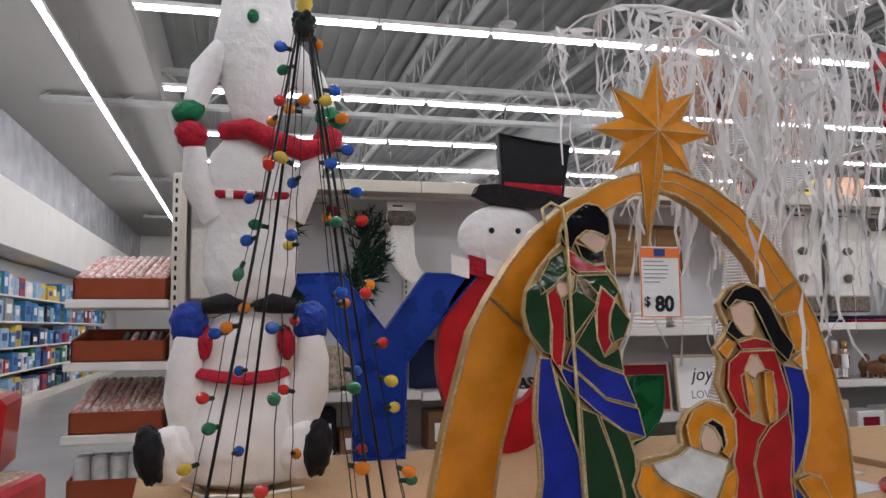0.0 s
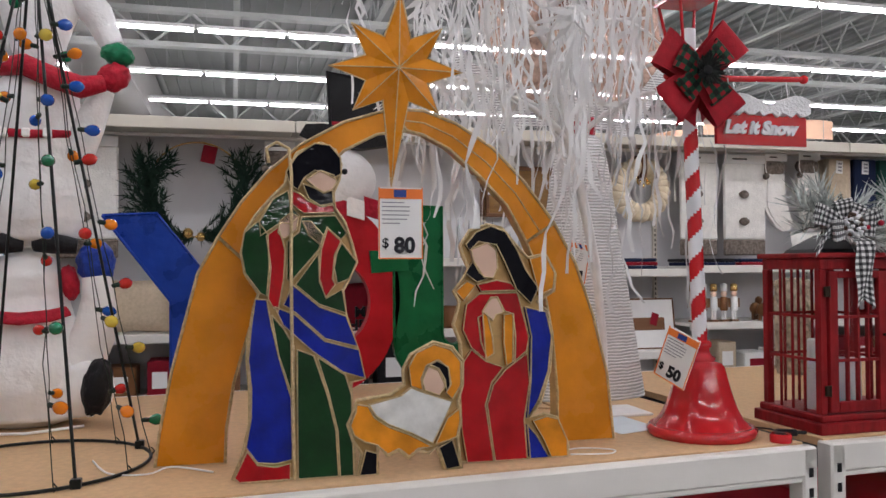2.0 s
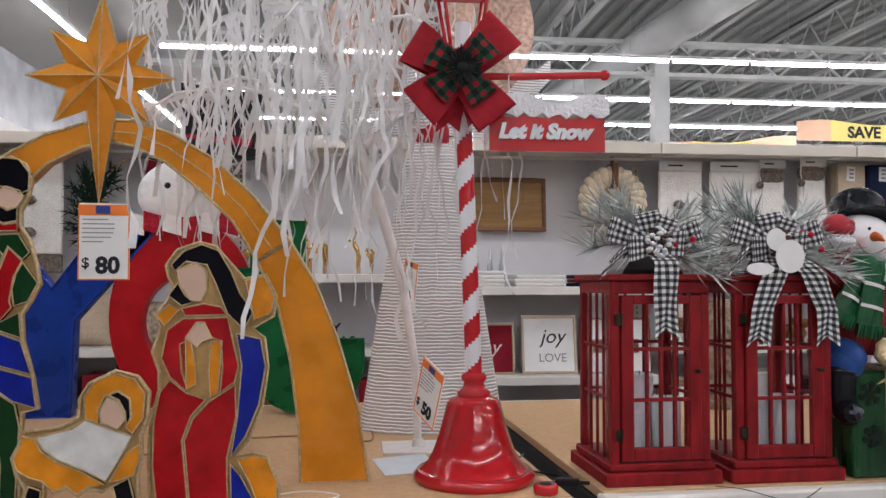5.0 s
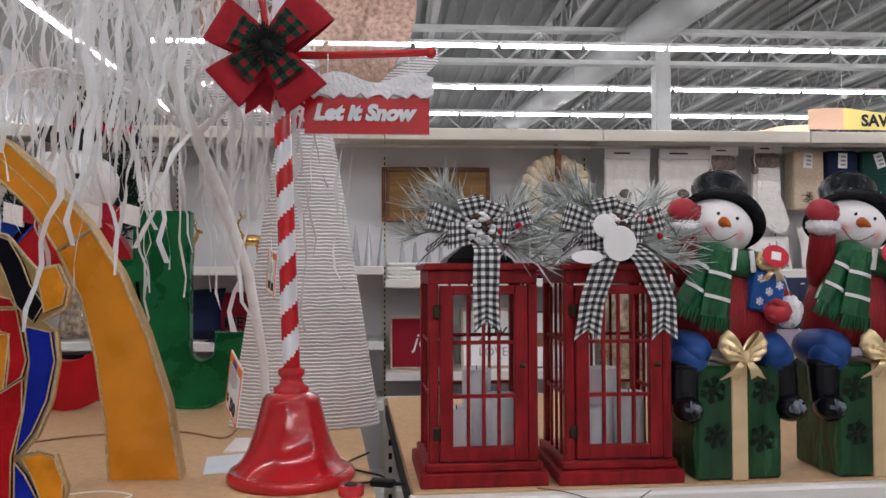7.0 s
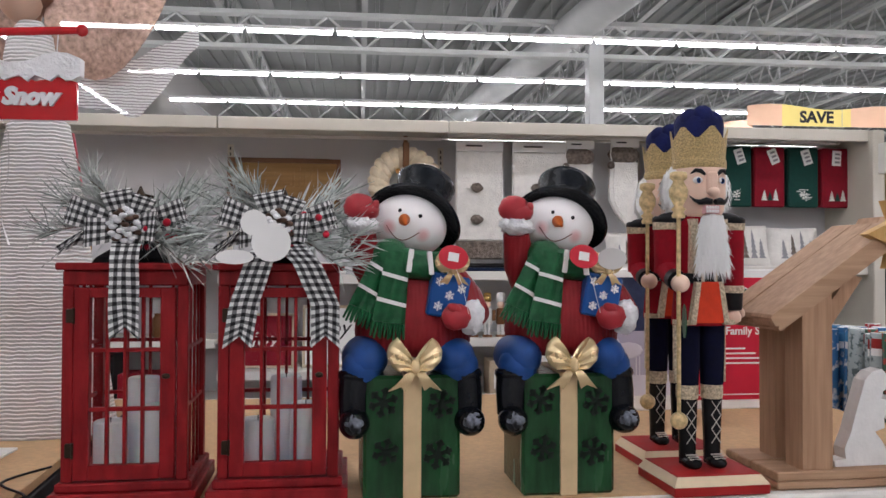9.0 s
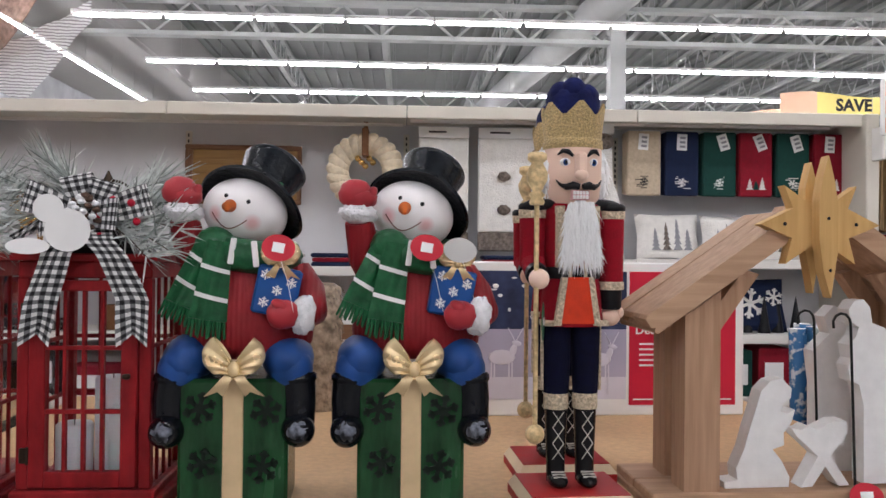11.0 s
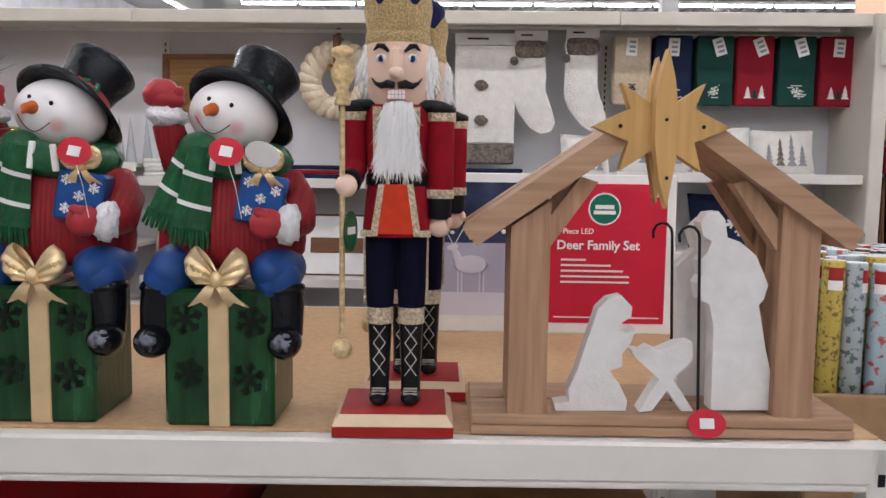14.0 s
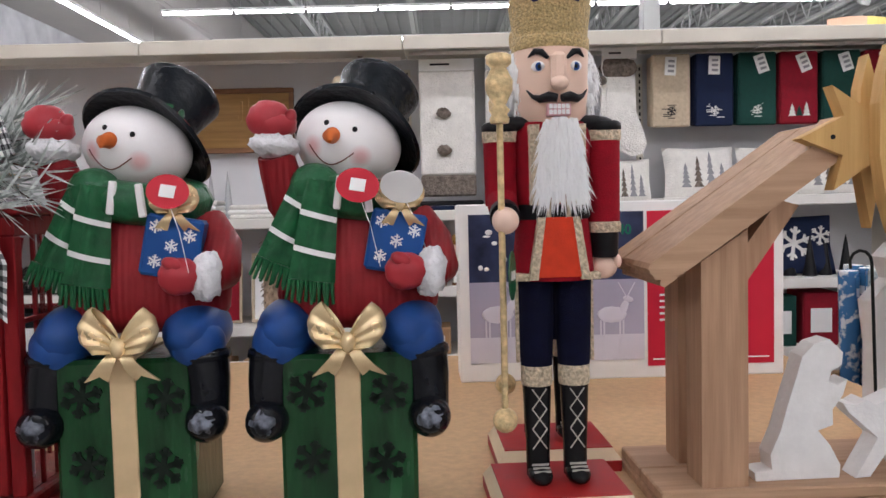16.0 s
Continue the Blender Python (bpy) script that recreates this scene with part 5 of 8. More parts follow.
    bow_solid(b, 0.092, 0.012, h + 0.238, 0.62, S_GOLD)
    # scarf
    bent_ring(b, (0.012, 0.108, h + 0.262), 0.082, 0.076, 0.036, S_SCARF, (8, 8, 0))
    for x, a in ((-0.006, 8), (0.040, -6), (0.080, -22)):
        b.box(-0.006, 0.006, -0.006, 0.003, -0.028, 0.026, S_WHITE, 0.002, mtx=pose(x, -0.004 + abs(x - 0.02) * 0.32, h + 0.260 - 0.12 * x, 0, a, 0))
    b.ball((-0.046, 0.045, h + 0.270), (0.044, 0.038, 0.040), S_SCARF, rot=(0, 20, 0))
    for p0, p1, wd in (((-0.052, 0.030, h + 0.292), (-0.112, 0.012, h + 0.150), 0.060), ((-0.032, 0.012, h + 0.280), (-0.054, -0.018, h + 0.122), 0.068)):
        p0, p1 = Vector(p0), Vector(p1)
        dr = (p1 - p0)
        ang = math.degrees(math.atan2(-dr.x, -dr.z))
        m = Matrix.Translation(p0) @ pose(0, 0, 0, 0, ang, 0)
        L = dr.length
        def f(u, v, wd=wd, L=L):
            k = 0.76 + 0.36 * v
            return ((u - 0.5) * wd * k, -0.012 * math.sin(math.pi * u) - 0.0025 * math.sin(u * 13 + v * 3), -L * v)
        b.grid(f, 14, 10, S_SCARF, True, mtx=m, thick=-0.018)
        for v in (0.30, 0.66):
            b.grid(lambda u, q, v=v, wd=wd, L=L: ((u - 0.5) * wd * (0.77 + 0.36 * v), -0.0135 * math.sin(math.pi * u) - 0.0035, -L * (v + q * 0.055 + 0.05 * u)), 8, 2, S_WHITE, True, mtx=m, thick=-0.002)
        for k in range(11):
            u = (k + 0.5) / 11 - 0.5
            b.tube([(u * wd * 1.08, -0.010, -L), (u * wd * 1.2 + 0.002 * (k % 3), -0.006, -L - 0.034 - 0.004 * (k % 2))], [0.0042, 0.0028], S_SCARF, 5, mtx=m)
    # head, tipped sideways
    hm = FACE_AT
    hx, hy, hz = FACE_R
    b.ball((0, 0, 0), (hx, hy, hz), S_FACE, 32, 22, mtx=hm)

    def skin(x, z):
        return -hy * math.sqrt(max(0.05, 1 - (x / hx) ** 2 - (z / hz) ** 2))

    b.tube([(-0.022, -hy + 0.004, 0.004), (-0.025, -hy - 0.016, 0.001), (-0.020, -hy - 0.034, -0.008)], [0.0135, 0.0105, 0.003], S_CARROT, 12, mtx=hm)
    b.ball((-0.022, -hy + 0.002, 0.005), (0.0135, 0.008, 0.0135), S_CARROT, 10, 8, mtx=hm)
    for x, z in ((-0.036, 0.024), (0.012, 0.022)):
        b.ball((x, skin(x, z) - 0.0005, z), (0.0045, 0.0032, 0.0048), M_BLACK, 8, 6, mtx=hm)
    arc = [(-0.058 + 0.076 * i / 12, -0.016 - 0.026 * math.sin(math.pi * i / 12)) for i in range(13)]
    b.tube([(x, skin(x, z) - 0.0006, z) for x, z in arc], 0.0011, S_SMILE, 5, mtx=hm)
    # hat, tipped back and to the side, with a drooping brim
    tm = pose(0.020, 0.140, h + 0.366, -36, 23, 0)

    def brim(u, v):
        a = u * 2 * math.pi
        r = 0.056 + 0.058 * v
        droop = -0.024 * v * v * abs(math.cos(a)) ** 1.5 + 0.004 * math.sin(2 * a + 0.6) * v
        return (r * math.cos(a), r * math.sin(a) * 0.98, 0.010 * (1 - v) + droop)
    b.grid(brim, 40, 6, S_HAT, True, mtx=tm, thick=0.007)
    b.lathe([(0.064, 0.004), (0.060, 0.034), (0.065, 0.070), (0.073, 0.102), (0.0755, 0.114), (0.071, 0.120), (0.02, 0.123)], S_HAT, 32, sy=0.95, mtx=tm)
    b.lathe([(0.0665, 0.008), (0.0660, 0.014), (0.0638, 0.030), (0.0625, 0.034)], S_BAND, 32, sy=0.96, mtx=tm)
    for k in range(6):
        b.ball((-0.030 + 0.014 * k, -0.060 + 0.004 * abs(k - 2.5), 0.024 + 0.008 * (k % 2)), (0.014, 0.004, 0.006), S_SCARF, 8, 6, mtx=tm, rot=(0, 50 * k, 0))
    for k in range(3):
        b.ball((-0.004 + 0.007 * k, -0.064, 0.026 + 0.003 * (k % 2)), 0.004, M_BERRY, 6, 5, mtx=tm)
    b.ball((-0.004, -0.054, 0.114), (0.018, 0.014, 0.006), S_CUFF, 12, 8, mtx=tm, rough=0.6, seed=9)
    return solo("snowman_figurine", b, at, label, "snowman figurine", "seated snowmen")


snowman(pose(3.068, 1.888, TZ, 0, 0, 3.0), "painted snowman in red sweater seated on green gift box")
snowman(pose(3.429, 1.893, TZ, 0, 0, 2.0), "painted snowman in red sweater waving, seated on green gift box")
for x, y, z, colour, lab in ((3.158, 1.872, 1.405, M_REDP, "round red paper tag"), (3.457, 1.866, 1.408, M_REDP, "round red paper tag"), (3.525, 1.872, 1.404, M_WHITEP, "round white paper tag")):
    t = thing("round_tag", pose(x, y, z, -14 if colour is M_REDP else 28, 10, 0), lab + " hung on the snowman", "tag", "paper tags on the snowmen")
    part("paper", Build().lathe([(0.034, 0), (0.034, 0.0015)], colour, 24, sy=0.82, mtx=pose(0, 0, 0, 90, 0, 0)), t)
    if colour is M_REDP:
        part("barcode", Build().box(-0.012, 0.012, -0.0035, -0.002, -0.010, 0.010, M_WHITEP, 0), t)
    part("string", Build().tube([(0.01, 0.0, -0.025), (0.03, 0.004, -0.06), (0.055, 0.012, -0.12)], 0.0007, M_WHITEP, 4), t)

# ---- nutcrackers ----
N_RED = mat("red_felt", (0.28, 0.006, 0.016), 0.9, var=0.12, scale=60, bump=0.3, bscale=400, spec=0.2)
N_ORANGE = mat("orange_red_felt", (0.62, 0.05, 0.02), 0.85, var=0.08, scale=60, bump=0.2, bscale=400)
N_NAVY = mat("navy_felt", (0.004, 0.005, 0.020), 0.95, var=0.2, scale=60, bump=0.3, bscale=400, spec=0.15)
N_VELVET = mat("navy_velvet", (0.008, 0.012, 0.07), 0.85, var=0.3, scale=30, bump=0.3, bscale=60, spec=0.2)
N_GLIT = mat("gold_glitter", (0.60, 0.45, 0.22), 0.5, metal=0.3, var=0.32, scale=220, bump=0.9, bscale=260)
N_SCEP = mat("pale_gold_paint", (0.66, 0.50, 0.27), 0.42, metal=0.25, var=0.3, scale=90, bump=0.3, bscale=200)
N_TRIM = mat("cream_braid", (0.60, 0.50, 0.36), 0.7, var=0.4, scale=160, bump=0.8, bscale=160)
N_SKIN = mat("painted_flesh", (0.84, 0.61, 0.49), 0.4, var=0.04)
N_FUR = mat("white_fur", (0.93, 0.93, 0.93), 0.9, var=0.03, scale=80, bump=0.9, bscale=120, stretch=(1, 1, 0.15))
N_BOOT = mat("black_shiny_boot", (0.012, 0.012, 0.013), 0.22, var=0.2)
N_SILVER = mat("silver_cord", (0.55, 0.52, 0.47), 0.4, metal=0.3, var=0.2)
N_BASE = mat("red_base_paint", (0.36, 0.018, 0.018), 0.5, var=0.1, scale=20)
N_CREAM = mat("cream_base_edge", (0.72, 0.58, 0.40), 0.6, var=0.06, scale=20)


def fur(b, c, r, count, length, rnd, down=0.9, spread=0.5, material=None):
    """Short hair strands over an ellipsoid, hanging down."""
    for i in range(count):
        a, e = rnd.uniform(0, 6.283), rnd.uniform(-1, 1)
        k = math.sqrt(1 - e * e)
        n = Vector((k * math.cos(a), k * math.sin(a), e))
        p = Vector(c) + Vector((n.x * r[0], n.y * r[1], n.z * r[2]))
        q = (n * spread + Vector((rnd.gauss(0, 0.15), rnd.gauss(0, 0.15), -down))).normalized() * length * rnd.uniform(0.6, 1.2)
        w = q.cross(n + Vector((0.01, 0.02, 0))).normalized() * 0.0032
        b.add([p - w, p + w, p + q], [(0, 1, 2)], material or N_FUR)


def nutcracker(at, label, seed):
    rnd = random.Random(seed)
    b = Build()
    # stepped base
    b.box(-0.118, 0.118, -0.115, 0.095, 0.0, 0.022, N_BASE, 0.002)
    vs = [(-0.118, -0.115, 0.022), (0.118, -0.115, 0.022), (0.118, 0.095, 0.022), (-0.118, 0.095, 0.022), (-0.104, -0.098, 0.042), (0.104, -0.098, 0.042), (0.104, 0.085, 0.042), (-0.104, 0.085, 0.042)]
    b.add(vs, [(0, 1, 5, 4), (1, 2, 6, 5), (2, 3, 7, 6), (3, 0, 4, 7)], N_CREAM)
    b.box(-0.104, 0.104, -0.098, 0.085, 0.030, 0.044, N_BASE, 0.001)
    for s in (-1, 1):
        x = s * 0.032
        b.ball((x, -0.018, 0.056), (0.021, 0.042, 0.016), N_BOOT, 16, 10)
        b.lathe([(0.020, 0.05), (0.0205, 0.10), (0.023, 0.16), (0.0245, 0.208)], N_BOOT, 18, (x, 0, 0))
        b.lathe([(0.026, 0.206), (0.027, 0.212), (0.027, 0.238), (0.025, 0.243)], N_TRIM, 18, (x, 0, 0))
        b.lathe([(0.027, 0.240), (0.030, 0.30), (0.0315, 0.40)], N_NAVY, 18, (x, 0, 0))
        b.box(x + s * 0.029, x + s * 0.034, -0.006, 0.006, 0.245, 0.40, N_TRIM, 0)
        for k in range(3):
            z = 0.10 + k * 0.034
            for d in (-1, 1):
                b.rod((x - d * 0.012, -0.0225, z), (x + d * 0.012, -0.0240, z + 0.034), 0.0013, N_SILVER, n=4)
        for k in range(3):
            b.box(x - 0.014, x + 0.014, -0.045 + k * 0.01, -0.042 + k * 0.01, 0.066 + k * 0.003, 0.069 + k * 0.003, N_SILVER, 0)
    # coat
    b.lathe([(0.068, 0.385), (0.069, 0.39), (0.062, 0.47), (0.058, 0.50), (0.062, 0.56), (0.066, 0.62), (0.060, 0.645), (0.03, 0.655)], N_RED, 32, sy=0.78)
    b.prism([(-0.036, 0.392), (0.036, 0.392), (0.022, 0.49), (-0.022, 0.49)], -0.0555, -0.045, N_ORANGE)
    for s in (-1, 1):
        b.prism([(s * 0.036, 0.388), (s * 0.050, 0.388), (s * 0.034, 0.49), (s * 0.022, 0.49)], -0.057, -0.04, N_TRIM)
        b.prism([(s * 0.030, 0.51), (s * 0.044, 0.51), (s * 0.046, 0.64), (s * 0.030, 0.64)], -0.055, -0.03, N_TRIM)
        b.box(s * 0.058 - 0.012, s * 0.058 + 0.012, -0.045, 0.0, 0.386, 0.398, N_TRIM, 0.001)
    b.lathe([(0.060, 0.486), (0.0625, 0.489), (0.0625, 0.508), (0.060, 0.511)], M_BLACK, 32, sy=0.80)
    for x0, x1, z0, z1 in ((-0.02, 0.02, 0.478, 0.484), (-0.02, 0.02, 0.513, 0.519), (-0.02, -0.013, 0.484, 0.513), (0.013, 0.02, 0.484, 0.513)):
        b.box(x0, x1, -0.055, -0.049, z0, z1, N_TRIM, 0.001)
    # shoulders, arms and hands
    for s in (-1, 1):
        x = s * 0.087
        b.lathe([(0.026, 0.630), (0.031, 0.634), (0.031, 0.644), (0.026, 0.648)], M_BLACK, 18, (x, 0.0, 0), sy=1.1)
        b.lathe([(0.029, 0.615), (0.0305, 0.618), (0.0305, 0.634), (0.028, 0.637)], N_TRIM, 18, (x, 0.0, 0))
        b.ball((x * 0.72, 0.0, 0.645), (0.045, 0.03, 0.014), M_BLACK, 14, 8)
        if s > 0:
            b.lathe([(0.026, 0.475), (0.027, 0.48), (0.0285, 0.62)], N_RED, 18, (x, 0, 0))
            b.lathe([(0.028, 0.462), (0.029, 0.465), (0.029, 0.478), (0.027, 0.48)], N_TRIM, 18, (x, 0, 0))
            b.lathe([(0.022, 0.42), (0.024, 0.425), (0.025, 0.464)], M_BLACK, 16, (x, 0, 0))
            b.ball((x, 0.0, 0.403), (0.022, 0.022, 0.02), N_SKIN, 14, 10)
            b.ball((x + 0.02, -0.008, 0.413), (0.008, 0.01, 0.012), N_SKIN, 10, 8)
        else:
            b.lathe([(0.026, 0.51), (0.027, 0.515), (0.0285, 0.62)], N_RED, 18, (x, 0, 0))
            b.tube([(x, 0.0, 0.525), (x, -0.03, 0.505), (x - 0.004, -0.062, 0.495)], [0.026, 0.025, 0.022], N_RED, 14)
            b.tube([(x - 0.002, -0.05, 0.498), (x - 0.004, -0.074, 0.492)], [0.0245, 0.0245], M_BLACK, 14)
            b.ball((x - 0.006, -0.092, 0.487), 0.0215, N_SKIN, 16, 12)
    # sceptre of pale gold paint
    sx, sy = -0.100, -0.098
    b.rod((sx, sy, 0.185), (sx, sy, 0.665), 0.0052, N_SCEP, n=8)
    b.ball((sx, sy, 0.172), 0.020, N_SCEP, 16, 12)
    b.lathe([(0.014, 0.0), (0.016, 0.006), (0.012, 0.014), (0.017, 0.02), (0.010, 0.028), (0.021, 0.05), (0.022, 0.065), (0.012, 0.085), (0.020, 0.092), (0.020, 0.104), (0.014, 0.107)], N_SCEP, 18, (sx, sy, 0.638))
    # head
    b.lathe([(0.048, 0.645), (0.058, 0.66), (0.0625, 0.70), (0.0625, 0.765), (0.060, 0.78)], N_SKIN, 32)
    b.box(-0.012, 0.012, -0.079, -0.055, 0.695, 0.752, N_SKIN, 0.006)
    b.ball((0, -0.073, 0.703), (0.015, 0.014, 0.012), N_SKIN, 12, 8)
    for s in (-1, 1):
        a = math.radians(29) * s
        ex, ey = 0.064 * math.sin(a), -0.066 * math.cos(a)
        b.ball((ex, ey + 0.002, 0.732), (0.0115, 0.0045, 0.0085), S_WHITE, 12, 8, rot=(0, 0, math.degrees(a)))
        b.ball((ex - s * 0.001, ey - 0.002, 0.731), (0.006, 0.003, 0.007), S_BLUE, 10, 6)
        b.ball((ex - s * 0.001, ey - 0.004, 0.731), (0.0032, 0.002, 0.004), M_BLACK, 8, 6)
        brow = [(0.0655 * math.sin(q), -0.0655 * math.cos(q), z) for q, z in ((0.24 * s, 0.744), (0.40 * s, 0.754), (0.58 * s, 0.756), (0.76 * s, 0.748))]
        b.tube(brow, [0.003, 0.0055, 0.005, 0.0015], M_BLACK, 6)
        mous = [(0.070 * math.sin(q), -0.070 * math.cos(q) - k, z) for q, z, k in ((0.05 * s, 0.679, 0.004), (0.25 * s, 0.682, 0.003), (0.45 * s, 0.679, 0.001), (0.62 * s, 0.684, 0), (0.78 * s, 0.695, 0))]
        b.tube(mous, [0.0065, 0.0085, 0.0065, 0.0035, 0.001], M_BLACK, 8)
        fur(b, (s * 0.058, 0.020, 0.715), (0.024, 0.045, 0.058), 380, 0.026, rnd, 0.9, 0.22)
        b.ball((s * 0.056, 0.022, 0.715), (0.021, 0.042, 0.056), N_FUR, 16, 12)
    b.ball((0, 0.045, 0.715), (0.055, 0.03, 0.065), N_FUR, 16, 12)
    fur(b, (0, 0.05, 0.71), (0.055, 0.03, 0.065), 200, 0.026, rnd, 0.9, 0.22)
    # teeth
    b.box(-0.019, 0.019, -0.0685, -0.052, 0.652, 0.672, S_CHEEK, 0.001)
    for i in range(5):
        for j in range(2):
            b.box(-0.0165 + i * 0.0068, -0.0108 + i * 0.0068, -0.0700, -0.066, 0.654 + j * 0.009, 0.6615 + j * 0.009, S_WHITE, 0.0006)
    # beard
    b.ball((0.004, -0.052, 0.595), (0.028, 0.016, 0.062), N_FUR, 16, 14)
    for i in range(900):
        t = rnd.random()
        a = rnd.uniform(-1, 1)
        p = Vector((0.004 + a * (0.026 + 0.012 * t), -0.060 - 0.012 * (1 - a * a) * rnd.random(), 0.650 - 0.115 * t))
        q = Vector((a * 0.012 + rnd.gauss(0, 0.006), -0.004 + rnd.gauss(0, 0.004), -rnd.uniform(0.03, 0.055)))
        w = Vector((rnd.uniform(0.0016, 0.0034), 0, 0))
        b.add([p - w, p + w, p + q], [(0, 1, 2)], N_FUR)
    # crown and cap
    n = 48
    vs, fs = [], []
    for k in range(n):
        a = 2 * math.pi * (k - 2.5) / n
        up = 0.064 + 0.036 * (1 - abs((((k - 2.5) / n * 6 + 0.5) % 1) * 2 - 1))
        for r, z in ((0.0605, 0.765), (0.0625, 0.765 + 0.03), (0.0685, 0.765 + up), (0.0655, 0.765 + up), (0.058, 0.77)):
            vs.append((r * math.sin(a), -r * math.cos(a), z))
    for k in range(n):
        q = (k + 1) % n
        for i in range(4):
            fs.append((k * 5 + i, q * 5 + i, q * 5 + i + 1, k * 5 + i + 1))
    b.add(vs, fs, N_GLIT, False)
    b.lathe([(0.061, 0.762), (0.0645, 0.765), (0.0645, 0.782), (0.062, 0.785)], N_GLIT, 36)
    b.lathe([(0.056, 0.78), (0.057, 0.84), (0.059, 0.87), (0.056, 0.886), (0.04, 0.898), (0.015, 0.908)], N_VELVET, 28)
    for k in range(7):
        a = 2 * math.pi * k / 7
        b.ball((0.033 * math.cos(a), 0.033 * math.sin(a), 0.876 + 0.006 * (k % 3)), (0.027, 0.027, 0.028), N_VELVET, 12, 8)
    return solo("nutcracker", b, at, label, "nutcracker", "nutcracker soldiers")


nutcracker(pose(3.774, 1.967, TZ, 0, 0, 3.5), "tall wooden nutcracker in red coat and gold crown holding sceptre", 4)
nutcracker(pose(3.796, 2.225, TZ, 0, 0, 2.5), "wooden nutcracker in red coat and gold crown standing behind another", 5)
t = thing("round_tag", pose(3.695, 1.868, TZ + 0.40, 0, 0, 76), "green oval paper tag on the nutcracker's sceptre", "tag")
part("paper", Build().lathe([(0.034, 0), (0.034, 0.0015)], S_SCARF, 24, sy=1.15, mtx=pose(0, 0, 0, 90, 0, 0)), t)
part("print", Build().box(-0.018, 0.018, -0.003, -0.002, -0.006, 0.008, M_WHITEP, 0), t)

# ---- cone tree of coloured bulbs ----
BULB = [mat("bulb_" + n, c, 0.12, var=0.1, coat=0.8) for n, c in (("red", (0.55, 0.02, 0.015)), ("orange", (0.72, 0.20, 0.01)), ("yellow", (0.62, 0.46, 0.06)), ("green", (0.01, 0.16, 0.07)), ("blue", (0.01, 0.08, 0.42)))]
M_CORD = mat("dark_green_cord", (0.010, 0.022, 0.014), 0.5, var=0.2)
tree = thing("light_bulb_tree", pose(0.155, 2.09, TZ), "black wire cone tree strung with coloured bulbs", "light tree")
TR, TH = 0.285, 1.30
ring = [(TR * math.cos(a), TR * math.sin(a), 0.006) for a in [k * math.pi / 24 for k in range(49)]]
part("base_ring", Build().tube(ring, 0.0045, M_BLACKM, 8), tree, "black steel base ring")
for k in range(4):
    a = 0.55 + k * math.pi / 2
    b = Build().rod((TR * math.cos(a), TR * math.sin(a), 0.0), (0.014 * math.cos(a), 0.014 * math.sin(a), TH), 0.004, M_BLACKM, n=8)
    b.box(-0.012, 0.012, -0.012, 0.012, 0.0, 0.022, M_BLACKM, 0.002, mtx=pose(TR * math.cos(a), TR * math.sin(a), 0))
    part("leg", b, tree)
b = Build()
b.lathe([(0.02, TH - 0.05), (0.03, TH - 0.03), (0.026, TH + 0.01), (0.012, TH + 0.02)], M_BLACKM, 12)
for k in range(14):
    a = k * 0.45
    b.ball((0.022 * math.cos(a), 0.022 * math.sin(a), TH - 0.01 + 0.01 * (k % 3)), 0.012, M_CORD, 8, 6)
part("top_cap", b, tree)
part("finial_bulb", Build().lathe([(0.012, TH + 0.015), (0.022, TH + 0.04), (0.02, TH + 0.075), (0.006, TH + 0.10)], BULB[2], 12), tree, "yellow top bulb")
rnd = random.Random(21)
bulbs = []
for s in range(9):
    a = 0.2 + s * 2 * math.pi / 9
    def on(t, a=a):
        r = TR * (1 - t) + 0.016 * t
        return Vector((r * math.cos(a), r * math.sin(a), TH * t))
    pts = [on(i / 14) + Vector((rnd.gauss(0, 0.003), rnd.gauss(0, 0.003), 0)) for i in range(15)]
    b = Build().tube(pts, 0.0014, M_CORD, 5)
    hook = [pts[0] + Vector((0, 0, 0.02)), pts[0] + Vector((0.008, 0, 0.01)), pts[0]]
    b.tube(hook, 0.002, M_BLACKM, 4)
    part("light_string", b, tree)
    t = 0.06 + 0.1 * rnd.random()
    while t < 0.97:
        p = on(t)
        out = Vector((math.cos(a + rnd.uniform(-1.3, 1.3)), math.sin(a + rnd.uniform(-1.3, 1.3)), rnd.uniform(-0.4, 0.3))).normalized()
        q = out.to_track_quat("Z", "Y").to_matrix().to_4x4()
        m = Matrix.Translation(p) @ q
        k = rnd.choice((0, 0, 1, 2, 3, 3, 4, 4, 1))
        bulb = part("bulb", Build().lathe([(0.006, 0.016), (0.0125, 0.024), (0.0155, 0.034), (0.0135, 0.044), (0.007, 0.051), (0.001, 0.054)], BULB[k], 12, mtx=m), tree)
        part("socket", Build().lathe([(0.005, -0.002), (0.0062, 0.002), (0.0065, 0.017)], M_CORD, 8, mtx=m), bulb)
        t += rnd.uniform(0.12, 0.19)

# ---- stacked white fabric snowmen ----
F_WHITE = mat("white_tinsel_fabric", (0.84, 0.83, 0.82), 0.7, var=0.06, scale=9, bump=0.7, bscale=26, sheen=0.2)
F_RED = mat("red_tinsel_fabric", (0.40, 0.012, 0.03), 0.55, var=0.25, scale=40, bump=0.6, bscale=70)
F_GREEN = mat("green_tinsel_fabric", (0.01, 0.16, 0.07), 0.5, var=0.25, scale=40, bump=0.6, bscale=70)
F_BLUE = mat("blue_tinsel_fabric", (0.015, 0.045, 0.30), 0.5, var=0.25, scale=40, bump=0.6, bscale=70)
F_BLACK = mat("black_tinsel_fabric", (0.012, 0.012, 0.014), 0.6, var=0.3, scale=40, bump=0.5, bscale=70)
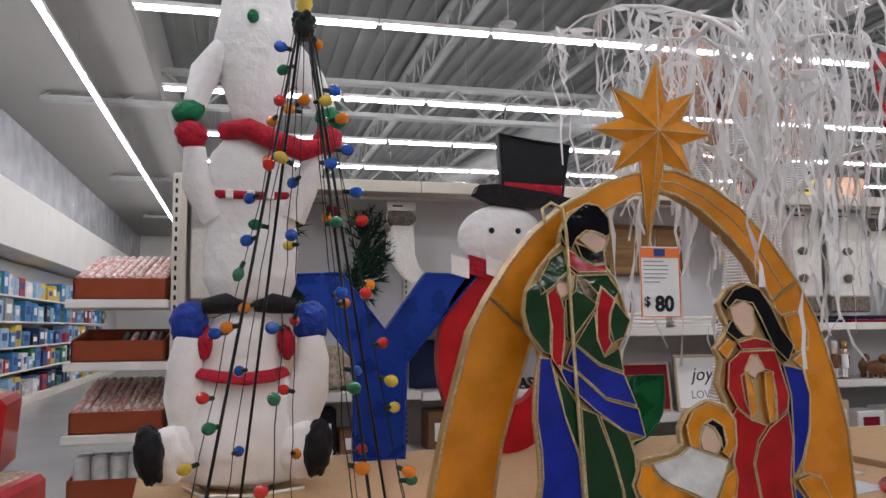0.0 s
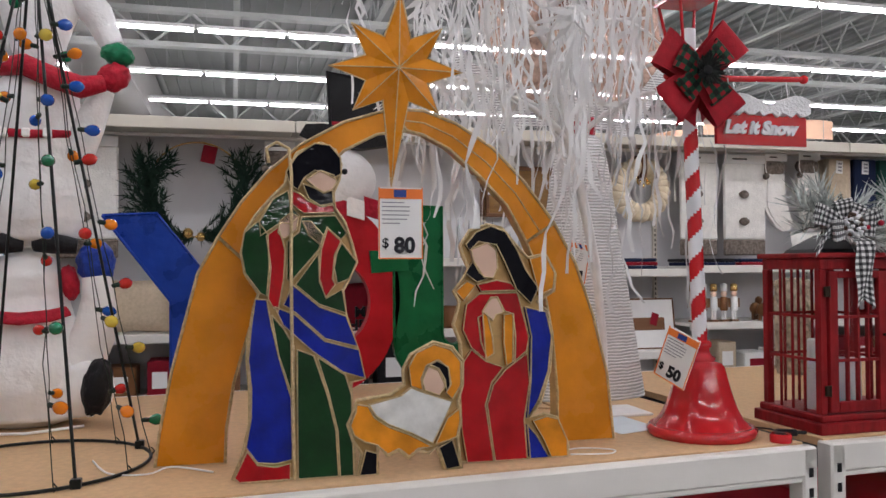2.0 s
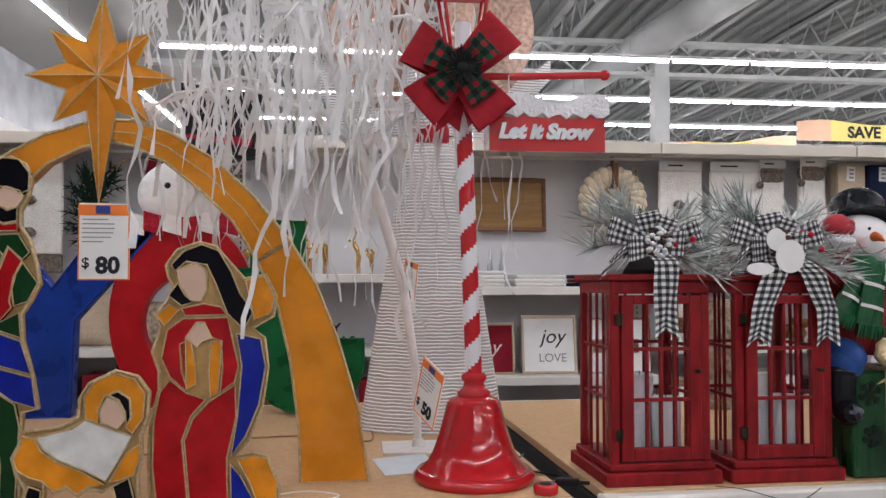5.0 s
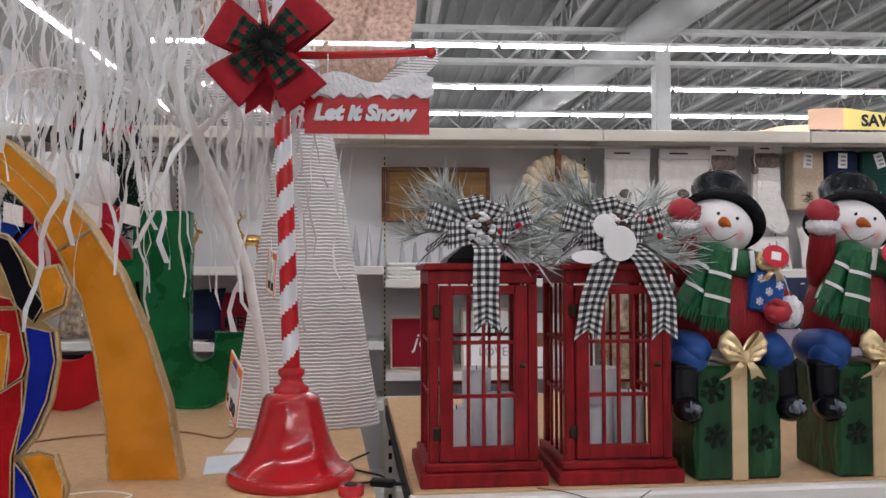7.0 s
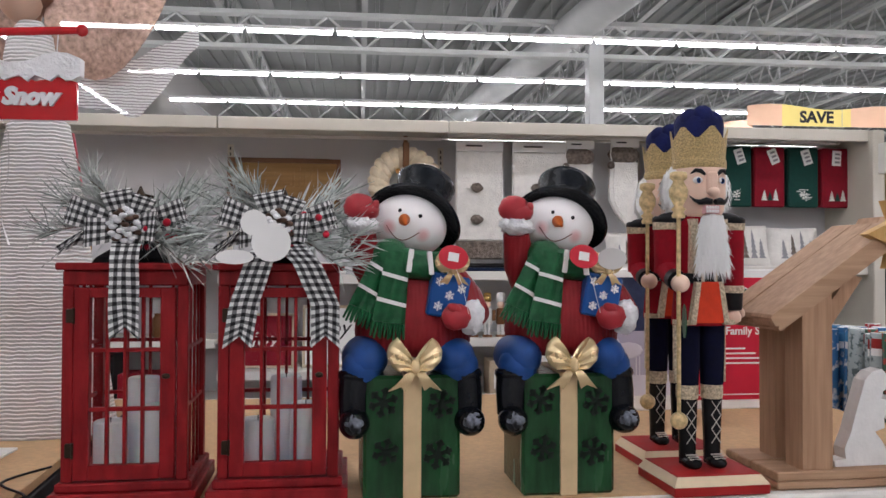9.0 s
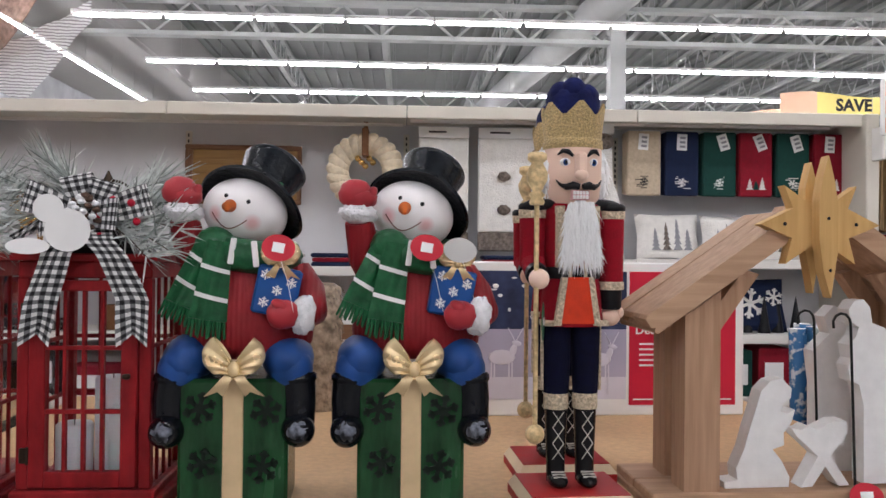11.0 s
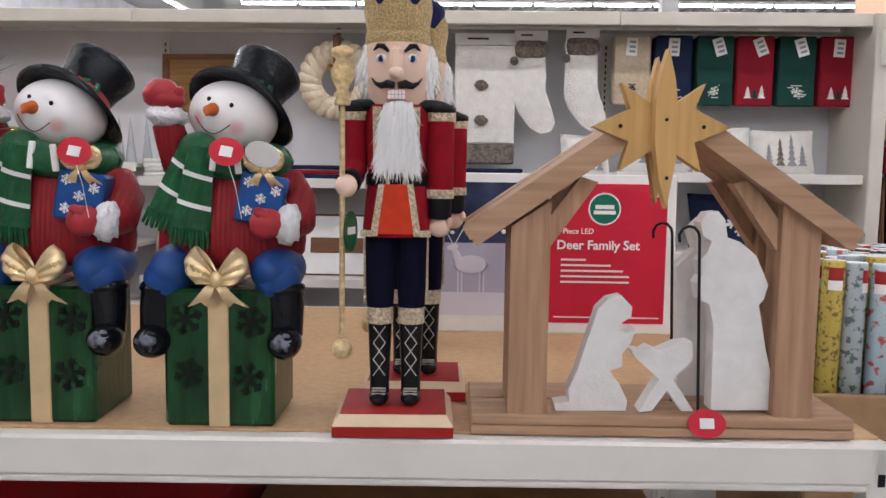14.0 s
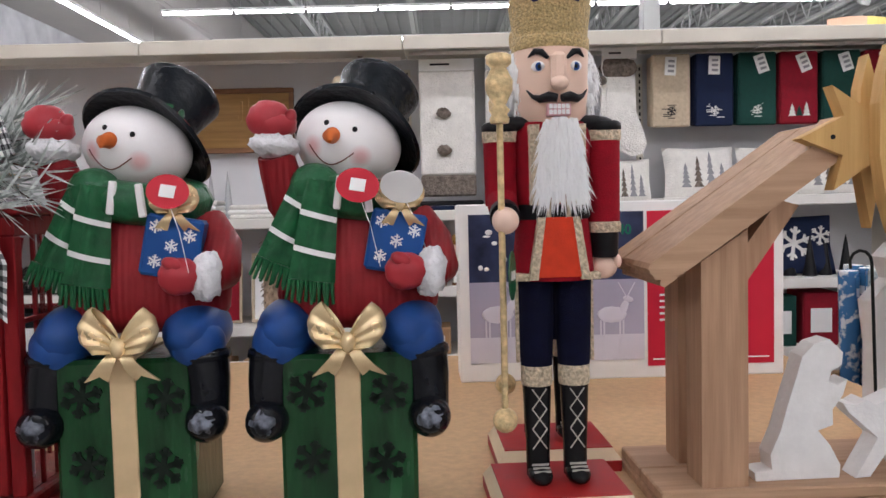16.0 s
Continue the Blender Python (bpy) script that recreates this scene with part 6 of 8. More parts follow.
F_CLEAR = mat("translucent_white_fabric", (0.84, 0.84, 0.84), 0.5, var=0.06, scale=9, bump=0.9, bscale=30, alpha=0.92)
stack = thing("stacked_snowmen", pose(0.0, 2.68, TZ), "white fabric acrobat snowmen stacked three high with red scarves", "snowman figure")
fl = 0.62


def blob(b, x, z, rx, rz, m, y=0.0, ry=None, rot=None, seed=0):
    b.ball((x, y, z), (rx, ry or rx * fl, rz), m, 34, 24, rot=rot, rough=0.16, seed=seed)


def fabric_bag(b, profile, cx, m, seed):
    """A sewn bag over a wire frame: a turned body with dents and puckers."""
    def f(u, v):
        k = v * (len(profile) - 1)
        i = min(int(k), len(profile) - 2)
        t = k - i
        t = t * t * (3 - 2 * t)
        r = profile[i][0] * (1 - t) + profile[i + 1][0] * t
        z = profile[i][1] * (1 - t) + profile[i + 1][1] * t
        a = u * 2 * math.pi
        d = Vector((math.cos(a), math.sin(a), z * 6 + seed))
        r *= 1 + 0.07 * noise.noise(d * 1.3) + 0.035 * noise.noise(d * 4.0)
        return (cx + r * math.cos(a), r * math.sin(a) * fl, z)
    b.grid(f, 44, 36, m)


b = Build()
fabric_bag(b, [(0.08, 0.0), (0.185, 0.03), (0.215, 0.11), (0.205, 0.19), (0.175, 0.27), (0.138, 0.345), (0.122, 0.40), (0.118, 0.47), (0.085, 0.53), (0.02, 0.555)], 0.012, F_WHITE, 1)
for s in (-1, 1):
    blob(b, s * 0.20, 0.12, 0.085, 0.085, F_WHITE, -0.08, seed=3)
lower = part("lower_snowman", b, stack)
for s in (-1, 1):
    part("arm", Build().tube([(0.02 + s * 0.14, 0, 0.19), (0.03 + s * 0.19, -0.02, 0.30), (0.036 + s * 0.195, -0.03, 0.40), (0.036 + s * 0.186, -0.03, 0.47)], [0.085, 0.066, 0.052, 0.042], F_WHITE, 18), lower)
    b = Build()
    blob(b, s * 0.245 - 0.005, 0.128, 0.045, 0.088, F_BLACK, -0.11, 0.06, (0, s * 8, 0), 4)
    part("boot", b, lower, "black tinsel boot")
    b = Build()
    blob(b, 0.036 + s * 0.186, 0.515, 0.058, 0.066, F_BLUE, -0.03, 0.05, seed=5)
    part("mitten", b, lower, "blue tinsel mitten")
    b = Build()
    blob(b, 0.02 + s * 0.125, 0.45, 0.028, 0.055, F_RED, -0.03, 0.04, (0, s * -8, 0))
    part("earmuff", b, lower, "red tinsel earmuff")
part("scarf", Build().tube([(-0.12, -0.06, 0.362), (-0.06, -0.10, 0.350), (0.02, -0.118, 0.343), (0.10, -0.10, 0.350), (0.145, -0.06, 0.362)], [0.020, 0.024, 0.025, 0.024, 0.020], F_RED, 12, flat=0.45), lower, "red tinsel scarf")
b = Build()
fabric_bag(b, [(0.06, 0.565), (0.125, 0.59), (0.145, 0.65), (0.145, 0.74), (0.136, 0.83), (0.134, 0.90), (0.142, 0.98), (0.128, 1.06), (0.08, 1.12), (0.02, 1.14)], 0.036, F_CLEAR, 7)
middle = part("middle_snowman", b, stack)
for s in (-1, 1):
    part("arm", Build().tube([(0.04 + s * 0.11, 0, 0.86), (0.03 + s * 0.17, -0.02, 0.96), (0.05 + s * 0.195, -0.03, 1.07)], [0.06, 0.048, 0.034], F_CLEAR, 14), middle)
    part("boot", Build().tube([(0.03 + s * 0.015, -0.05, 0.568), (0.03 + s * 0.07, -0.06, 0.575), (0.03 + s * 0.14, -0.05, 0.565)], [0.020, 0.034, 0.024], F_BLACK, 10), middle, "black tinsel boot")
    b = Build()
    blob(b, 0.06 + s * 0.215, 1.11, 0.05, 0.045, F_RED, -0.04, 0.035, (0, -s * 20, 0), 9)
    part("mitten", b, middle, "red tinsel mitten")
part("belt", Build().tube([(-0.075, -0.045, 0.920), (-0.02, -0.075, 0.915), (0.04, -0.085, 0.912), (0.10, -0.075, 0.915), (0.145, -0.045, 0.920)], 0.014, F_RED, 8), middle, "red tinsel belt")
for x in (-0.035, 0.03, 0.09):
    part("belt_stripe", Build().box(x - 0.012, x + 0.012, -0.104, -0.07, 0.900, 0.928, F_WHITE, 0.004), middle, "white stripe on the belt")
part("scarf", Build().tube([(-0.06, -0.04, 1.125), (0.02, -0.09, 1.125), (0.11, -0.10, 1.085), (0.19, -0.10, 1.06), (0.25, -0.08, 1.08)], [0.028, 0.034, 0.034, 0.036, 0.026], F_RED, 12), middle, "red tinsel scarf with a loose end")
b = Build()
fabric_bag(b, [(0.03, 1.13), (0.075, 1.18), (0.102, 1.26), (0.128, 1.35), (0.136, 1.44), (0.122, 1.53), (0.100, 1.60), (0.112, 1.68), (0.06, 1.75), (0.01, 1.77)], 0.045, F_CLEAR, 13)
upper = part("upper_snowman", b, stack)
for s in (-1, 1):
    part("arm", Build().tube([(0.06 + s * 0.21, -0.02, 1.21), (0.05 + s * 0.17, 0, 1.32), (0.05 + s * 0.10, 0, 1.40)], [0.036, 0.05, 0.055], F_CLEAR, 14), upper)
    b = Build()
    blob(b, 0.06 + s * 0.225, 1.185, 0.052, 0.036, F_GREEN, -0.03, 0.04, (0, s * 16, 0), 10)
    part("mitten", b, upper, "green tinsel mitten")
b = Build()
blob(b, 0.03, 1.495, 0.018, 0.022, F_GREEN, -0.085, 0.012)
part("button", b, upper, "green tinsel button")
part("cord", Build().tube([(-0.16, 0.0, 0.008), (-0.1, -0.14, 0.006), (0.05, -0.17, 0.006), (0.2, -0.10, 0.008)], 0.005, F_WHITE, 6), stack, "white power cord")

# ---- letters that spell a word, seen from behind ----
L_BLUE = mat("blue_metallic_fabric", (0.010, 0.045, 0.33), 0.28, metal=0.25, var=0.25, scale=8, bump=0.2, bscale=30)
L_GREEN = mat("green_metallic_fabric", (0.008, 0.13, 0.045), 0.28, metal=0.25, var=0.25, scale=8, bump=0.2, bscale=30)
L_RED = mat("red_metallic_fabric", (0.45, 0.012, 0.02), 0.32, metal=0.15, var=0.25, scale=8, bump=0.2, bscale=30)


def letter(name, at, label, outline, material):
    t = thing(name, at, label, "letter", "giant letters on the table")
    part("body", Build().prism(outline, 0, 0.07, material), t)
    b = Build()
    b.tube([(x, -0.002, z) for x, z in outline + outline[:1]], 0.006, material, 6)
    part("rim", b, t, "raised rim of the same colour")
    return t


letter("letter_y", pose(0.535, 3.06, TZ), "giant blue metallic fabric letter standing on the table", [(-0.355, 0.69), (-0.165, 0.70), (0.005, 0.48), (0.165, 0.70), (0.375, 0.70), (0.085, 0.36), (0.075, 0.0), (-0.115, 0.0), (-0.115, 0.37)], L_BLUE)
hook_in = [(0.20 + 0.05 - 0.05 * math.cos(a), 0.225 - 0.05 * math.sin(a)) for a in [k * math.pi / 8 for k in range(9)]]
hook_out = [(0.215 + 0.215 * math.cos(a), 0.20 - 0.20 * math.sin(a)) for a in [k * math.pi / 10 for k in range(11)]]
letter("letter_j", pose(1.27, 3.06, TZ), "giant green metallic fabric letter standing on the table", [(0.0, 0.74), (0.20, 0.74)] + hook_in + [(0.30, 0.285), (0.43, 0.285)] + hook_out, L_GREEN)
o = thing("letter_o", pose(1.02, 3.06, TZ), "giant red ring letter with a snowman head on top", "letter", "giant letters on the table")
b = Build()
n = 40
vs, fs = [], []
for k in range(n):
    a = 2 * math.pi * k / n
    for rx, rz, y in ((0.155, 0.17, 0.0), (0.275, 0.375, 0.0), (0.275, 0.375, 0.07), (0.155, 0.17, 0.07)):
        vs.append((rx * math.cos(a), y, (0.352 if rx < 0.2 else 0.375) + rz * math.sin(a)))
for k in range(n):
    q = (k + 1) % n
    for i in range(4):
        fs.append((k * 4 + i, k * 4 + (i + 1) % 4, q * 4 + (i + 1) % 4, q * 4 + i))
b.add(vs, fs, L_RED)
part("ring", b, o, "red ring body of the letter")
part("holly_patch", Build().prism([(0.15, 0.56), (0.30, 0.56), (0.31, 0.48), (0.16, 0.47)], -0.012, 0.0, L_GREEN), o, "green fabric patch")
b = Build().ball((0.0, 0.03, 0.84), (0.185, 0.06, 0.14), F_CLEAR, 24, 14)
for x in (-0.06, 0.05):
    b.ball((x, -0.028, 0.87), (0.012, 0.006, 0.012), F_BLACK, 8, 6)
part("snowman_head", b, o, "white fabric snowman head")
b = Build()
b.prism([(-0.12, 1.02), (-0.02, 0.975), (0.13, 0.965), (0.28, 0.99), (0.29, 1.01), (0.20, 1.03), (-0.03, 1.06), (-0.10, 1.055)], -0.01, 0.06, F_BLACK)
b.prism([(0.0, 1.02), (0.25, 1.02), (0.285, 1.23), (0.15, 1.24), (-0.015, 1.265)], -0.004, 0.05, M_BLACK)
b.tube([(0.0, -0.006, 1.02), (-0.015, -0.006, 1.265), (0.15, -0.006, 1.24), (0.285, -0.006, 1.23), (0.25, -0.006, 1.02)], 0.007, F_BLACK, 6)
part("top_hat", b, o, "black top hat, tilted")
part("hat_band", Build().prism([(0.0, 1.02), (0.25, 1.02), (0.252, 1.06), (-0.003, 1.07)], -0.009, -0.003, F_RED), o)
for k in range(7):
    x = -0.22 + k * 0.07
    b = Build().prism([(x, 0.70), (x + 0.07, 0.68), (x + 0.07, 0.755), (x, 0.775)], -0.016, -0.002, F_RED if k % 2 else F_WHITE)
    part("scarf_stripe", b, o, "red fabric stripe" if k % 2 else "white fabric stripe")

# ---- white weeping tinsel tree ----
T_BARK = mat("white_wrapped_branch", (0.78, 0.77, 0.76), 0.5, var=0.06, scale=30, bump=0.3, bscale=90)
T_TINSEL = mat("white_tinsel_strip", (0.80, 0.80, 0.80), 0.35, var=0.05, scale=20, alpha=0.85)
wt = thing("weeping_tinsel_tree", pose(1.86, 2.38, TZ), "white weeping branch tree with hanging tinsel strands on a plate", "tinsel tree")
part("base_plate", Build().box(-0.11, 0.13, -0.09, 0.09, 0.0, 0.008, T_BARK, 0.002).lathe([(0.02, 0.008), (0.016, 0.03)], T_BARK, 12), wt, "white metal base plate")
trunk = [(0, 0, 0.008), (-0.01, -0.01, 0.25), (-0.05, -0.04, 0.50), (-0.12, -0.09, 0.73), (-0.20, -0.15, 0.94), (-0.27, -0.20, 1.16), (-0.31, -0.22, 1.40)]
part("trunk", Build().tube(trunk, [0.012, 0.013, 0.016, 0.017, 0.016, 0.013, 0.008], T_BARK, 10), wt)
rnd = random.Random(77)
anchors = []
for k in range(16):
    a = k * 2.399
    z0 = rnd.choice((0.90, 1.02, 1.15, 1.28, 1.36))
    i = max(j for j in range(6) if trunk[j][2] <= z0)
    f = (z0 - trunk[i][2]) / (trunk[i + 1][2] - trunk[i][2])
    p = Vector(trunk[i]).lerp(Vector(trunk[i + 1]), f)
    d = Vector((math.cos(a), math.sin(a) * 0.75, 0))
    L = rnd.uniform(0.42, 0.70) * (1.15 if math.cos(a) < 0.2 else 0.8)
    up = rnd.uniform(0.10, 0.34)
    pts = [p + d * L * t + Vector((0, 0, up * math.sin(t * 2.3) + (-0.10 * t * t))) + Vector((rnd.gauss(0, 0.012), rnd.gauss(0, 0.012), 0)) for t in (0, 0.2, 0.4, 0.6, 0.8, 1.0)]
    part("branch", Build().tube(pts, [0.011, 0.009, 0.007, 0.005, 0.004, 0.002], T_BARK, 7), wt)
    for j in range(2, 6):
        anchors += [pts[j].lerp(pts[j - 1], rnd.random()) for _ in range(3)]
b = Build()


def strand(p, length, w):
    """A crinkled narrow strip that hangs from p."""
    n = max(6, int(length / 0.05))
    x, y = 0.0, 0.0
    pts = []
    tw = rnd.uniform(0, 6.28)
    for i in range(n + 1):
        pts.append(p + Vector((x, y, -length * i / n)))
        x += rnd.gauss(0, 0.013)
        y += rnd.gauss(0, 0.013)
    vs, fs = [], []
    for i, q in enumerate(pts):
        tw += rnd.gauss(0, 0.6)
        s = Vector((math.cos(tw), math.sin(tw) * 0.6, 0)) * w * rnd.uniform(0.55, 1.2)
        vs += [q - s, q + s]
    for i in range(n):
        fs.append((2 * i, 2 * i + 1, 2 * i + 3, 2 * i + 2))
    b.add(vs, fs, T_TINSEL, True)


for q in anchors:
    bottom = rnd.uniform(0.32, 0.95)
    if q.z - bottom > 0.12:
        strand(q, min(q.z - bottom, rnd.uniform(0.25, 1.05)), rnd.uniform(0.003, 0.0085))
    if rnd.random() < 0.6:
        strand(q + Vector((rnd.gauss(0, 0.02), rnd.gauss(0, 0.02), 0)), rnd.uniform(0.12, 0.35), 0.006)
    for _ in range(2):
        d = Vector((rnd.gauss(0, 1), rnd.gauss(0, 1), rnd.gauss(-0.5, 0.6))).normalized() * rnd.uniform(0.05, 0.12)
        w = d.cross(Vector((0, 1, 0.2))).normalized() * 0.009
        b.add([q, q + d * 0.4 + w, q + d, q + d * 0.4 - w], [(0, 1, 2, 3)], T_TINSEL)
tagged(part("tinsel", b, wt, "crinkled white hanging strips"), kind="stuff")

# ---- white mesh angel ----
A_MESH = mat("white_string_mesh", (0.84, 0.83, 0.83), 0.7, var=0.05, scale=20)
wave_bump(A_MESH, 26, "Z", 0.7, 0.008, 2.6)


def string_gaps(m, scale, distortion, low):
    """Lets the gaps between the strings of a net show what is behind."""
    t = m.node_tree
    co = t.nodes.new("ShaderNodeTexCoord")
    w = t.nodes.new("ShaderNodeTexWave")
    w.bands_direction = "Z"
    w.inputs["Scale"].default_value = scale
    w.inputs["Distortion"].default_value = distortion
    r = t.nodes.new("ShaderNodeValToRGB")
    r.color_ramp.elements[0].position, r.color_ramp.elements[1].position = 0.12, 0.5
    r.color_ramp.elements[0].color, r.color_ramp.elements[1].color = (low, low, low, 1), (1, 1, 1, 1)
    t.links.new(co.outputs["Object"], w.inputs["Vector"])
    t.links.new(w.outputs["Fac"], r.inputs[0])
    t.links.new(r.outputs[0], t.nodes["Principled BSDF"].inputs["Alpha"])


string_gaps(A_MESH, 26, 2.6, 0.62)
A_WING = mat("white_sheer_wing", (0.78, 0.78, 0.79), 0.4, var=0.05, scale=30, bump=0.4, bscale=90, alpha=0.6)
string_gaps(A_WING, 30, 3.0, 0.35)
A_COPPER = mat("copper_glitter_mesh", (0.62, 0.42, 0.33), 0.3, metal=0.6, var=0.4, scale=60, bump=0.9, bscale=70, alpha=0.62)
A_HAIR = mat("brown_hair_fabric", (0.16, 0.075, 0.05), 0.7, var=0.2, scale=30, bump=0.5, bscale=90)
b = Build()
b.lathe([(0.262, 0.0), (0.246, 0.10), (0.222, 0.25), (0.195, 0.42), (0.166, 0.60), (0.137, 0.78), (0.114, 0.92), (0.098, 1.0), (0.055, 1.04)], A_MESH, 36, sy=0.55)
b.lathe([(0.058, 1.03), (0.062, 1.04), (0.062, 1.09), (0.056, 1.10)], F_RED, 20, sy=0.8)
b.prism([(0.06, 0.98), (0.10, 0.98), (0.13, 0.80), (0.10, 0.79)], 0.02, 0.04, F_RED)
b.lathe([(0.060, 1.08), (0.075, 1.14), (0.082, 1.22), (0.070, 1.29), (0.035, 1.34)], A_MESH, 28, (-0.03, 0.0, 0), sy=0.75)
b.ball((-0.06, 0.0, 1.43), (0.075, 0.07, 0.095), P_SKIN, 20, 14)
b.ball((-0.06, 0.025, 1.46), (0.092, 0.085, 0.11), A_HAIR, 20, 14, rough=0.15, seed=2)
for s in (-1, 1):
    def wing(u, v, s=s):
        low = 1.07 + 0.012 * math.sin(u * 9) + 0.62 * max(0.0, u - 0.55) ** 1.15
        high = 1.17 + 0.13 * u + 0.09 * u * u
        return (s * (0.05 + 0.43 * u), 0.10 + 0.05 * u, low + (max(high, low + 0.01) - low) * v + 0.006 * math.sin(u * 23 + v * 5))
    b.grid(wing, 18, 8, A_WING, True, thick=0.006)
    def cop(u, v, s=s):
        a = u * 2 * math.pi
        r = v
        return (s * (0.20 + 0.19 * r * math.cos(a) + 0.05 * r * math.sin(a)), 0.05 + 0.035 * math.sin(a * 3) * r, 1.44 + 0.27 * r * math.sin(a))
    b.grid(cop, 24, 6, A_COPPER, True, thick=0.004)
solo("angel_figure", b, pose(1.935, 2.73, TZ) @ Matrix.Scale(0.965, 4), "tall white mesh angel with red collar and copper wings", "angel figure")
price_card(pose(1.84, 2.57, 1.30, 0, 12, -66), "", 0.09, 0.14, "price card pinned to the white mesh angel")

# ---- clutter on the tables ----
b = Build().grid(lambda u, v: (0.16 * (u - 0.5) + 0.02 * v, 0.20 * (v - 0.5), 0.002 + 0.004 * u * v), 6, 6, mat("pale_blue_paper", (0.62, 0.70, 0.74), 0.7, var=0.05), thick=0.001)
solo("paper_sheet", b, pose(1.80, 2.16, TZ, 0, 0, 15), "pale blue instruction sheet lying on the table", "paper")
for pts, r, m, lab in (
        ([(0.30, 2.1, 0.004), (0.36, 1.95, 0.004), (0.45, 1.92, 0.004), (0.50, 1.98, 0.004), (0.60, 1.90, 0.004)], 0.0025, M_WHITEP, "white power cord looped on the table"),
        ([(1.45, 1.86, 0.003), (1.55, 1.9, 0.003), (1.63, 1.86, 0.003), (1.60, 1.82, 0.003), (1.5, 1.84, 0.003)], 0.002, M_WHITEP, "white power cord looped on the table"),
        ([(1.05, 2.35, 0.004), (1.25, 2.55, 0.004), (1.55, 2.6, 0.004), (1.72, 2.5, 0.004), (1.7, 2.9, 0.004)], 0.003, M_CARD, "brown power cord trailing on the table"),
        ([(2.13, 1.86, 0.02), (2.17, 1.92, 0.006), (2.20, 1.98, 0.004), (2.10, 2.1, 0.004), (2.16, 2.25, 0.004)], 0.003, M_BLACK, "black power cord beside the bell"),
        ([(2.56, 1.845, 0.003), (2.62, 1.81, 0.002), (2.70, 1.80, -0.02), (2.76, 1.805, -0.03), (2.82, 1.81, 0.001)], 0.0012, M_BLACK, "thin dark wire hanging over the table edge")):
    q = [Vector(p) for p in pts]
    fine = []
    for i in range(len(q) - 1):
        a, c, d, e = q[max(0, i - 1)], q[i], q[i + 1], q[min(len(q) - 1, i + 2)]
        for k in range(6):
            t = k / 6
            fine.append(0.5 * ((2 * c) + (d - a) * t + (2 * a - 5 * c + 4 * d - e) * t * t + (3 * c - a - 3 * d + e) * t ** 3))
    b = Build().tube(fine + [q[-1]], r, m, 6)
    solo("power_cord", b, pose(0, 0, TZ), lab, "cord", "cords on the tables")
b = Build().box(-0.03, 0.03, -0.012, 0.012, 0, 0.018, M_BLACK, 0.004)
b.rod((0.03, 0, 0.009), (0.055, 0, 0.009), 0.005, M_BLACK, n=8)
solo("cord_plug", b, pose(2.20, 1.90, TZ, 0, 0, -20), "black plastic plug of a light cord", "plug")

# ---- goods on the long shelving ----
K_KNIT = mat("cream_knit", (0.82, 0.80, 0.76), 0.85, var=0.06, scale=30, bump=0.6, bscale=120)
K_FUR = mat("grey_brown_fur", (0.20, 0.165, 0.14), 0.9, var=0.45, scale=60, bump=0.9, bscale=120)
K_FURL = mat("light_fur_throw", (0.36, 0.29, 0.22), 0.9, var=0.55, scale=35, bump=0.9, bscale=90)
K_LINEN = mat("natural_linen", (0.55, 0.45, 0.33), 0.85, var=0.1, scale=60, bump=0.3, bscale=250)
K_NAVY = mat("navy_cotton", (0.012, 0.02, 0.055), 0.85, var=0.1, scale=60, bump=0.3, bscale=250)
K_GREEN = mat("forest_cotton", (0.012, 0.055, 0.045), 0.85, var=0.1, scale=60, bump=0.3, bscale=250)
K_RED = mat("crimson_cotton", (0.24, 0.010, 0.022), 0.85, var=0.1, scale=60, bump=0.3, bscale=250)
K_GOLD = mat("polished_gold", (0.70, 0.45, 0.16), 0.2, metal=0.9, var=0.1)
K_BRASSW = wood_mat("bronze_wood_plaque", (0.36, 0.20, 0.065), (0.22, 0.115, 0.035), "X", 5, 0.4)
K_ROPE = mat("cream_rope", (0.70, 0.60, 0.44), 0.85, var=0.12, scale=30, bump=0.7, bscale=60)
K_LEATH = mat("brown_leather", (0.17, 0.075, 0.03), 0.5, var=0.15)
K_WOODB = wood_mat("dark_brown_wood", (0.22, 0.11, 0.055), (0.14, 0.065, 0.03), "X", 5, 0.5)
K_PINE = mat("dark_pine_needles", (0.014, 0.034, 0.022), 0.8, var=0.4, scale=40)
K_GLASSY = mat("frosted_glass_tree", (0.72, 0.75, 0.77), 0.15, var=0.05, trans=0.5)
K_CLEARBAG = mat("clear_plastic", (0.9, 0.9, 0.9), 0.1, var=0, alpha=0.25)
HY = 4.62


def header_card(b, w, z, y=-0.006, hgt=0.05):
    b.box(-w / 2, w / 2, y, y + 0.004, z, z + hgt, M_WHITEP, 0.001)
    b.box(-w * 0.30, w * 0.05, y - 0.0012, y, z + hgt * 0.45, z + hgt * 0.62, M_INK, 0)


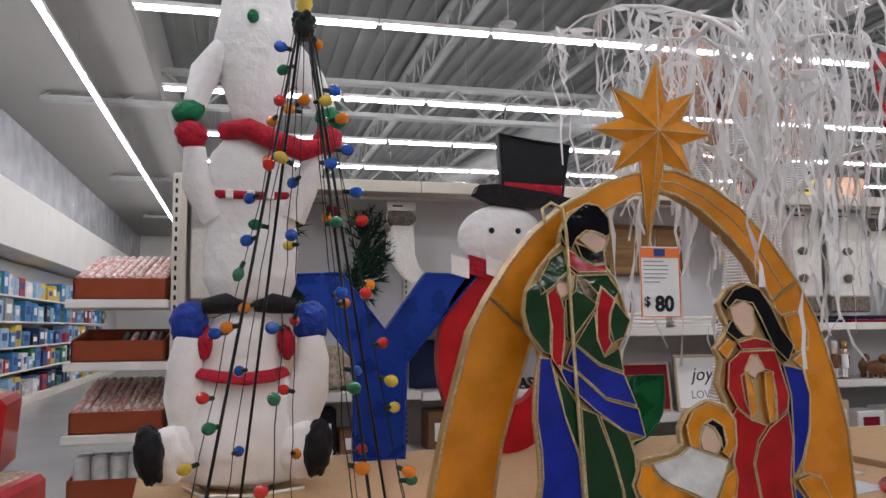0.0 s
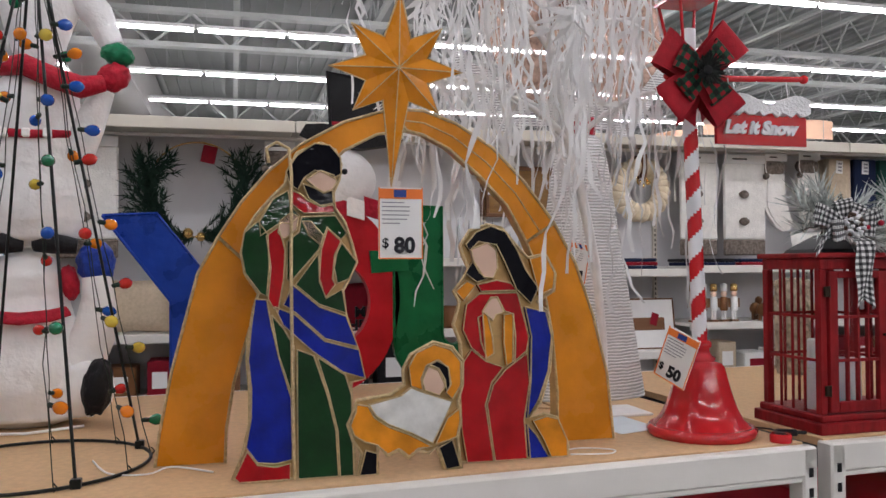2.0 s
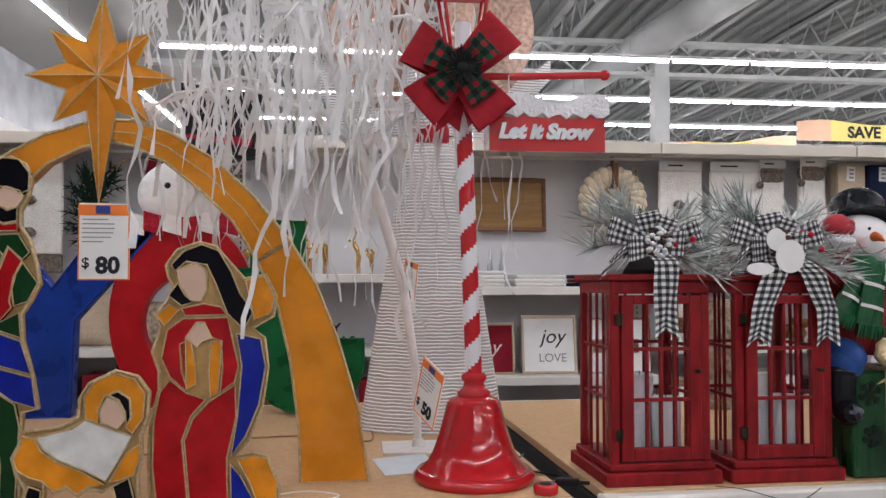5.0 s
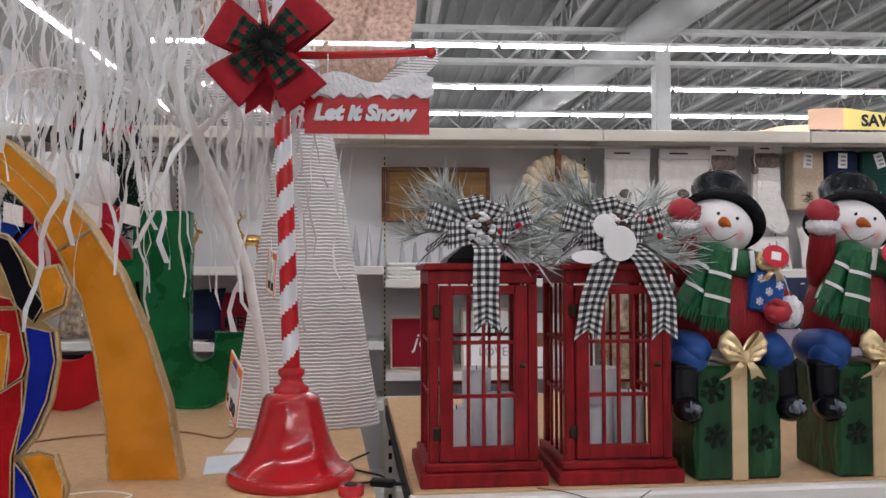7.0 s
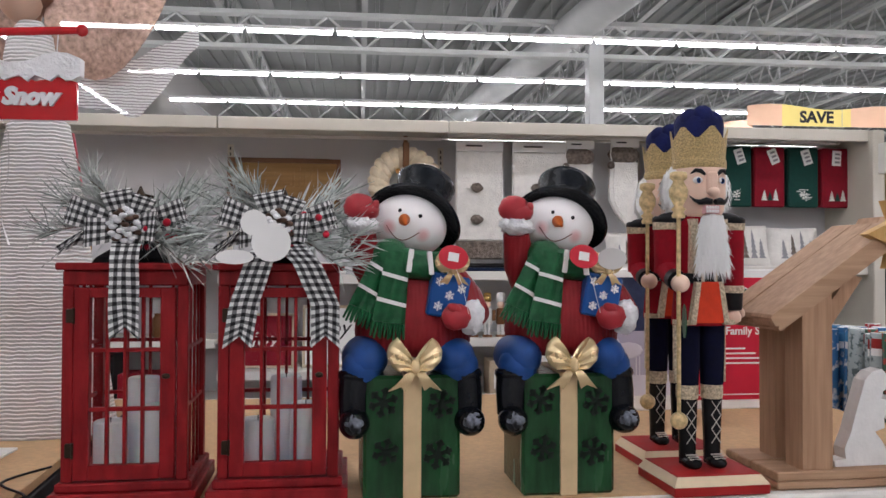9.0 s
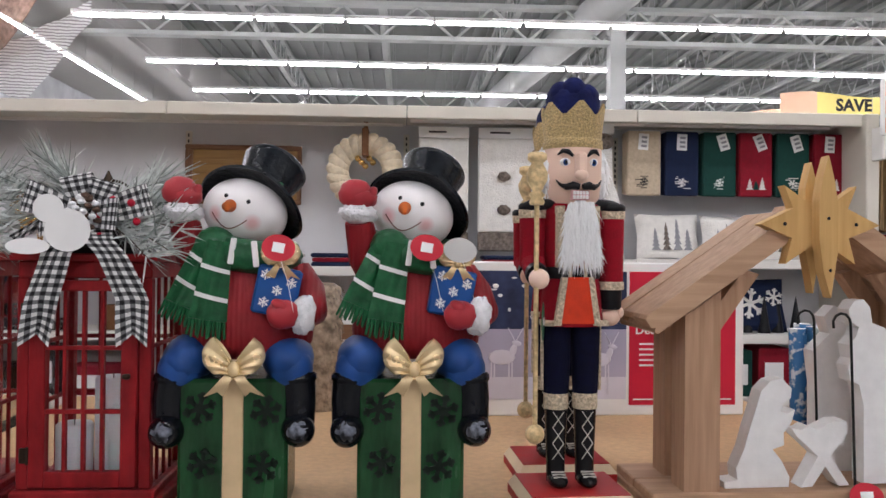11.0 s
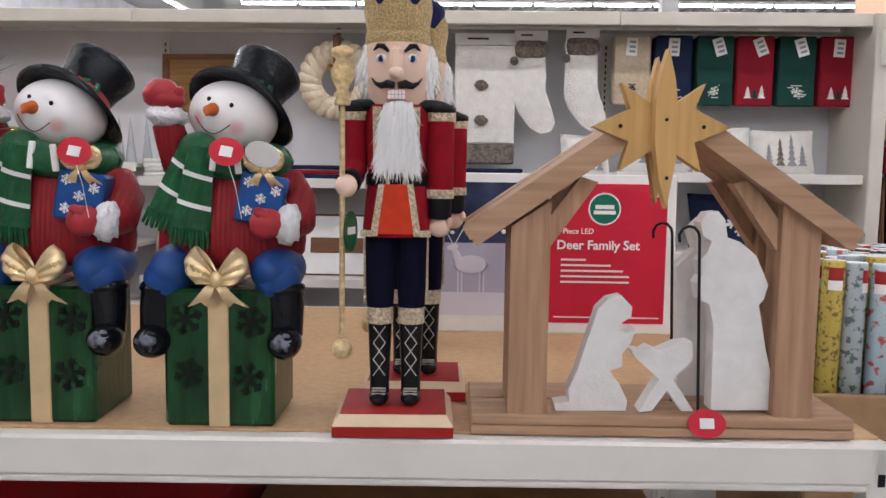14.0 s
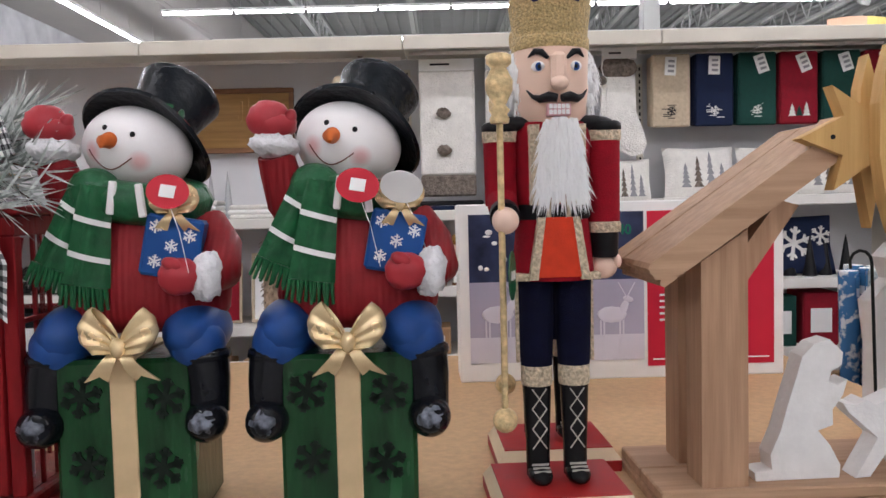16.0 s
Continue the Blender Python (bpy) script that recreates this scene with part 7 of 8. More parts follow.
def stocking(x, z_top, label, h=0.52, toe=1):
    t = thing("stocking", pose(x, HY, z_top), label, "stocking", "hanging stockings")
    w = 0.088
    b = Build()
    out = [(-w * 0.92, -0.13), (w * 0.92, -0.13), (w * 0.95, -0.30), (w * 1.25, -0.37), (w * 1.55, -h + 0.06), (w * 1.3, -h + 0.012), (w * 0.7, -h), (w * 0.1, -h + 0.03), (-w * 0.55, -h + 0.10), (-w * 0.95, -h + 0.17), (-w, -0.30)]
    out = [(p * toe, q) for p, q in out]
    b.prism(out, -0.012, 0.016, K_KNIT)
    cx, cz = sum(p for p, _ in out) / len(out), sum(q for _, q in out) / len(out)
    inner = [(cx + (p - cx) * 0.8, cz + (q - cz) * 0.86) for p, q in out]
    b.prism(inner, -0.020, -0.012, K_KNIT)
    part("sock", b, t, "white knitted sock")
    b = Build()
    b.ball((0, 0.0, -0.085), (w * 1.08, 0.028, 0.052), K_FUR, 18, 10, rough=0.15, seed=x)
    part("cuff", b, t, "grey-brown fur cuff")
    b = Build()
    header_card(b, 0.17, -0.045, -0.03)
    part("header_card", b, t, "white hanger card")
    b = Build()
    b.tube([(-w * 0.9, -0.03, -0.03), (-w * 1.0, -0.035, -0.09), (-w * 0.85, -0.035, -0.15)], 0.004, K_KNIT, 6)
    b.ball((-w * 0.95, -0.035, -0.15), 0.022, K_FUR, 10, 8, rough=0.2)
    part("tassel", b, t, "cord with a fur pompom")
    return t


stocking(4.20, 2.10, "white knitted stocking with grey fur cuff on card")
stocking(4.465, 2.115, "white knitted stocking with grey fur cuff on card")
stocking(0.905, 2.07, "white knitted stocking with grey fur cuff on card", 0.46)


def runner(x, w, label, z=2.085):
    t = thing("table_runner", pose(x, HY, z), label, "table runner", "hanging table runners")
    b = Build()
    b.box(-w / 2, w / 2, -0.014, 0.012, -0.56, -0.05, K_KNIT, 0.008)
    part("cloth", b, t, "folded white knitted cloth")
    b = Build()
    b.box(-w / 2, w / 2, -0.012, 0.014, -0.665, -0.56, K_FUR, 0.012)
    part("fur_border", b, t, "grey fur border")
    for dz in (-0.26, -0.44):
        b = Build()
        b.ball((-0.02, -0.03, dz), (0.036, 0.022, 0.026), K_FUR, 12, 8, rough=0.25, seed=dz)
        b.rod((-0.02, -0.02, dz), (-0.02, -0.017, dz + 0.06), 0.0015, K_KNIT, n=4)
        part("pompom", b, t, "grey fur pompom")
    b = Build()
    header_card(b, w, -0.05, -0.016, 0.055)
    part("header_card", b, t, "printed card header")
    return t


runner(3.622, 0.272, "folded white runner with grey fur border and pompoms")
runner(3.968, 0.315, "folded white runner with grey fur border and pompoms")
runner(-0.115, 0.30, "folded white throw with grey pompom on card", 2.075)

for i, (m, x0) in enumerate(((K_LINEN, 4.626), (K_NAVY, 4.838), (K_GREEN, 5.048), (K_RED, 5.252), (K_GREEN, 5.462), (K_RED, 5.672))):
    names = ("natural linen", "navy blue", "forest green", "crimson", "forest green", "crimson")
    t = thing("tea_towel", pose(x0 + 0.097, HY, 2.09), names[i] + " folded tea towel with embroidered motif on a hook", "tea towel", "row of folded tea towels")
    b = Build()
    for k in range(4):
        b.box(-0.094, 0.094, -0.012 + k * 0.030, 0.012 + k * 0.030, -0.355 + 0.004 * k, 0.0, m, 0.008)
    part("cloth", b, t, names[i] + " cotton")
    b = Build()
    b.box(-0.028, 0.028, -0.015, -0.0125, -0.105, -0.015, M_WHITEP, 0.001, mtx=pose(0.0, 0, 0, 0, (4, 2, -18, -22, -18, 3)[i], 0))
    for k in range(3):
        b.box(-0.012, 0.018, -0.0162, -0.015, -0.09 + k * 0.024, -0.078 + k * 0.024, M_GREYINK, 0, mtx=pose(0.0, 0, 0, 0, (4, 2, -18, -22, -18, 3)[i], 0))
    part("swing_tag", b, t, "white paper tag")
    b = Build()
    ink = M_INK if i == 0 else K_KNIT
    if i in (3, 5):
        for dx, hh, mm in ((-0.035, 0.055, K_KNIT), (0.0, 0.045, K_GREEN), (0.035, 0.060, K_KNIT)):
            for lv in range(3):
                z = -0.315 + lv * hh * 0.3
                b.prism([(dx - 0.020 + lv * 0.005, z), (dx + 0.020 - lv * 0.005, z), (dx, z + hh * 0.5)], -0.0155, -0.0125, mm)
    else:
        for k in range(8):
            b.box(-0.05 + R.uniform(0, 0.08), -0.03 + R.uniform(0.0, 0.085), -0.0145, -0.0125, -0.315 + k * 0.009, -0.311 + k * 0.009, ink, 0)
        snowflake(b, 0.0, -0.28, 0.024, -0.0125, ink, 0.002)
    part("embroidery", b, t, "embroidered motif")
    b = Build().tube([(0, 0.12, 0.022), (0, -0.03, 0.022), (0, -0.04, 0.032)], 0.003, M_WHITEMETAL, 6)
    part("hook", b, t, "white steel hook")

# embossed plaque
t = thing("wall_plaque", pose(2.52, GB - 0.045, 1.835, -4, 0, 0) @ Matrix.Diagonal((0.95, 1, 1, 1)), "bronze brown wooden plaque with embossed lettering", "wall plaque")
part("board", Build().box(-0.32, 0.32, 0, 0.012, -0.155, 0.155, K_BRASSW, 0.004), t)
b = Build()
for x0, x1, z0, z1 in ((-0.33, 0.33, 0.14, 0.165), (-0.33, 0.33, -0.165, -0.14), (-0.33, -0.305, -0.14, 0.14), (0.305, 0.33, -0.14, 0.14)):
    b.box(x0, x1, -0.012, 0.016, z0, z1, K_WOODB, 0.004)
part("frame", b, t, "darker wooden frame")
b = Build()
for k in range(4):
    b.box(-0.27, -0.27 + (0.20, 0.30, 0.16, 0.10)[k], -0.004, 0.0, 0.065 - k * 0.055, 0.085 - k * 0.055, K_BRASSW, 0.002)
for k in range(5):
    b.box(0.04 + k * 0.035, 0.052 + k * 0.035, -0.004, 0.0, 0.0, 0.10 + 0.02 * (k % 2), K_BRASSW, 0.002)
part("lettering", b, t, "embossed lines")
copy_thing(t, pose(2.48, GB - 0.02, 1.84, -2, 0, 0) @ Matrix.Diagonal((0.95, 1, 1, 1)))


def rope_wreath(x, z, R0, r, label):
    t = thing("rope_wreath", pose(x, HY, z), label, "wreath", "wreaths on the shelving")
    n = 22
    for k in range(n):
        a = 2 * math.pi * k / n
        part("braid", Build().ball((R0 * math.cos(a), 0, R0 * math.sin(a)), (r * 0.74, r * 1.0, r * 1.12), K_ROPE, 12, 10, rot=(0, -math.degrees(a) + 118, 0)), t)
    b = Build().box(-0.018, 0.018, -r - 0.008, r, R0 - r * 1.2, R0 + r * 1.25, K_LEATH, 0.004)
    b.box(-0.012, 0.012, -0.004, 0.004, R0 + r, R0 + r + 0.06, K_LEATH, 0.002)
    part("strap", b, t, "brown leather strap")
    b = Build()
    for k in range(5):
        b.ball((-0.04 + 0.02 * k, -0.03, R0 - r * 1.4 - 0.02 * (k % 3)), 0.017, K_GOLD, 12, 8)
    part("bells", b, t, "small gold bells")
    return t


rope_wreath(3.20, 1.845, 0.150, 0.060, "chunky cream braided wreath with brown strap and bells")

# half-dressed green wreath on a hoop
t = thing("pine_hoop_wreath", pose(0.45, HY + 0.05, 1.80), "metal hoop wreath half covered with dark pine sprigs", "wreath", "wreaths on the shelving")
part("hoop", Build().tube([(0.27 * math.cos(a), 0, 0.27 * math.sin(a)) for a in [k * math.pi / 20 for k in range(41)]], 0.005, K_GOLD, 6), t, "thin gold hoop")
b = Build()
rnd = random.Random(31)
for k in range(48):
    a = math.radians(-200 + k * 220 / 48)
    p = Vector((0.27 * math.cos(a), 0, 0.27 * math.sin(a)))
    tang = Vector((-math.sin(a), 0, math.cos(a))) * (1 if math.cos(a) > 0 else -1)
    for j in range(4):
        d = (tang * rnd.uniform(0.3, 1.0) + p.normalized() * rnd.uniform(-0.6, 0.7) + Vector((0, -rnd.uniform(0.1, 0.5), 0))).normalized()
        for i in range(22):
            q = p + d * 0.17 * rnd.random()
            v = (d + Vector((rnd.gauss(0, 0.5), rnd.gauss(0, 0.5), rnd.gauss(0, 0.5)))).normalized() * 0.06
            w = v.cross(Vector((0, 1, 0.1))).normalized() * 0.0042
            b.add([q - w, q + w, q + v], [(0, 1, 2)], K_PINE)
tagged(part("pine_sprig", b, t, "dark green pine sprigs"), kind="stuff")
part("bells", Build().ball((-0.05, -0.04, -0.25), 0.03, K_GOLD, 12, 8).ball((0.02, -0.05, -0.27), 0.026, K_GOLD, 12, 8), t, "brass bells")
part("swing_tag", Build().box(-0.02, 0.06, -0.012, -0.010, 0.16, 0.26, K_RED, 0.002, mtx=pose(0.0, 0, 0, 0, 12, 0)), t, "red paper tag")

# gold reindeer


def reindeer(x, z, s, flip=1):
    b = Build()
    b.ball((0, 0, 0.17 * s), (0.075 * s, 0.03 * s, 0.036 * s), K_GOLD, 14, 10)
    for dx in (-0.05, -0.035, 0.04, 0.055):
        b.tube([(dx * s, 0.012 * s * (1 if dx > 0 else -1), 0.16 * s), (dx * s * 1.15, 0, 0.08 * s), (dx * s * 1.05, 0, 0.0)], [0.014 * s, 0.008 * s, 0.006 * s], K_GOLD, 8)
    b.tube([(0.055 * s, 0, 0.18 * s), (0.085 * s, 0, 0.23 * s), (0.088 * s, 0, 0.26 * s)], [0.022 * s, 0.016 * s, 0.014 * s], K_GOLD, 10)
    b.ball((0.105 * s, 0, 0.268 * s), (0.03 * s, 0.014 * s, 0.015 * s), K_GOLD, 12, 8, rot=(0, 20, 0))
    for d in (-1, 1):
        b.tube([(0.085 * s, 0.008 * d * s, 0.275 * s), (0.07 * s, 0.03 * d * s, 0.32 * s), (0.085 * s, 0.045 * d * s, 0.36 * s)], [0.005 * s, 0.004 * s, 0.002 * s], K_GOLD, 6)
        b.tube([(0.072 * s, 0.026 * d * s, 0.315 * s), (0.05 * s, 0.03 * d * s, 0.345 * s)], [0.004 * s, 0.0015 * s], K_GOLD, 6)
    return solo("reindeer_ornament", b, pose(x, 4.60, z) @ Matrix.Diagonal((flip, 1, 1, 1)), "shiny gold reindeer ornament standing on the shelf", "ornament", "gold reindeer")


reindeer(1.08, 1.401, 0.75)
reindeer(1.45, 1.401, 0.9, -1)
reindeer(1.72, 1.401, 0.75, -1)


def cone_trees(x, y, z, n, h, material, label, group, r=0.03):
    for k in range(n):
        b = Build().lathe([(r, 0.0), (r * 0.95, 0.01), (r * 0.6, h * 0.4), (r * 0.25, h * 0.8), (0.001, h)], material, 12)
        b.lathe([(r * 0.6, -0.0), (r * 0.6, 0.004)], material, 10)
        solo("tabletop_tree", b, pose(x + k * r * 2.5, y + 0.03 * (k % 2), z), label, "ornament", group)


cone_trees(1.96, 4.56, 1.401, 4, 0.24, K_GLASSY, "frosted glass cone tree on the shelf", "frosted glass trees")
cone_trees(2.30, 4.6, 1.331, 4, 0.24, K_GLASSY, "frosted glass cone tree on the shelf", "frosted glass trees")
cone_trees(5.20, 4.55, 0.991, 5, 0.2, M_BLACK, "small black cone tree on the shelf", "black cone trees", 0.035)

# word sign of cut black letters
b = Build()
merge(b, text_mesh("MERRY", 0.085, 0.012, M_BLACK, 0.002, align="LEFT"), pose(0.10, 0, 0.078))
merge(b, text_mesh("CHRISTMAS", 0.085, 0.012, M_BLACK, 0.002, align="LEFT"), pose(0, 0, 0.004))
b.box(0, 0.5, -0.012, 0.012, 0, 0.006, M_BLACK, 0)
solo("word_sign", b, pose(1.22, 4.50, 0.991), "black cut-out letter sign standing on the shelf", "word sign")


def pillow(x, y, z, w, h, d, material, label, trees=False, flakes=False, tilt=-14):
    t = thing("pillow", pose(x, y, z, tilt, 0, 0), label, "pillow", "pillows on the shelves")
    b = Build()
    n = 12
    for side in (-1, 1):
        def f(u, v, side=side):
            k = (1 - (2 * u - 1) ** 4) * (1 - (2 * v - 1) ** 4)
            pinch = 1 - 0.06 * (1 - abs(2 * v - 1))
            px = 1 - 0.06 * (1 - abs(2 * u - 1))
            return ((u - 0.5) * w * pinch, side * d * 0.5 * k ** 0.5, h * 0.5 + (v - 0.5) * h * px)
        b.grid(f, n, n, material, True)
    part("cushion", b, t)
    if trees:
        b = Build()
        for dx, hh in ((-0.22, 0.52), (-0.05, 0.66), (0.12, 0.75), (0.28, 0.5)):
            for lv in range(5):
                z0 = h * 0.16 + hh * h * lv / 6
                ww = 0.07 * w * (1 - lv * 0.15)
                b.prism([(dx * w - ww, z0), (dx * w + ww, z0), (dx * w, z0 + hh * h * 0.26)], -d * 0.52, -d * 0.47, M_GREYINK if dx != -0.05 else K_FUR)
        part("tree_print", b, t, "grey printed fir trees")
    if flakes:
        b = Build()
        for dx, dz, r in ((-0.28, 0.5, 0.05), (0.05, 0.5, 0.085), (0.33, 0.62, 0.05)):
            snowflake(b, dx * w, dz * h, r, -d * 0.49, K_KNIT, 0.004, 0.1)
        part("snowflake_print", b, t, "white snowflakes")
    return t


pillow(4.50, 4.63, 1.352, 0.26, 0.24, 0.08, K_KNIT, "white pillow with grey printed fir trees", True)
pillow(4.88, 4.66, 1.387, 0.36, 0.26, 0.09, K_KNIT, "white pillow with grey printed fir trees", True)
pillow(5.20, 4.60, 1.387, 0.30, 0.25, 0.08, K_KNIT, "white pillow with grey printed fir trees", True)
pillow(5.52, 4.64, 1.387, 0.34, 0.24, 0.08, K_KNIT, "white pillow with grey printed fir trees", True)
pillow(5.28, 4.58, 0.992, 0.48, 0.30, 0.10, K_NAVY, "navy pillow with white snowflakes", False, True)
pillow(1.12, 4.62, 0.992, 0.34, 0.30, 0.10, K_NAVY, "dark navy pillow on the shelf")
pillow(1.30, 4.66, 0.992, 0.30, 0.28, 0.10, K_RED, "crimson pillow on the shelf")
pillow(0.12, 4.6, 1.002, 0.40, 0.30, 0.12, K_LINEN, "natural linen pillow on the shelf")
pillow(0.56, 4.6, 1.002, 0.36, 0.26, 0.12, K_FURL, "brown fur pillow on the shelf")

# rolled fur throw standing on end
b = Build()
b.lathe([(0.07, 0), (0.078, 0.03), (0.08, 0.30), (0.075, 0.42), (0.05, 0.435)], K_FURL, 22)
for k in range(500):
    a, z = R.uniform(0, 6.28), R.uniform(0.0, 0.42)
    p = Vector((0.078 * math.cos(a), 0.078 * math.sin(a), z))
    q = Vector((math.cos(a) * 0.012, math.sin(a) * 0.012, R.uniform(-0.02, 0.0)))
    b.add([p + Vector((0, 0, 0.003)), p - Vector((0, 0, 0.003)), p + q], [(0, 1, 2)], R.choice((K_FURL, K_FUR)))
solo("fur_throw", b, pose(3.12, 3.05, TZ), "rolled light brown fur throw standing on the table", "throw")

# stacked folded linens
for x, z, n, w, mats_ in ((2.36, 1.332, 4, 0.30, (K_KNIT, K_KNIT, M_WHITEP)), (2.72, 1.332, 3, 0.30, (K_KNIT, M_WHITEP)), (3.08, 1.332, 3, 0.30, (K_NAVY, K_RED)), (3.62, 1.352, 2, 0.34, (K_NAVY, M_BLACK)), (4.0, 1.352, 2, 0.34, (K_RED, K_NAVY))):
    for k in range(n):
        b = Build().box(-w / 2, w / 2, 0, 0.26, 0, 0.022, mats_[k % len(mats_)], 0.009)
        solo("folded_placemat", b, pose(x + R.uniform(-0.006, 0.006), 4.46, z + k * 0.0235, 0, 0, R.uniform(-2, 2)), "folded cloth placemat in a stack on the shelf", "placemat", "stacked placemats")

# framed script sign and boxed sign
t = thing("framed_sign", pose(2.41, 4.56, 0.822, -8, 0, 0), "dark red framed sign with white script", "sign")
part("panel", Build().box(-0.17, 0.17, 0, 0.01, 0.01, 0.29, K_RED, 0.001), t)
b = Build()
for x0, x1, z0, z1 in ((-0.18, 0.18, 0.285, 0.298), (-0.18, 0.18, 0.0, 0.013), (-0.18, -0.168, 0.013, 0.285), (0.168, 0.18, 0.013, 0.285)):
    b.box(x0, x1, -0.008, 0.014, z0, z1, K_LINEN, 0.002)
part("frame", b, t, "pale wooden frame")
part("script", merge(Build(), text_mesh("joy", 0.12, 0.001, K_KNIT, 0.0, 0.3), pose(0.02, -0.0015, 0.12)), t, "white script lettering")
t = thing("framed_sign", pose(2.80, 4.57, 0.822, -8, 0, 0), "white framed sign with dark lettering", "sign")
part("panel", Build().box(-0.15, 0.15, 0, 0.01, 0.01, 0.33, M_WHITEP, 0.001), t)
b = Build()
for x0, x1, z0, z1 in ((-0.165, 0.165, 0.325, 0.342), (-0.165, 0.165, 0.0, 0.015), (-0.165, -0.15, 0.015, 0.325), (0.15, 0.165, 0.015, 0.325)):
    b.box(x0, x1, -0.008, 0.014, z0, z1, K_LINEN, 0.002)
part("frame", b, t, "pale wooden frame")
part("script", merge(Build(), text_mesh("joy", 0.12, 0.001, M_INK, 0.0, 0.3), pose(0.02, -0.0015, 0.18)), t, "dark script lettering")
part("capitals", merge(Build(), text_mesh("LOVE", 0.07, 0.001, M_GREYINK, 0.0), pose(0.02, -0.0015, 0.07)), t, "grey capital lettering")
t = thing("framed_sign", pose(3.20, 4.56, 0.822, -8, 0, 0), "white framed sign with a brown wooden centre", "sign")
part("panel", Build().box(-0.21, 0.21, 0, 0.012, 0, 0.32, M_WHITEP, 0.002), t)
part("centre_board", Build().box(-0.14, 0.14, -0.008, 0.0, 0.12, 0.20, K_WOODB, 0.002), t, "brown wooden strip")
part("swing_tag", Build().box(-0.02, 0.03, -0.012, -0.010, 0.16, 0.24, K_RED, 0.001, mtx=pose(0, 0, 0, 0, 18, 0)), t, "dark red tag")
b = Build()
for x0, x1, z0, z1 in ((-0.215, 0.215, 0.315, 0.325), (-0.215, 0.215, -0.0, 0.008), (-0.215, -0.207, 0.008, 0.315), (0.207, 0.215, 0.008, 0.315)):
    b.box(x0, x1, -0.006, 0.014, z0, z1, K_WOODB, 0.002)
part("frame", b, t, "thin brown frame")

# little soldiers and carved animals
for k in range(5):
    b = Build()
    b.box(-0.025, 0.025, -0.02, 0.02, 0, 0.012, K_WOODB, 0.002)
    for s in (-1, 1):
        b.rod((s * 0.011, 0, 0.012), (s * 0.011, 0, 0.075), 0.008, M_WHITEP, n=8)
        b.rod((s * 0.034, 0, 0.09), (s * 0.034, 0, 0.15), 0.007, K_WOODB, n=8)
    b.lathe([(0.022, 0.07), (0.026, 0.08), (0.024, 0.155), (0.012, 0.16)], K_LEATH if k % 2 else M_WHITEP, 14)
    b.ball((0, 0, 0.18), (0.02, 0.02, 0.022), N_SKIN, 12, 8)
    b.lathe([(0.021, 0.195), (0.024, 0.20), (0.022, 0.24), (0.01, 0.245)], M_WHITEP if k % 2 else K_GOLD, 12)
    solo("small_nutcracker", b, pose(3.50 + k * 0.075, 4.50, 0.991), "small wooden nutcracker on the shelf", "nutcracker", "small nutcrackers on the shelf")
for k in range(7):
    b = Build()
    b.ball((0, 0, 0.07), (0.06, 0.03, 0.045), K_LINEN if k % 2 else K_LEATH, 12, 8, rough=0.2, seed=k)
    b.ball((0.045, -0.01, 0.125), (0.03, 0.024, 0.03), K_LINEN if k % 2 else K_LEATH, 10, 8)
    for dx in (-0.035, 0.03):
        b.rod((dx, 0, 0), (dx, 0, 0.05), 0.012, K_WOODB, n=6)
    solo("carved_animal", b, pose(4.02 + (k % 4) * 0.13, 4.48 + 0.11 * (k // 4), 0.991, 0, 0, R.uniform(-40, 40)), "rustic brown carved animal on the shelf", "ornament", "carved animals")
# mixed stock on the lowest shelves
rnd = random.Random(9)
for i, (x0, x1) in enumerate(zip(bays, bays[1:])):
    x = x0 + 0.05
    while x < x1 - 0.25:
        w, h = rnd.uniform(0.12, 0.24), rnd.uniform(0.12, 0.26)
        m = rnd.choice((K_RED, K_WOODB, K_LINEN, M_CARD, M_WHITEP, K_GREEN, M_BLACK, K_LEATH))
        b = Build().box(0, w, 0, 0.2, 0, h, m, 0.006)
        b.box(w * 0.2, w * 0.8, -0.002, 0.0, h * 0.25, h * 0.7, M_WHITEP if m is not M_WHITEP else K_RED, 0)
        solo("boxed_ornament", b, pose(x, 4.46, 0.421 if i == 2 else 0.661), "boxed ornament with a printed label on the shelf", "box", "boxed ornaments on the shelves")
        x += w + rnd.uniform(0.01, 0.06)
for x, z in ((-0.1, 1.001), (0.8, 1.001), (2.02, 0.991), (1.9, 0.991)):
    b = Build().lathe([(0.05, 0), (0.062, 0.02), (0.06, 0.10), (0.045, 0.12), (0.05, 0.13)], K_LEATH, 18)
    solo("ceramic_crock", b, pose(x, 4.55, z), "brown glazed crock on the shelf", "crock", "crocks on the shelves")

# ---- carton of the lit deer set, standing on the right table ----
D_LAV = mat("lavender_dusk_print", (0.42, 0.40, 0.52), 0.35, var=0.12, scale=3)
D_DARK = mat("night_sky_print", (0.03, 0.04, 0.09), 0.35, var=0.5, scale=12)
D_SNOW = mat("pale_snow_print", (0.66, 0.64, 0.72), 0.35, var=0.1, scale=4)
D_REDP = mat("bright_red_print", (0.58, 0.02, 0.05), 0.35, var=0.03)
D_GREEN = mat("green_badge_print", (0.01, 0.16, 0.10), 0.4, var=0.05)
t = thing("deer_set_carton", pose(3.63, 2.92, TZ, 0, 0, 1.5), "large printed carton with red panel and deer picture", "carton")
part("box", Build().box(0, 0.945, 0, 0.17, 0, 0.515, M_WHITEP, 0.004), t, "white carton")
b = Build()
b.box(0.03, 0.535, -0.002, 0.0, 0.055, 0.29, D_LAV, 0)
b.box(0.03, 0.535, -0.0021, 0.0, 0.055, 0.13, D_SNOW, 0)
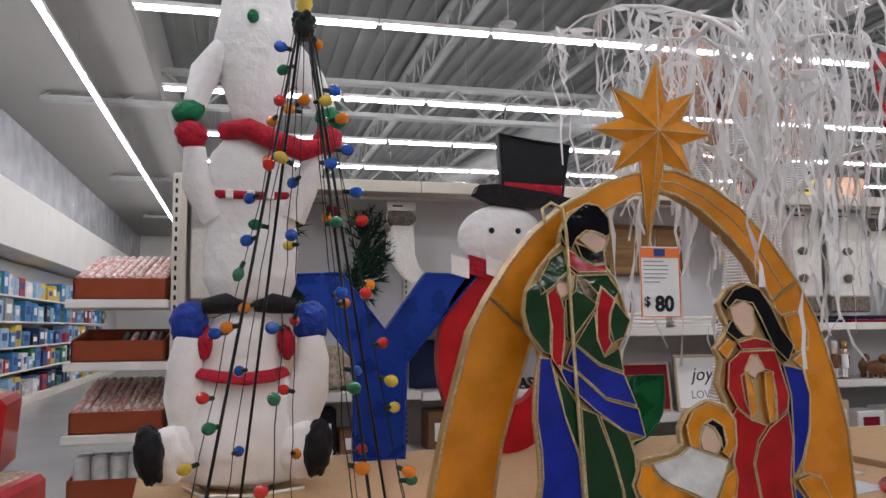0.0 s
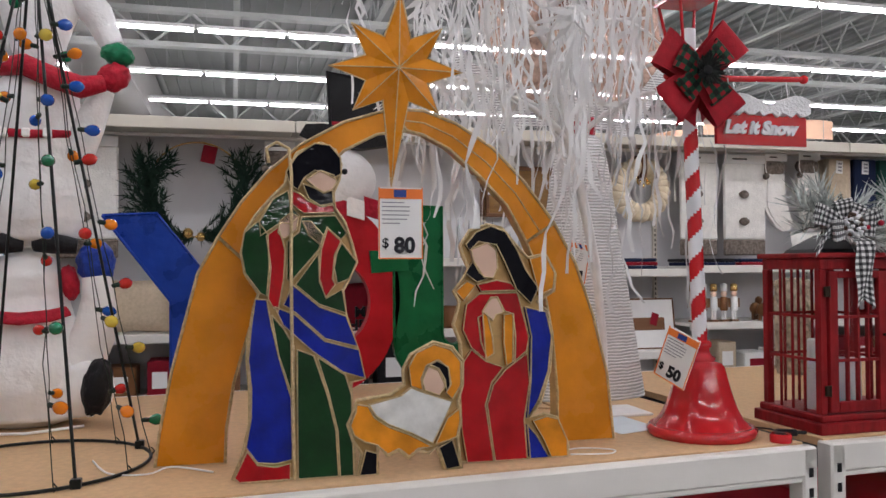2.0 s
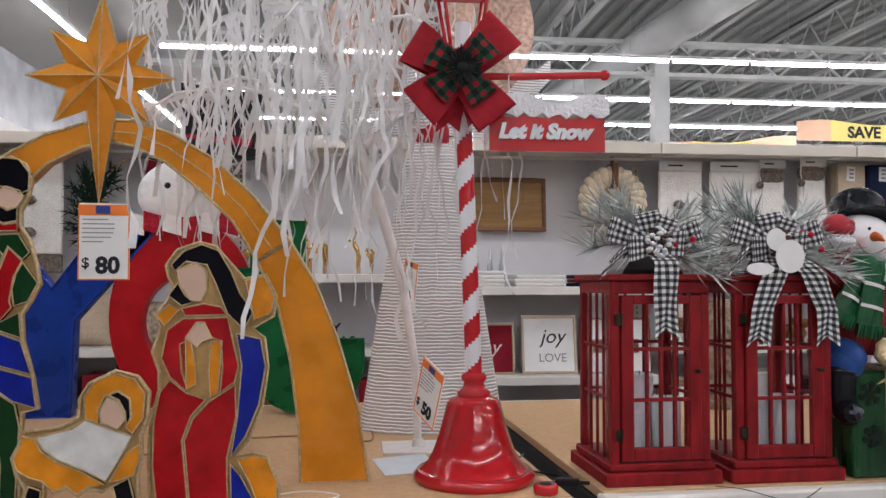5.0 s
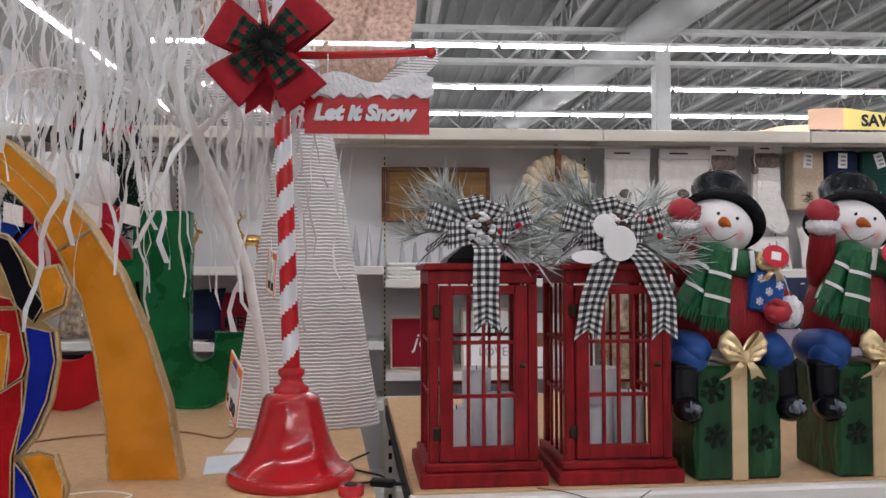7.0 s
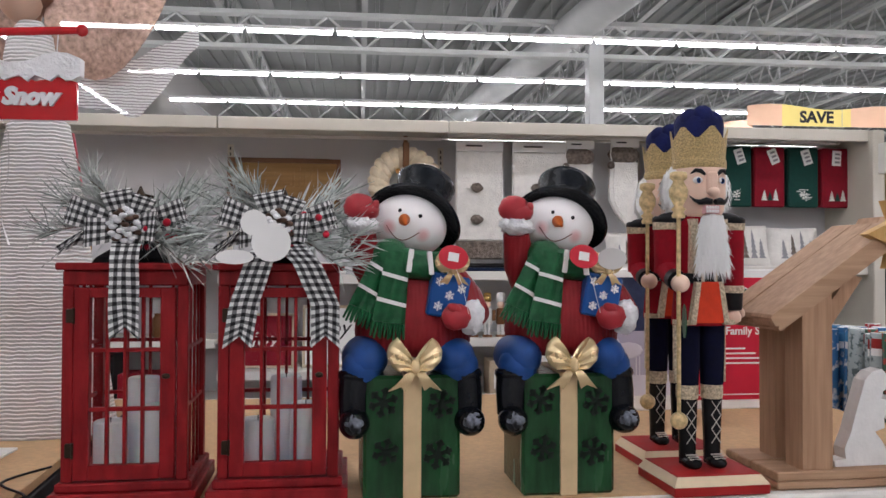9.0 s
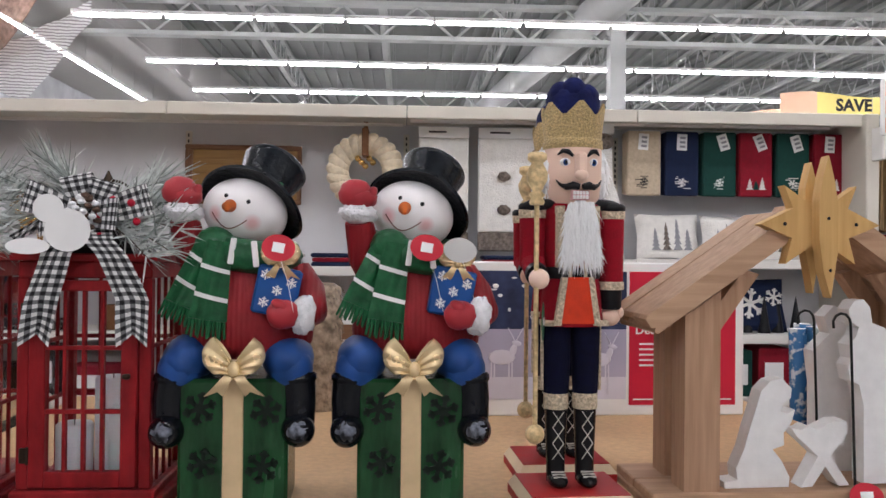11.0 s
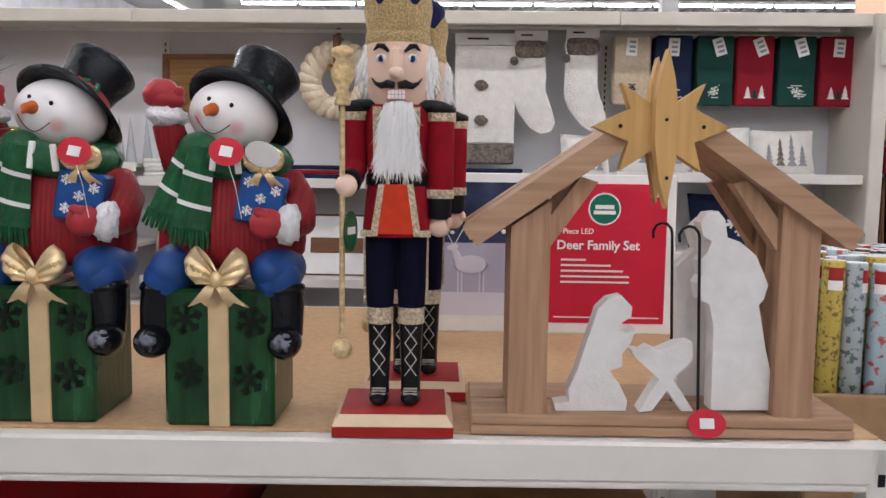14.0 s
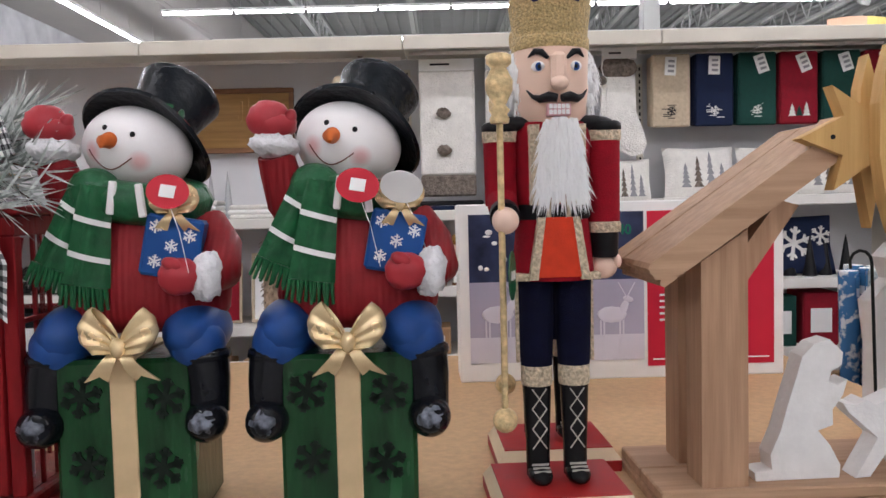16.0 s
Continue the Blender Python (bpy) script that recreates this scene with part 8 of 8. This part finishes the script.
b.box(0.03, 0.535, -0.002, 0.0, 0.29, 0.485, D_DARK, 0)
for k in range(16):
    b.ball((R.uniform(0.05, 0.52), -0.002, R.uniform(0.31, 0.47)), (R.uniform(0.003, 0.012), 0.001, R.uniform(0.003, 0.008)), M_WHITEP, 8, 5)
part("picture", b, t, "dusk picture panel with dark top")
for dx, s, fl_ in ((0.11, 0.85, 1), (0.29, 1.0, -1), (0.44, 0.8, 1)):
    b = Build()
    for px, pz, rx, rz, ro in ((0, 0.16, 0.055, 0.030, 0), (0.045, 0.185, 0.014, 0.03, 20), (0.06, 0.215, 0.02, 0.011, 15)):
        b.ball((dx + fl_ * px * s, -0.0035, 0.06 + pz * s), (rx * s, 0.0015, rz * s), D_SNOW, 12, 6, rot=(0, ro * fl_, 0))
    for px in (-0.04, -0.028, 0.03, 0.042):
        b.box(dx + px * s - 0.0025, dx + px * s + 0.0025, -0.0045, -0.0025, 0.075, 0.06 + 0.14 * s, D_SNOW, 0)
    for q in (-1, 1):
        b.rod((dx + fl_ * 0.055 * s, -0.004, 0.06 + 0.22 * s), (dx + fl_ * (0.055 + 0.03 * q) * s, -0.004, 0.06 + 0.275 * s), 0.002, D_SNOW, n=4)
    part("deer_print", b, t, "white lit deer shape")
b = Build().box(0.545, 0.915, -0.002, 0.0, 0.035, 0.485, D_REDP, 0)
part("red_panel", b, t, "bright red printed panel")
b = Build()
b.lathe([(0.052, 0), (0.052, 0.0015)], M_WHITEP, 28, mtx=pose(0.715, -0.002, 0.405, 90, 0, 0))
b.lathe([(0.047, 0), (0.047, 0.0025)], D_GREEN, 28, mtx=pose(0.715, -0.002, 0.405, 90, 0, 0))
b.box(0.685, 0.745, -0.0065, -0.004, 0.405, 0.418, M_WHITEP, 0)
b.box(0.68, 0.75, -0.0065, -0.004, 0.388, 0.400, M_WHITEP, 0)
part("badge", b, t, "round green badge")
b = Build()
merge(b, text_mesh("Deer Family Set", 0.041, 0.0006, M_WHITEP, 0.0009, align="LEFT"), pose(0.565, -0.0032, 0.275))
merge(b, text_mesh("3 Piece LED", 0.024, 0.0006, M_WHITEP, 0.0003, align="LEFT"), pose(0.565, -0.0032, 0.325))
for k, w in enumerate((0.08, 0.16, 0.20, 0.22, 0.22)):
    b.box(0.58, 0.58 + w, -0.003, -0.002, 0.238 - k * 0.018, 0.244 - k * 0.018, M_WHITEP, 0)
b.box(0.56, 0.90, -0.003, -0.002, 0.052, 0.056, M_WHITEP, 0)
b.box(0.86, 0.895, -0.003, -0.002, 0.445, 0.465, M_WHITEP, 0)
part("print", b, t, "white printed product text")
part("number_print", merge(Build(), text_mesh("340", 0.04, 0.0006, D_GREEN, 0.001), pose(0.47, -0.0035, 0.42)), t, "green printed number")

# ---- end cap of candy trays at the end of the shelving ----
C_TRAY = mat("rust_tray_card", (0.28, 0.06, 0.025), 0.6, var=0.08, scale=15)
C_PINK = mat("pink_striped_wrap", (0.62, 0.30, 0.26), 0.35, var=0.5, scale=70, stretch=(1, 0.2, 1), color2=(0.78, 0.72, 0.68), band=(0.42, 0.55))
C_CLEAR = mat("clear_tub", (0.62, 0.62, 0.60), 0.15, var=0.2, scale=20)
b = Build()
b.box(-0.34, -0.30, 4.33, 4.40, 0.0, 2.15, M_CREAM, 0.004)
for k in range(40):
    b.box(-0.326, -0.314, 4.327, 4.331, 0.15 + k * 0.05, 0.175 + k * 0.05, M_BLACK, 0)
tagged(b.make("slotted_upright"), label="slotted cream steel upright of the end cap", category="upright")
for k, (z, kind) in enumerate(((1.505, 0), (1.195, 1), (0.845, 0), (0.52, 2))):
    b = Build().box(-0.83, -0.345, 4.30, 4.86, z - 0.045, z - 0.002, M_WHITEMETAL, 0.004)
    tagged(b.make("end_shelf"), label="white steel end cap shelf", category="shelf", group="end cap shelves")
    t = thing("candy_tray", pose(-0.80, 4.33, z), ("rust card tray heaped with pink striped candy rolls", "rust card tray half empty on the end cap", "rust card tray with clear plastic tubs")[kind], "tray", "candy trays")
    b = Build()
    b.box(0, 0.44, 0, 0.008, 0, 0.105, C_TRAY, 0.002)
    b.box(0, 0.44, 0.45, 0.458, 0, 0.16, C_TRAY, 0.002)
    for x0 in (0, 0.432):
        b.add([(x0, 0, 0), (x0 + 0.008, 0, 0), (x0 + 0.008, 0.45, 0), (x0, 0.45, 0), (x0, 0, 0.105), (x0 + 0.008, 0, 0.105), (x0 + 0.008, 0.45, 0.16), (x0, 0.45, 0.16)], [(0, 1, 5, 4), (1, 2, 6, 5), (2, 3, 7, 6), (3, 0, 4, 7), (4, 5, 6, 7), (3, 2, 1, 0)], C_TRAY)
    b.box(0, 0.44, 0, 0.45, 0, 0.006, C_TRAY, 0)
    part("tray_box", b, t, "rust-red card tray")
    if kind == 0:
        for i in range(11):
            b = Build()
            b.tube([(0.025 + i * 0.039, 0.02, 0.10 + 0.004 * (i % 2)), (0.03 + i * 0.039 + 0.04, 0.44, 0.235)], 0.0185, C_PINK, 10)
            part("candy_roll", b, t)
            part("candy_roll", Build().tube([(0.025 + i * 0.039, 0.03, 0.062), (0.03 + i * 0.039, 0.44, 0.19)], 0.0185, C_PINK, 10), t)
    elif kind == 1:
        for i in range(5):
            part("candy_roll", Build().tube([(0.20 + i * 0.045, 0.10, 0.03), (0.21 + i * 0.045, 0.44, 0.13)], 0.018, C_PINK if i % 2 else M_BLACK, 10), t)
    else:
        for i in range(5):
            b = Build().lathe([(0.04, 0.01), (0.042, 0.02), (0.042, 0.18), (0.038, 0.185), (0.038, 0.20), (0.03, 0.205)], C_CLEAR, 16, (0.05 + i * 0.085, 0.1, 0.0))
            b.lathe([(0.04, 0.01), (0.042, 0.18), (0.038, 0.20)], C_CLEAR, 16, (0.05 + i * 0.085, 0.25, 0.0))
            part("tub", b, t, "ribbed clear plastic tub")

# wrapped boxes on a low stand beside the left table
G_JUTE = mat("jute_mesh_ribbon", (0.42, 0.34, 0.24), 0.85, var=0.5, scale=90, bump=0.8, bscale=140)
G_RED = mat("red_foil_wrap", (0.42, 0.015, 0.02), 0.3, var=0.2, scale=10, coat=0.3)
solo("display_stand", Build().box(-0.36, 0.0, 0, 0.5, 0, 0.88, M_CARD, 0.01), pose(-0.47, 1.66, 0), "plain brown card display stand beside the table", "stand")
for x, y, z, rx, rz, lab in ((-0.67, 1.72, 0.882, 0, -8, "red foil wrapped box with jute ribbon lying flat"), (-0.72, 1.86, 1.06, 0, 6, "red foil wrapped box with jute ribbon stacked askew")):
    t = thing("wrapped_box", pose(x, y, z, rx, 4 if z > 1 else 0, rz), lab, "gift box", "wrapped boxes")
    part("box", Build().box(-0.11, 0.24, 0, 0.26, 0.004, 0.17, G_RED, 0.012), t, "red foil box")
    part("ribbon", Build().box(0.13, 0.21, -0.004, 0.264, 0.0, 0.174, G_JUTE, 0.008), t, "wide jute mesh ribbon")

# ---- wall shelving of the left aisle ----
b = Build()
b.box(-4.95, -3.72, 2.0, 32, 0.0, 0.14, M_CREAM, 0.004)
b.box(-4.95, -4.40, 2.0, 32, 0.14, 2.7, M_BACK, 0)
setting("wall_shelving", b, "cream base and grey back of the wall shelving")
prod = [mat("print_" + n, c, 0.45, var=0.3, scale=9) for n, c in (("blue", (0.05, 0.20, 0.42)), ("pale_blue", (0.30, 0.46, 0.60)), ("white", (0.70, 0.70, 0.70)), ("navy", (0.02, 0.04, 0.12)), ("green", (0.03, 0.16, 0.07)), ("red", (0.36, 0.03, 0.03)), ("yellow", (0.60, 0.42, 0.06)), ("grey", (0.28, 0.28, 0.29)), ("black", (0.02, 0.02, 0.025)))]
rnd = random.Random(14)
for y0 in range(8, 26, 3):
    for z in (0.14, 0.62, 1.05, 1.5, 1.95):
        if z > 0.2:
            b = Build().box(-4.40, -3.80, y0, y0 + 2.98, z - 0.03, z, M_WHITEMETAL, 0.004)
            tagged(b.make("shelf"), label="white steel shelf of the wall shelving", category="shelf", group="shelves along the wall")
        y = y0 + 0.05
        while y < y0 + 2.7:
            w, h, d = rnd.uniform(0.22, 0.5), rnd.uniform(0.20, 0.40), rnd.uniform(0.3, 0.5)
            m = rnd.choice(prod[:4] + prod[:2] + prod[4:])
            b = Build().box(0, d, 0, w, 0, h, m, 0.006)
            b.box(d, d + 0.002, w * 0.15, w * 0.8, h * 0.35, h * 0.75, rnd.choice((M_WHITEP, M_NAVY, prod[1])), 0)
            solo("boxed_product", b, pose(-3.85 - d + rnd.uniform(0, 0.06), y, z + 0.001), "printed retail box on the wall shelf", "box", "retail boxes along the wall")
            y += w + rnd.uniform(0.01, 0.12)

# ---- gift wrap bin beyond the right table ----
GW = []
for n, c1, c2, sc in (("gold_script", (0.56, 0.43, 0.10), (0.24, 0.17, 0.05), 75), ("blue_ornaments", (0.46, 0.60, 0.66), (0.55, 0.12, 0.12), 34), ("green_snow", (0.06, 0.13, 0.09), (0.42, 0.06, 0.05), 30), ("dark_flakes", (0.06, 0.075, 0.075), (0.50, 0.48, 0.46), 55), ("red_plaid", (0.42, 0.04, 0.05), (0.62, 0.58, 0.55), 40), ("sky_figures", (0.05, 0.16, 0.34), (0.60, 0.62, 0.64), 26), ("silver_grey", (0.40, 0.46, 0.48), (0.12, 0.16, 0.17), 44)):
    GW.append(mat("wrap_" + n, c1, 0.25, scale=sc, color2=c2, band=(0.40, 0.47), coat=0.5))
protos = []
for k, m in enumerate(GW):
    b = Build()
    b.lathe([(0.014, 0.0), (0.034, 0.002), (0.0345, 0.80), (0.033, 0.806), (0.022, 0.80), (0.020, 0.76)], m, 14)
    for z0, z1, mm, r in ((0.715, 0.745, M_WHITEP, 0.0352), (0.745, 0.785, prod[5] if k != 5 else prod[0], 0.0353)):
        b.grid(lambda u, v, z0=z0, z1=z1, r=r: (r * math.cos(-1.57 + (u - 0.5) * 1.3), r * math.sin(-1.57 + (u - 0.5) * 1.3), z0 + (z1 - z0) * v), 6, 1, mm, True)
    b.lathe([(0.033, 0.8062), (0.022, 0.8066)], M_WHITEP, 14)
    protos.append(b.data("gift_wrap_roll"))
rnd = random.Random(3)
pal = ((0, 2, 6), (0, 1, 6), (2, 2, 3), (3, 6, 2), (1, 6, 3), (4, 6, 3))
for i in range(17):
    for j in range(10):
        x, y = 5.03 + i * 0.074 + 0.03 * (j % 2), 2.86 + j * 0.074
        back = j > 6
        k = rnd.choice(pal[min(5, i // 2)]) if not back else rnd.choice((4, 5, 5))
        ob = new("gift_wrap_roll", protos[k])
        ob.matrix_basis = pose(x, y, 0.311 + rnd.uniform(-0.008, 0.014), rnd.uniform(-1.2, 1.2), rnd.uniform(-1.2, 1.2), rnd.uniform(-70, 60))
        tagged(ob, label="upright roll of printed gift wrap in the bin", category="gift wrap", group="rolls of gift wrap")
b = Build()
b.box(4.95, 6.36, 2.77, 2.80, 0.0, 0.72, M_CARD, 0.004)
b.box(4.95, 6.36, 3.60, 3.63, 0.0, 0.72, M_CARD, 0.004)
b.box(4.95, 4.98, 2.80, 3.60, 0.0, 0.72, M_CARD, 0.004)
b.box(6.33, 6.36, 2.80, 3.60, 0.0, 0.72, M_CARD, 0.004)
b.box(4.98, 6.33, 2.80, 3.60, 0.25, 0.296, M_CARD, 0)
solo("gift_wrap_bin", b, pose(0, 0, 0), "brown cardboard dump bin full of gift wrap rolls", "bin")

# ---- the end of the shelving on the right ----
t = thing("header_sign", pose(5.85, 4.22, 2.03), "white header sign with three orange stripes", "sign")
part("board", Build().box(-0.015, 2.6, 0.004, 0.03, 0, 0.285, M_WHITEP, 0.003), t, "white board")
for z in (0.012, 0.105, 0.198):
    part("stripe", Build().box(0.0, 2.6, 0.0, 0.004, z, z + 0.075, M_ORANGE, 0), t, "orange stripe")
part("bracket", Build().box(0.0, 0.03, 0.03, 0.25, -0.12, 0.05, M_WHITEMETAL, 0.003), t)
K_KRAFT = mat("kraft_paper", (0.36, 0.25, 0.13), 0.8, var=0.15, scale=25)
for k in range(16):
    b = Build().box(0, 0.009, 0, 0.30, 0, 0.40, K_KRAFT, 0.003)
    b.tube([(0.004, 0.06, 0.40), (0.004, 0.10, 0.45), (0.004, 0.20, 0.45), (0.004, 0.24, 0.40)], 0.003, K_KRAFT, 5)
    solo("paper_bag", b, pose(5.925 + k * 0.021, 4.42 + 0.01 * (k % 3), 1.56 - 0.004 * (k % 4), 0, R.uniform(-2, 2), 0), "flat brown kraft paper gift bag hanging in a row", "gift bag", "hanging kraft bags")
for k in range(14):
    b = Build().box(0, 0.010, 0, 0.26, 0, (0.13 if k < 10 else 0.1), K_RED, 0.003)
    solo("paper_bag", b, pose(5.925 + k * 0.022, 4.44, 1.40, 0, R.uniform(-2, 2), 0), "small crimson paper gift bag hanging in a row", "gift bag", "hanging crimson bags")
    b = Build().box(0, 0.010, 0, 0.26, 0, 0.44, K_WOODB if k % 3 else M_BLACK, 0.003)
    solo("paper_bag", b, pose(5.925 + k * 0.022, 4.46, 0.94, 0, R.uniform(-2, 2), 0), "tall dark brown paper gift bag hanging in a row", "gift bag", "hanging dark bags")
b = Build().box(5.90, 7.2, 4.72, 4.76, 0, 2.05, M_BACK, 0)
setting("end_cap_back", b, "grey slat panel of the bag display")
S_PURP = mat("violet_print", (0.16, 0.10, 0.26), 0.4, var=0.5, scale=6)
t = thing("light_show_carton", pose(6.07, 4.33, 1.02), "violet printed carton with pale round shapes and a price", "carton")
part("box", Build().box(0, 0.62, 0, 0.2, 0, 0.50, S_PURP, 0.004), t, "violet carton")
b = Build()
for x, z, r in ((0.07, 0.42, 0.055), (0.08, 0.27, 0.06), (0.07, 0.09, 0.06), (0.33, 0.40, 0.03), (0.42, 0.34, 0.025), (0.5, 0.42, 0.03)):
    b.ball((x, -0.001, z), (r, 0.002, r * 0.9), M_WHITEP if r > 0.05 else C_PINK, 16, 8)
    if r > 0.05:
        b.ball((x, -0.002, z + r * 0.9), (r * 0.8, 0.002, r * 0.3), D_DARK, 14, 6)
part("round_print", b, t, "pale round printed shapes")
part("price_panel", Build().box(0.14, 0.62, -0.002, 0.0, 0.02, 0.20, D_REDP, 0), t, "red price panel")
part("price", merge(Build(), text_mesh("$80", 0.085, 0.0006, M_WHITEP, 0.001, align="LEFT"), pose(0.16, -0.003, 0.09)), t, "white price figures")
solo("display_table_riser", Build().box(0, 1.3, 0, 0.35, 0, 1.018, M_CREAM, 0.006), pose(5.95, 4.25, 0), "cream low cabinet under the printed carton", "cabinet")

# shelving further off on the right, with stock
rnd = random.Random(40)
for gx, gy, gl in ((6.6, 7.6, 4.5), (7.5, 10.4, 6.0), (8.5, 13.6, 7.0)):
    b = Build()
    b.box(gx, gx + gl, gy + 0.5, gy + 0.54, 0, 2.1, M_BACK, 0)
    b.box(gx - 0.03, gx, gy - 0.02, gy + 0.54, 0, 2.1, M_CREAM, 0.004)
    b.box(gx, gx + gl, gy, gy + 0.5, 2.08, 2.13, M_CREAM, 0.004)
    b.box(gx, gx + gl, gy - 0.02, gy + 0.5, 0, 0.12, M_CREAM, 0.004)
    setting("far_gondola", b, "cream steel shelving in the next aisle")
    for z in (0.12, 0.55, 0.95, 1.30, 1.65):
        if z > 0.2:
            tagged(Build().box(gx, gx + gl, gy, gy + 0.49, z - 0.03, z, M_WHITEMETAL, 0.004).make("shelf"), label="white steel shelf in the next aisle", category="shelf", group="shelves in the next aisles")
        x = gx + 0.05
        while x < gx + min(gl, 3.2) - 0.3:
            w, h = rnd.uniform(0.12, 0.3), rnd.uniform(0.16, 0.28)
            m = rnd.choice(prod + [K_RED, K_LINEN, C_PINK])
            bb = Build().box(0, w, 0, 0.3, 0, h, m, 0.006)
            bb.box(w * 0.2, w * 0.8, -0.002, 0, h * 0.3, h * 0.7, rnd.choice((M_WHITEP, prod[6], prod[5])), 0)
            solo("boxed_product", bb, pose(x, gy + 0.04, z + 0.001), "small printed retail box in the next aisle", "box", "retail boxes in the next aisles")
            x += w + rnd.uniform(0.01, 0.05)

# ---- hanging sale banners ----
Y_SAVE = mat("yellow_banner", (0.80, 0.66, 0.22), 0.5, var=0.06, scale=2)
O_SAVE = mat("peach_banner", (0.78, 0.50, 0.34), 0.5, var=0.06, scale=2)


def banner(at, label, w=3.4):
    t = thing("sale_banner", at, label, "banner", "hanging sale banners")
    h = 0.40
    n = 16
    def wavy(u):
        return h * 0.5 + 0.05 * math.sin(u * 9)
    for u0, u1, m in ((0, 0.22, O_SAVE), (0.22, 0.66, Y_SAVE), (0.66, 1.0, O_SAVE)):
        q = [(w * (u0 + (u1 - u0) * i / n), -h * 0.5) for i in range(n + 1)] + [(w * (u1 - (u1 - u0) * i / n), wavy(u1 - (u1 - u0) * i / n)) for i in range(n + 1)]
        part("panel", Build().prism(q, 0, 0.012, m), t, "yellow panel" if m is Y_SAVE else "peach panel")
    part("lettering", merge(Build(), text_mesh("SAVE", 0.33, 0.003, M_INK, 0.012), pose(w * 0.44, -0.004, -0.12)), t, "bold dark letters")
    for x in (0.3, w - 0.3):
        part("wire", Build().rod((x, 0.006, 0.2), (x, 0.006, 6.2 - at.translation.z), 0.004, M_STEELW, n=4), t)
    return t


banner(pose(10.8, 15.85, 4.47), "yellow and peach sale banner hung from the roof")
banner(pose(9.3, 19.3, 4.52, 0, 0, -28), "yellow and peach sale banner hung at an angle", 3.0)
banner(pose(9.2, 10.5, 2.72), "yellow and peach sale banner above the next aisle", 2.6)
for x, y, z in ((11.2, 15.3, 4.85), (12.6, 15.3, 4.9), (8.9, 18.0, 4.9)):
    b = Build().box(-0.12, 0.12, -0.06, 0.06, -0.06, 0.06, M_STEELW, 0.02, mtx=pose(0, 0, 0, 25, 0, 30))
    b.rod((0, 0, 0.05), (0, 0, 6.2 - z), 0.015, M_STEELW, n=6)
    solo("emergency_light", b, pose(x, y, z), "white twin emergency lamp hung under the roof", "lamp", "emergency lamps")
for x, y in ((2.4, 8.6), (3.3, 9.6), (5.0, 10.0)):
    b = Build().lathe([(0.09, -0.03), (0.11, -0.01), (0.11, 0.02), (0.05, 0.03)], M_STEELW, 16)
    b.rod((0, 0, 0.03), (0, 0, 1.0), 0.01, M_STEELW, n=6)
    solo("smoke_detector", b, pose(x, y, 5.2), "white round detector hung under the roof", "detector", "detectors under the roof")
